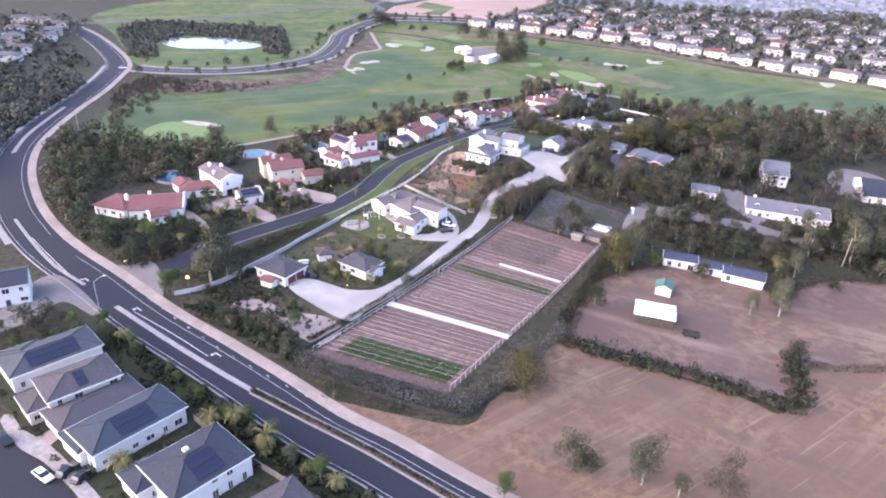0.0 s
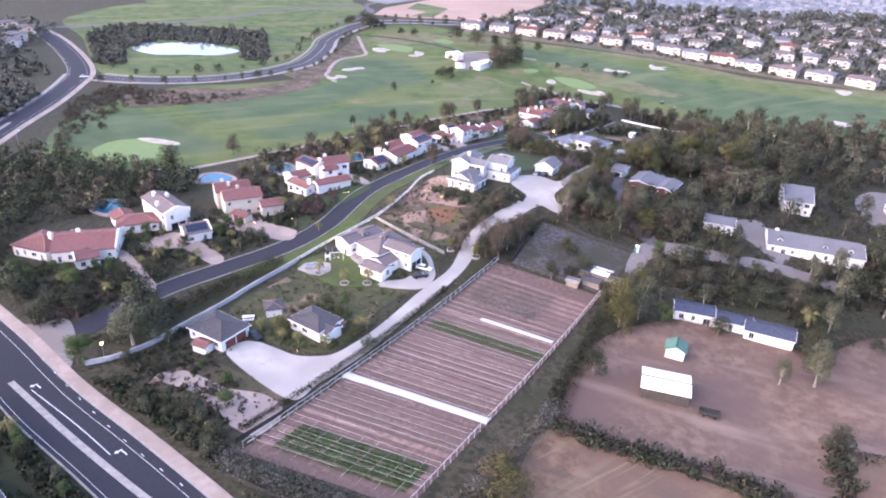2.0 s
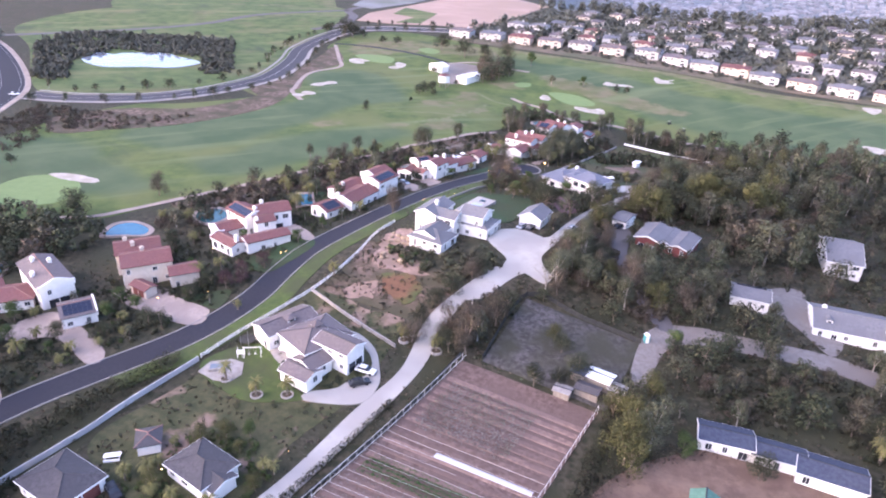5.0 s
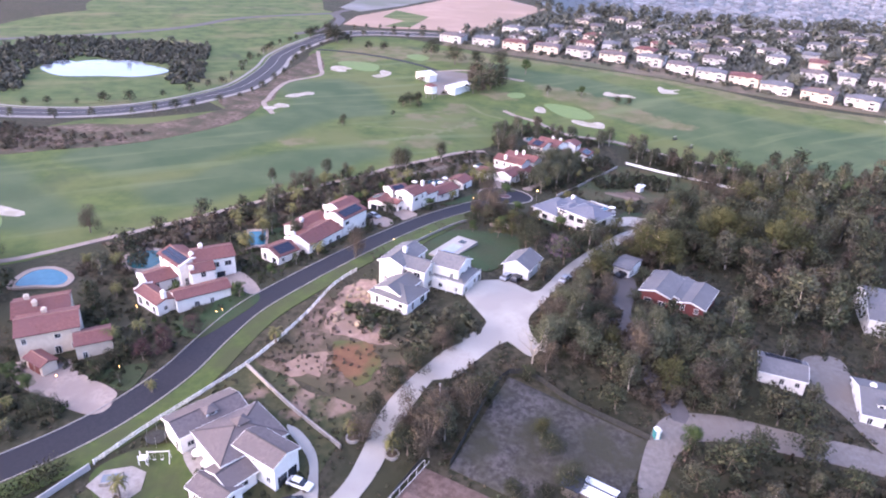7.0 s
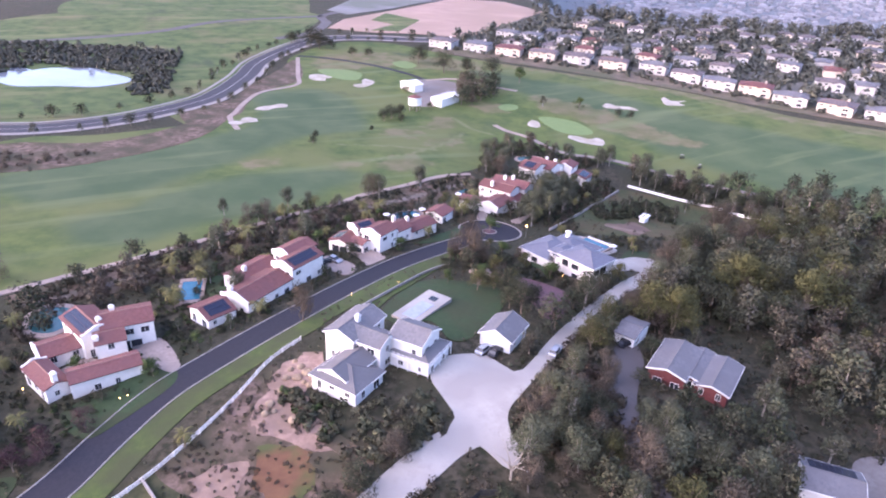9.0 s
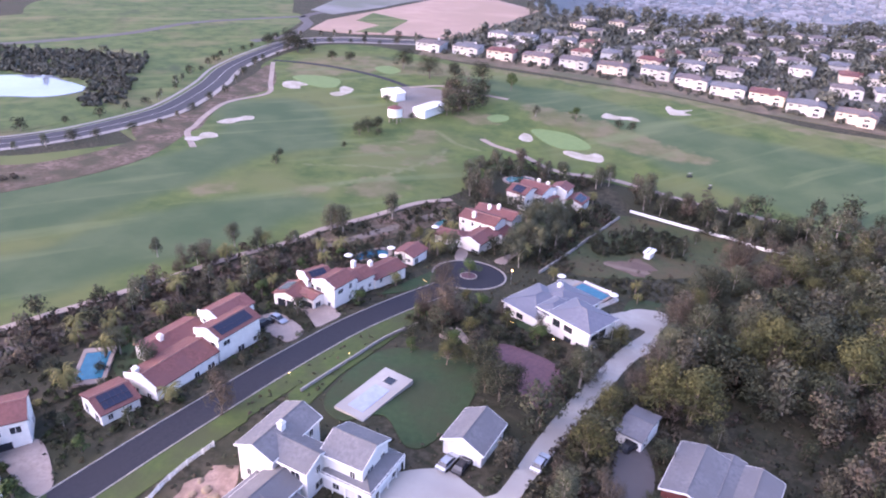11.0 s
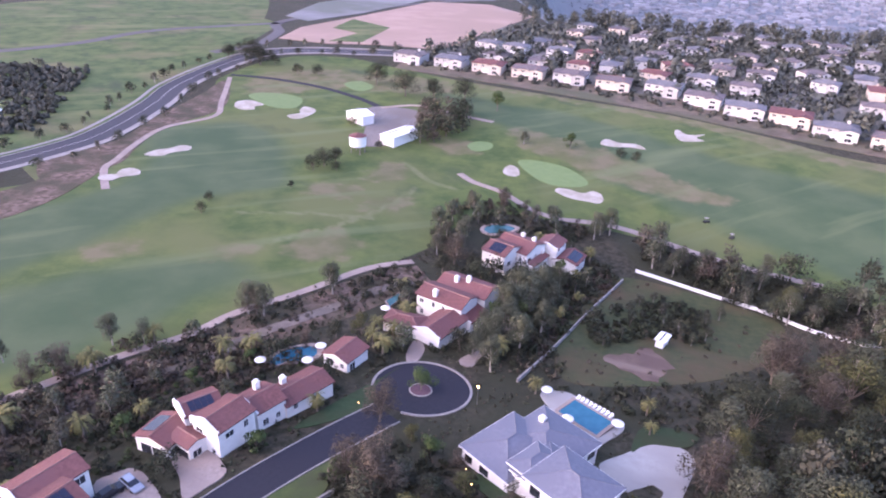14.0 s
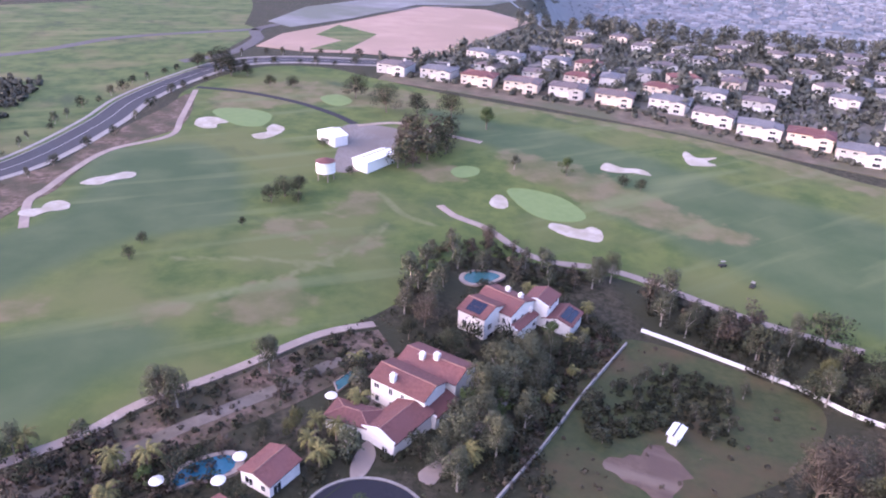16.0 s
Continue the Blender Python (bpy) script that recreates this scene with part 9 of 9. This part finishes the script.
# ---- lamps, tower and small things ----
def street_lamp(x, y, rot, height=8.0, lit=False):
    top = thing("street_lamp", x, y, "grey steel street lamp with a curved arm", "street lamp", rot=rot)
    bm = bmesh.new()
    limb(bm, (0, 0, -0.2), (0, 0, height), 0.11, 0.07, 8)
    part("pole", bm, STEEL_M, top)
    bm = bmesh.new()
    limb(bm, (0, 0, height - 0.05), (1.0, 0, height + 0.5), 0.06, 0.05, 6)
    limb(bm, (1.0, 0, height + 0.5), (2.6, 0, height + 0.75), 0.05, 0.045, 6)
    part("arm", bm, STEEL_M, top)
    part("lamp_head", box_mesh("lamp_head", LAMP_M if lit else FRAME_M, 2.4, -0.16, height + 0.66, 3.2, 0.16, height + 0.82), None, top)


street_lamp(-116.5, 129.5, 62)
street_lamp(-226, 262, -20)


def garden_light(x, y, h=0.6, r=0.14):
    top = thing("garden_light", x, y, "small lit warm garden lamp", "lamp", "garden lights")
    bm = bmesh.new()
    limb(bm, (0, 0, 0), (0, 0, h), 0.03, 0.03, 6)
    part("stake", bm, STEEL_M, top)
    bm = bmesh.new()
    bmesh.ops.create_icosphere(bm, subdivisions=1, radius=r, matrix=Matrix.Translation((0, 0, h + r)))
    part("bulb", bm, LAMP_M, top, "glowing warm bulb")


LIGHTS = [(-99.4, 144.1, 4, 0.35), (-12.7, 351.1, 4, 0.25), (-123.7, 151.2, 2, 0.15), (-65.5, 167.4, 0.6, 0.14), (-58.5, 158.0, 0.6, 0.14), (0.2, 321.7, 0.6, 0.18), (-11.2, 330.6, 0.6, 0.12), (-9.6, 327.1, 0.6, 0.12), (-78.5, 246.3, 0.6, 0.15), (-77.5, 247.3, 0.6, 0.15), (-98.6, 217.5, 1.2, 0.2), (-99.1, 245.2, 1, 0.2), (-88.3, 223.5, 0.6, 0.15), (-48.6, 292.3, 0.6, 0.15), (-39.8, 301.8, 0.6, 0.12), (-34.2, 343.7, 0.6, 0.14), (-42.5, 85.3, 0.6, 0.2), (-18.5, 250.8, 0.5, 0.12), (-45.6, 177.5, 0.5, 0.1)]
for x, y, h, r in LIGHTS:
    garden_light(x, y, h, r if h > 3 else r * 0.6)

tower = thing("water_tower", -86.3, 497.0, "white water tank with red conical roof on legs", "water tower")
bm = bmesh.new()
disc(bm, (0, 0), 3.4, 3.2, 7.2, 24)
part("tank", bm, WHITE_M, tower)
bm = bmesh.new()
limb(bm, (0, 0, 7.2), (0, 0, 8.4), 3.6, 0.3, 24)
part("roof", bm, TILE_M, tower, "red conical roof")
for a in range(4):
    x, y = 2.8 * math.cos(a * 1.57 + 0.6), 2.8 * math.sin(a * 1.57 + 0.6)
    bm = bmesh.new()
    limb(bm, (x, y, -0.3), (x, y, 3.3), 0.22, 0.2, 8)
    part("leg", bm, WOODPOST_M, tower)

for x, y in ((87.0, 216.0),):
    pole = thing("utility_pole", x, y, "bare pale wooden utility pole", "pole")
    bm = bmesh.new()
    limb(bm, (0, 0, -0.3), (0.4, 0, 10.0), 0.18, 0.13, 8)
    part("shaft", bm, PALEBARK_M, pole)
    bm = bmesh.new()
    limb(bm, (-0.6, 0, 9.4), (1.4, 0, 9.4), 0.07, 0.07, 6)
    part("crossarm", bm, WOODPOST_M, pole)


def parasol(x, y, r=1.2):
    top = thing("parasol", x, y, "open white garden parasol", "parasol", "parasols")
    bm = bmesh.new()
    limb(bm, (0, 0, 0), (0, 0, 2.3), 0.04, 0.03, 6)
    part("pole", bm, WOODPOST_M, top)
    bm = bmesh.new()
    limb(bm, (0, 0, 2.1), (0, 0, 2.65), r, 0.08, 10)
    part("canopy", bm, WHITE_M, top)


for x, y in ((0.2, 358.3), (4.6, 349.4), (13.9, 351.0), (-47.8, 359.2), (-57.4, 350.6), (-48.3, 353.2), (-39.6, 379.5), (-58.3, 203.8), (-55.5, 202.0)):
    parasol(x, y)


def trough(x, y, rot):
    top = thing("hay_trailer", x, y, "low dark open farm trailer", "trailer", rot=rot)
    bm = bmesh.new()
    box(bm, -2.2, -0.9, 0.5, 2.2, 0.9, 0.65)
    for b in ((-2.2, -0.9, 0.65, 2.2, -0.8, 1.3), (-2.2, 0.8, 0.65, 2.2, 0.9, 1.3), (-2.2, -0.8, 0.65, -2.1, 0.8, 1.3), (2.1, -0.8, 0.65, 2.2, 0.8, 1.3)):
        box(bm, *b)
    part("bed", bm, BLACKFENCE_M, top)
    for sx in (-1.2, 1.2):
        for sy in (-0.95, 0.95):
            bm = bmesh.new()
            limb(bm, (sx, sy - 0.1, 0.35), (sx, sy + 0.1, 0.35), 0.35, 0.35, 10)
            part("wheel", bm, RUBBER_M, top)


trough(35.5, 163.5, -8)


def golf_cart(x, y, rot):
    top = thing("golf_cart", x, y, "small white golf cart on the fairway", "golf cart", "golf carts", rot=rot)
    part("body", box_mesh("body", BLACKFENCE_M, -1.1, -0.55, 0.3, 1.1, 0.55, 0.75), None, top)
    part("canopy", box_mesh("canopy", KERB_M, -0.8, -0.5, 1.75, 0.6, 0.5, 1.83), None, top)
    for sx in (-0.8, 0.7):
        for sy in (-0.5, 0.5):
            bm = bmesh.new()
            limb(bm, (sx, sy, 0.7), (sx, sy, 1.76), 0.03, 0.03, 5)
            part("strut", bm, BLACKFENCE_M, top)
            bm = bmesh.new()
            limb(bm, (sx, sy - 0.08, 0.22), (sx, sy + 0.08, 0.22), 0.22, 0.22, 10)
            part("wheel", bm, RUBBER_M, top)


golf_cart(47.0, 478.0, 30)
golf_cart(54.0, 468.0, 60)


# ---- boulders on the bank ----
def boulder(x, y, size, seed):
    rnd = random.Random(seed)
    bm = bmesh.new()
    bmesh.ops.create_icosphere(bm, subdivisions=2, radius=size)
    for v in bm.verts:
        v.co *= 0.82 + 0.3 * rnd.random()
        v.co.z *= 0.62
    me = bpy.data.meshes.new("boulder")
    bm.to_mesh(me)
    bm.free()
    me.materials.append(ROCK_M)
    ob = tagged(new("boulder", me), "rough tan boulder lying on bare earth", "boulder", "boulders")
    ob.matrix_world = pose(x, y, ground(x, y) + 0.12 + size * 0.2, 0, 0, rnd.uniform(0, 360))


BOULDERS = [(-50.0, 262.4), (-48.0, 260.8), (-46.1, 259.2), (-49.7, 259.6), (-47.3, 257.3), (-45.5, 256.3), (-49.4, 257.0), (-44.2, 258.2), (-44.1, 255.6), (-49.2, 249.3), (-47.7, 247.7), (-48.9, 246.9), (-43.1, 246.2), (-40.4, 265.7), (-42.5, 256.3), (-49.0, 253.3)]
for k, (x, y) in enumerate(BOULDERS):
    boulder(x, y, 0.6 + 0.5 * ((k * 7) % 5) / 4, 200 + k)

fire = thing("fire_pit", -21.4, 317.0, "round stone fire pit with curved bench seats", "fire pit")
bm = bmesh.new()
disc(bm, (0, 0), 0.8, 0.1, 0.6, 18)
part("ring", bm, KERB_M, fire)
bm = bmesh.new()
disc(bm, (0, 0), 0.6, 0.55, 0.64, 16)
part("ash_bed", bm, BLACKFENCE_M, fire)
for a in range(5):
    q = pose(2.0 * math.cos(a * 1.1), 2.0 * math.sin(a * 1.1), 0.2, 0, 0, math.degrees(a * 1.1))
    ob = part("bench", box_mesh("bench", WOODPOST_M, -0.3, -0.8, 0.0, 0.3, 0.8, 0.45), None, fire)
    ob.matrix_local = q
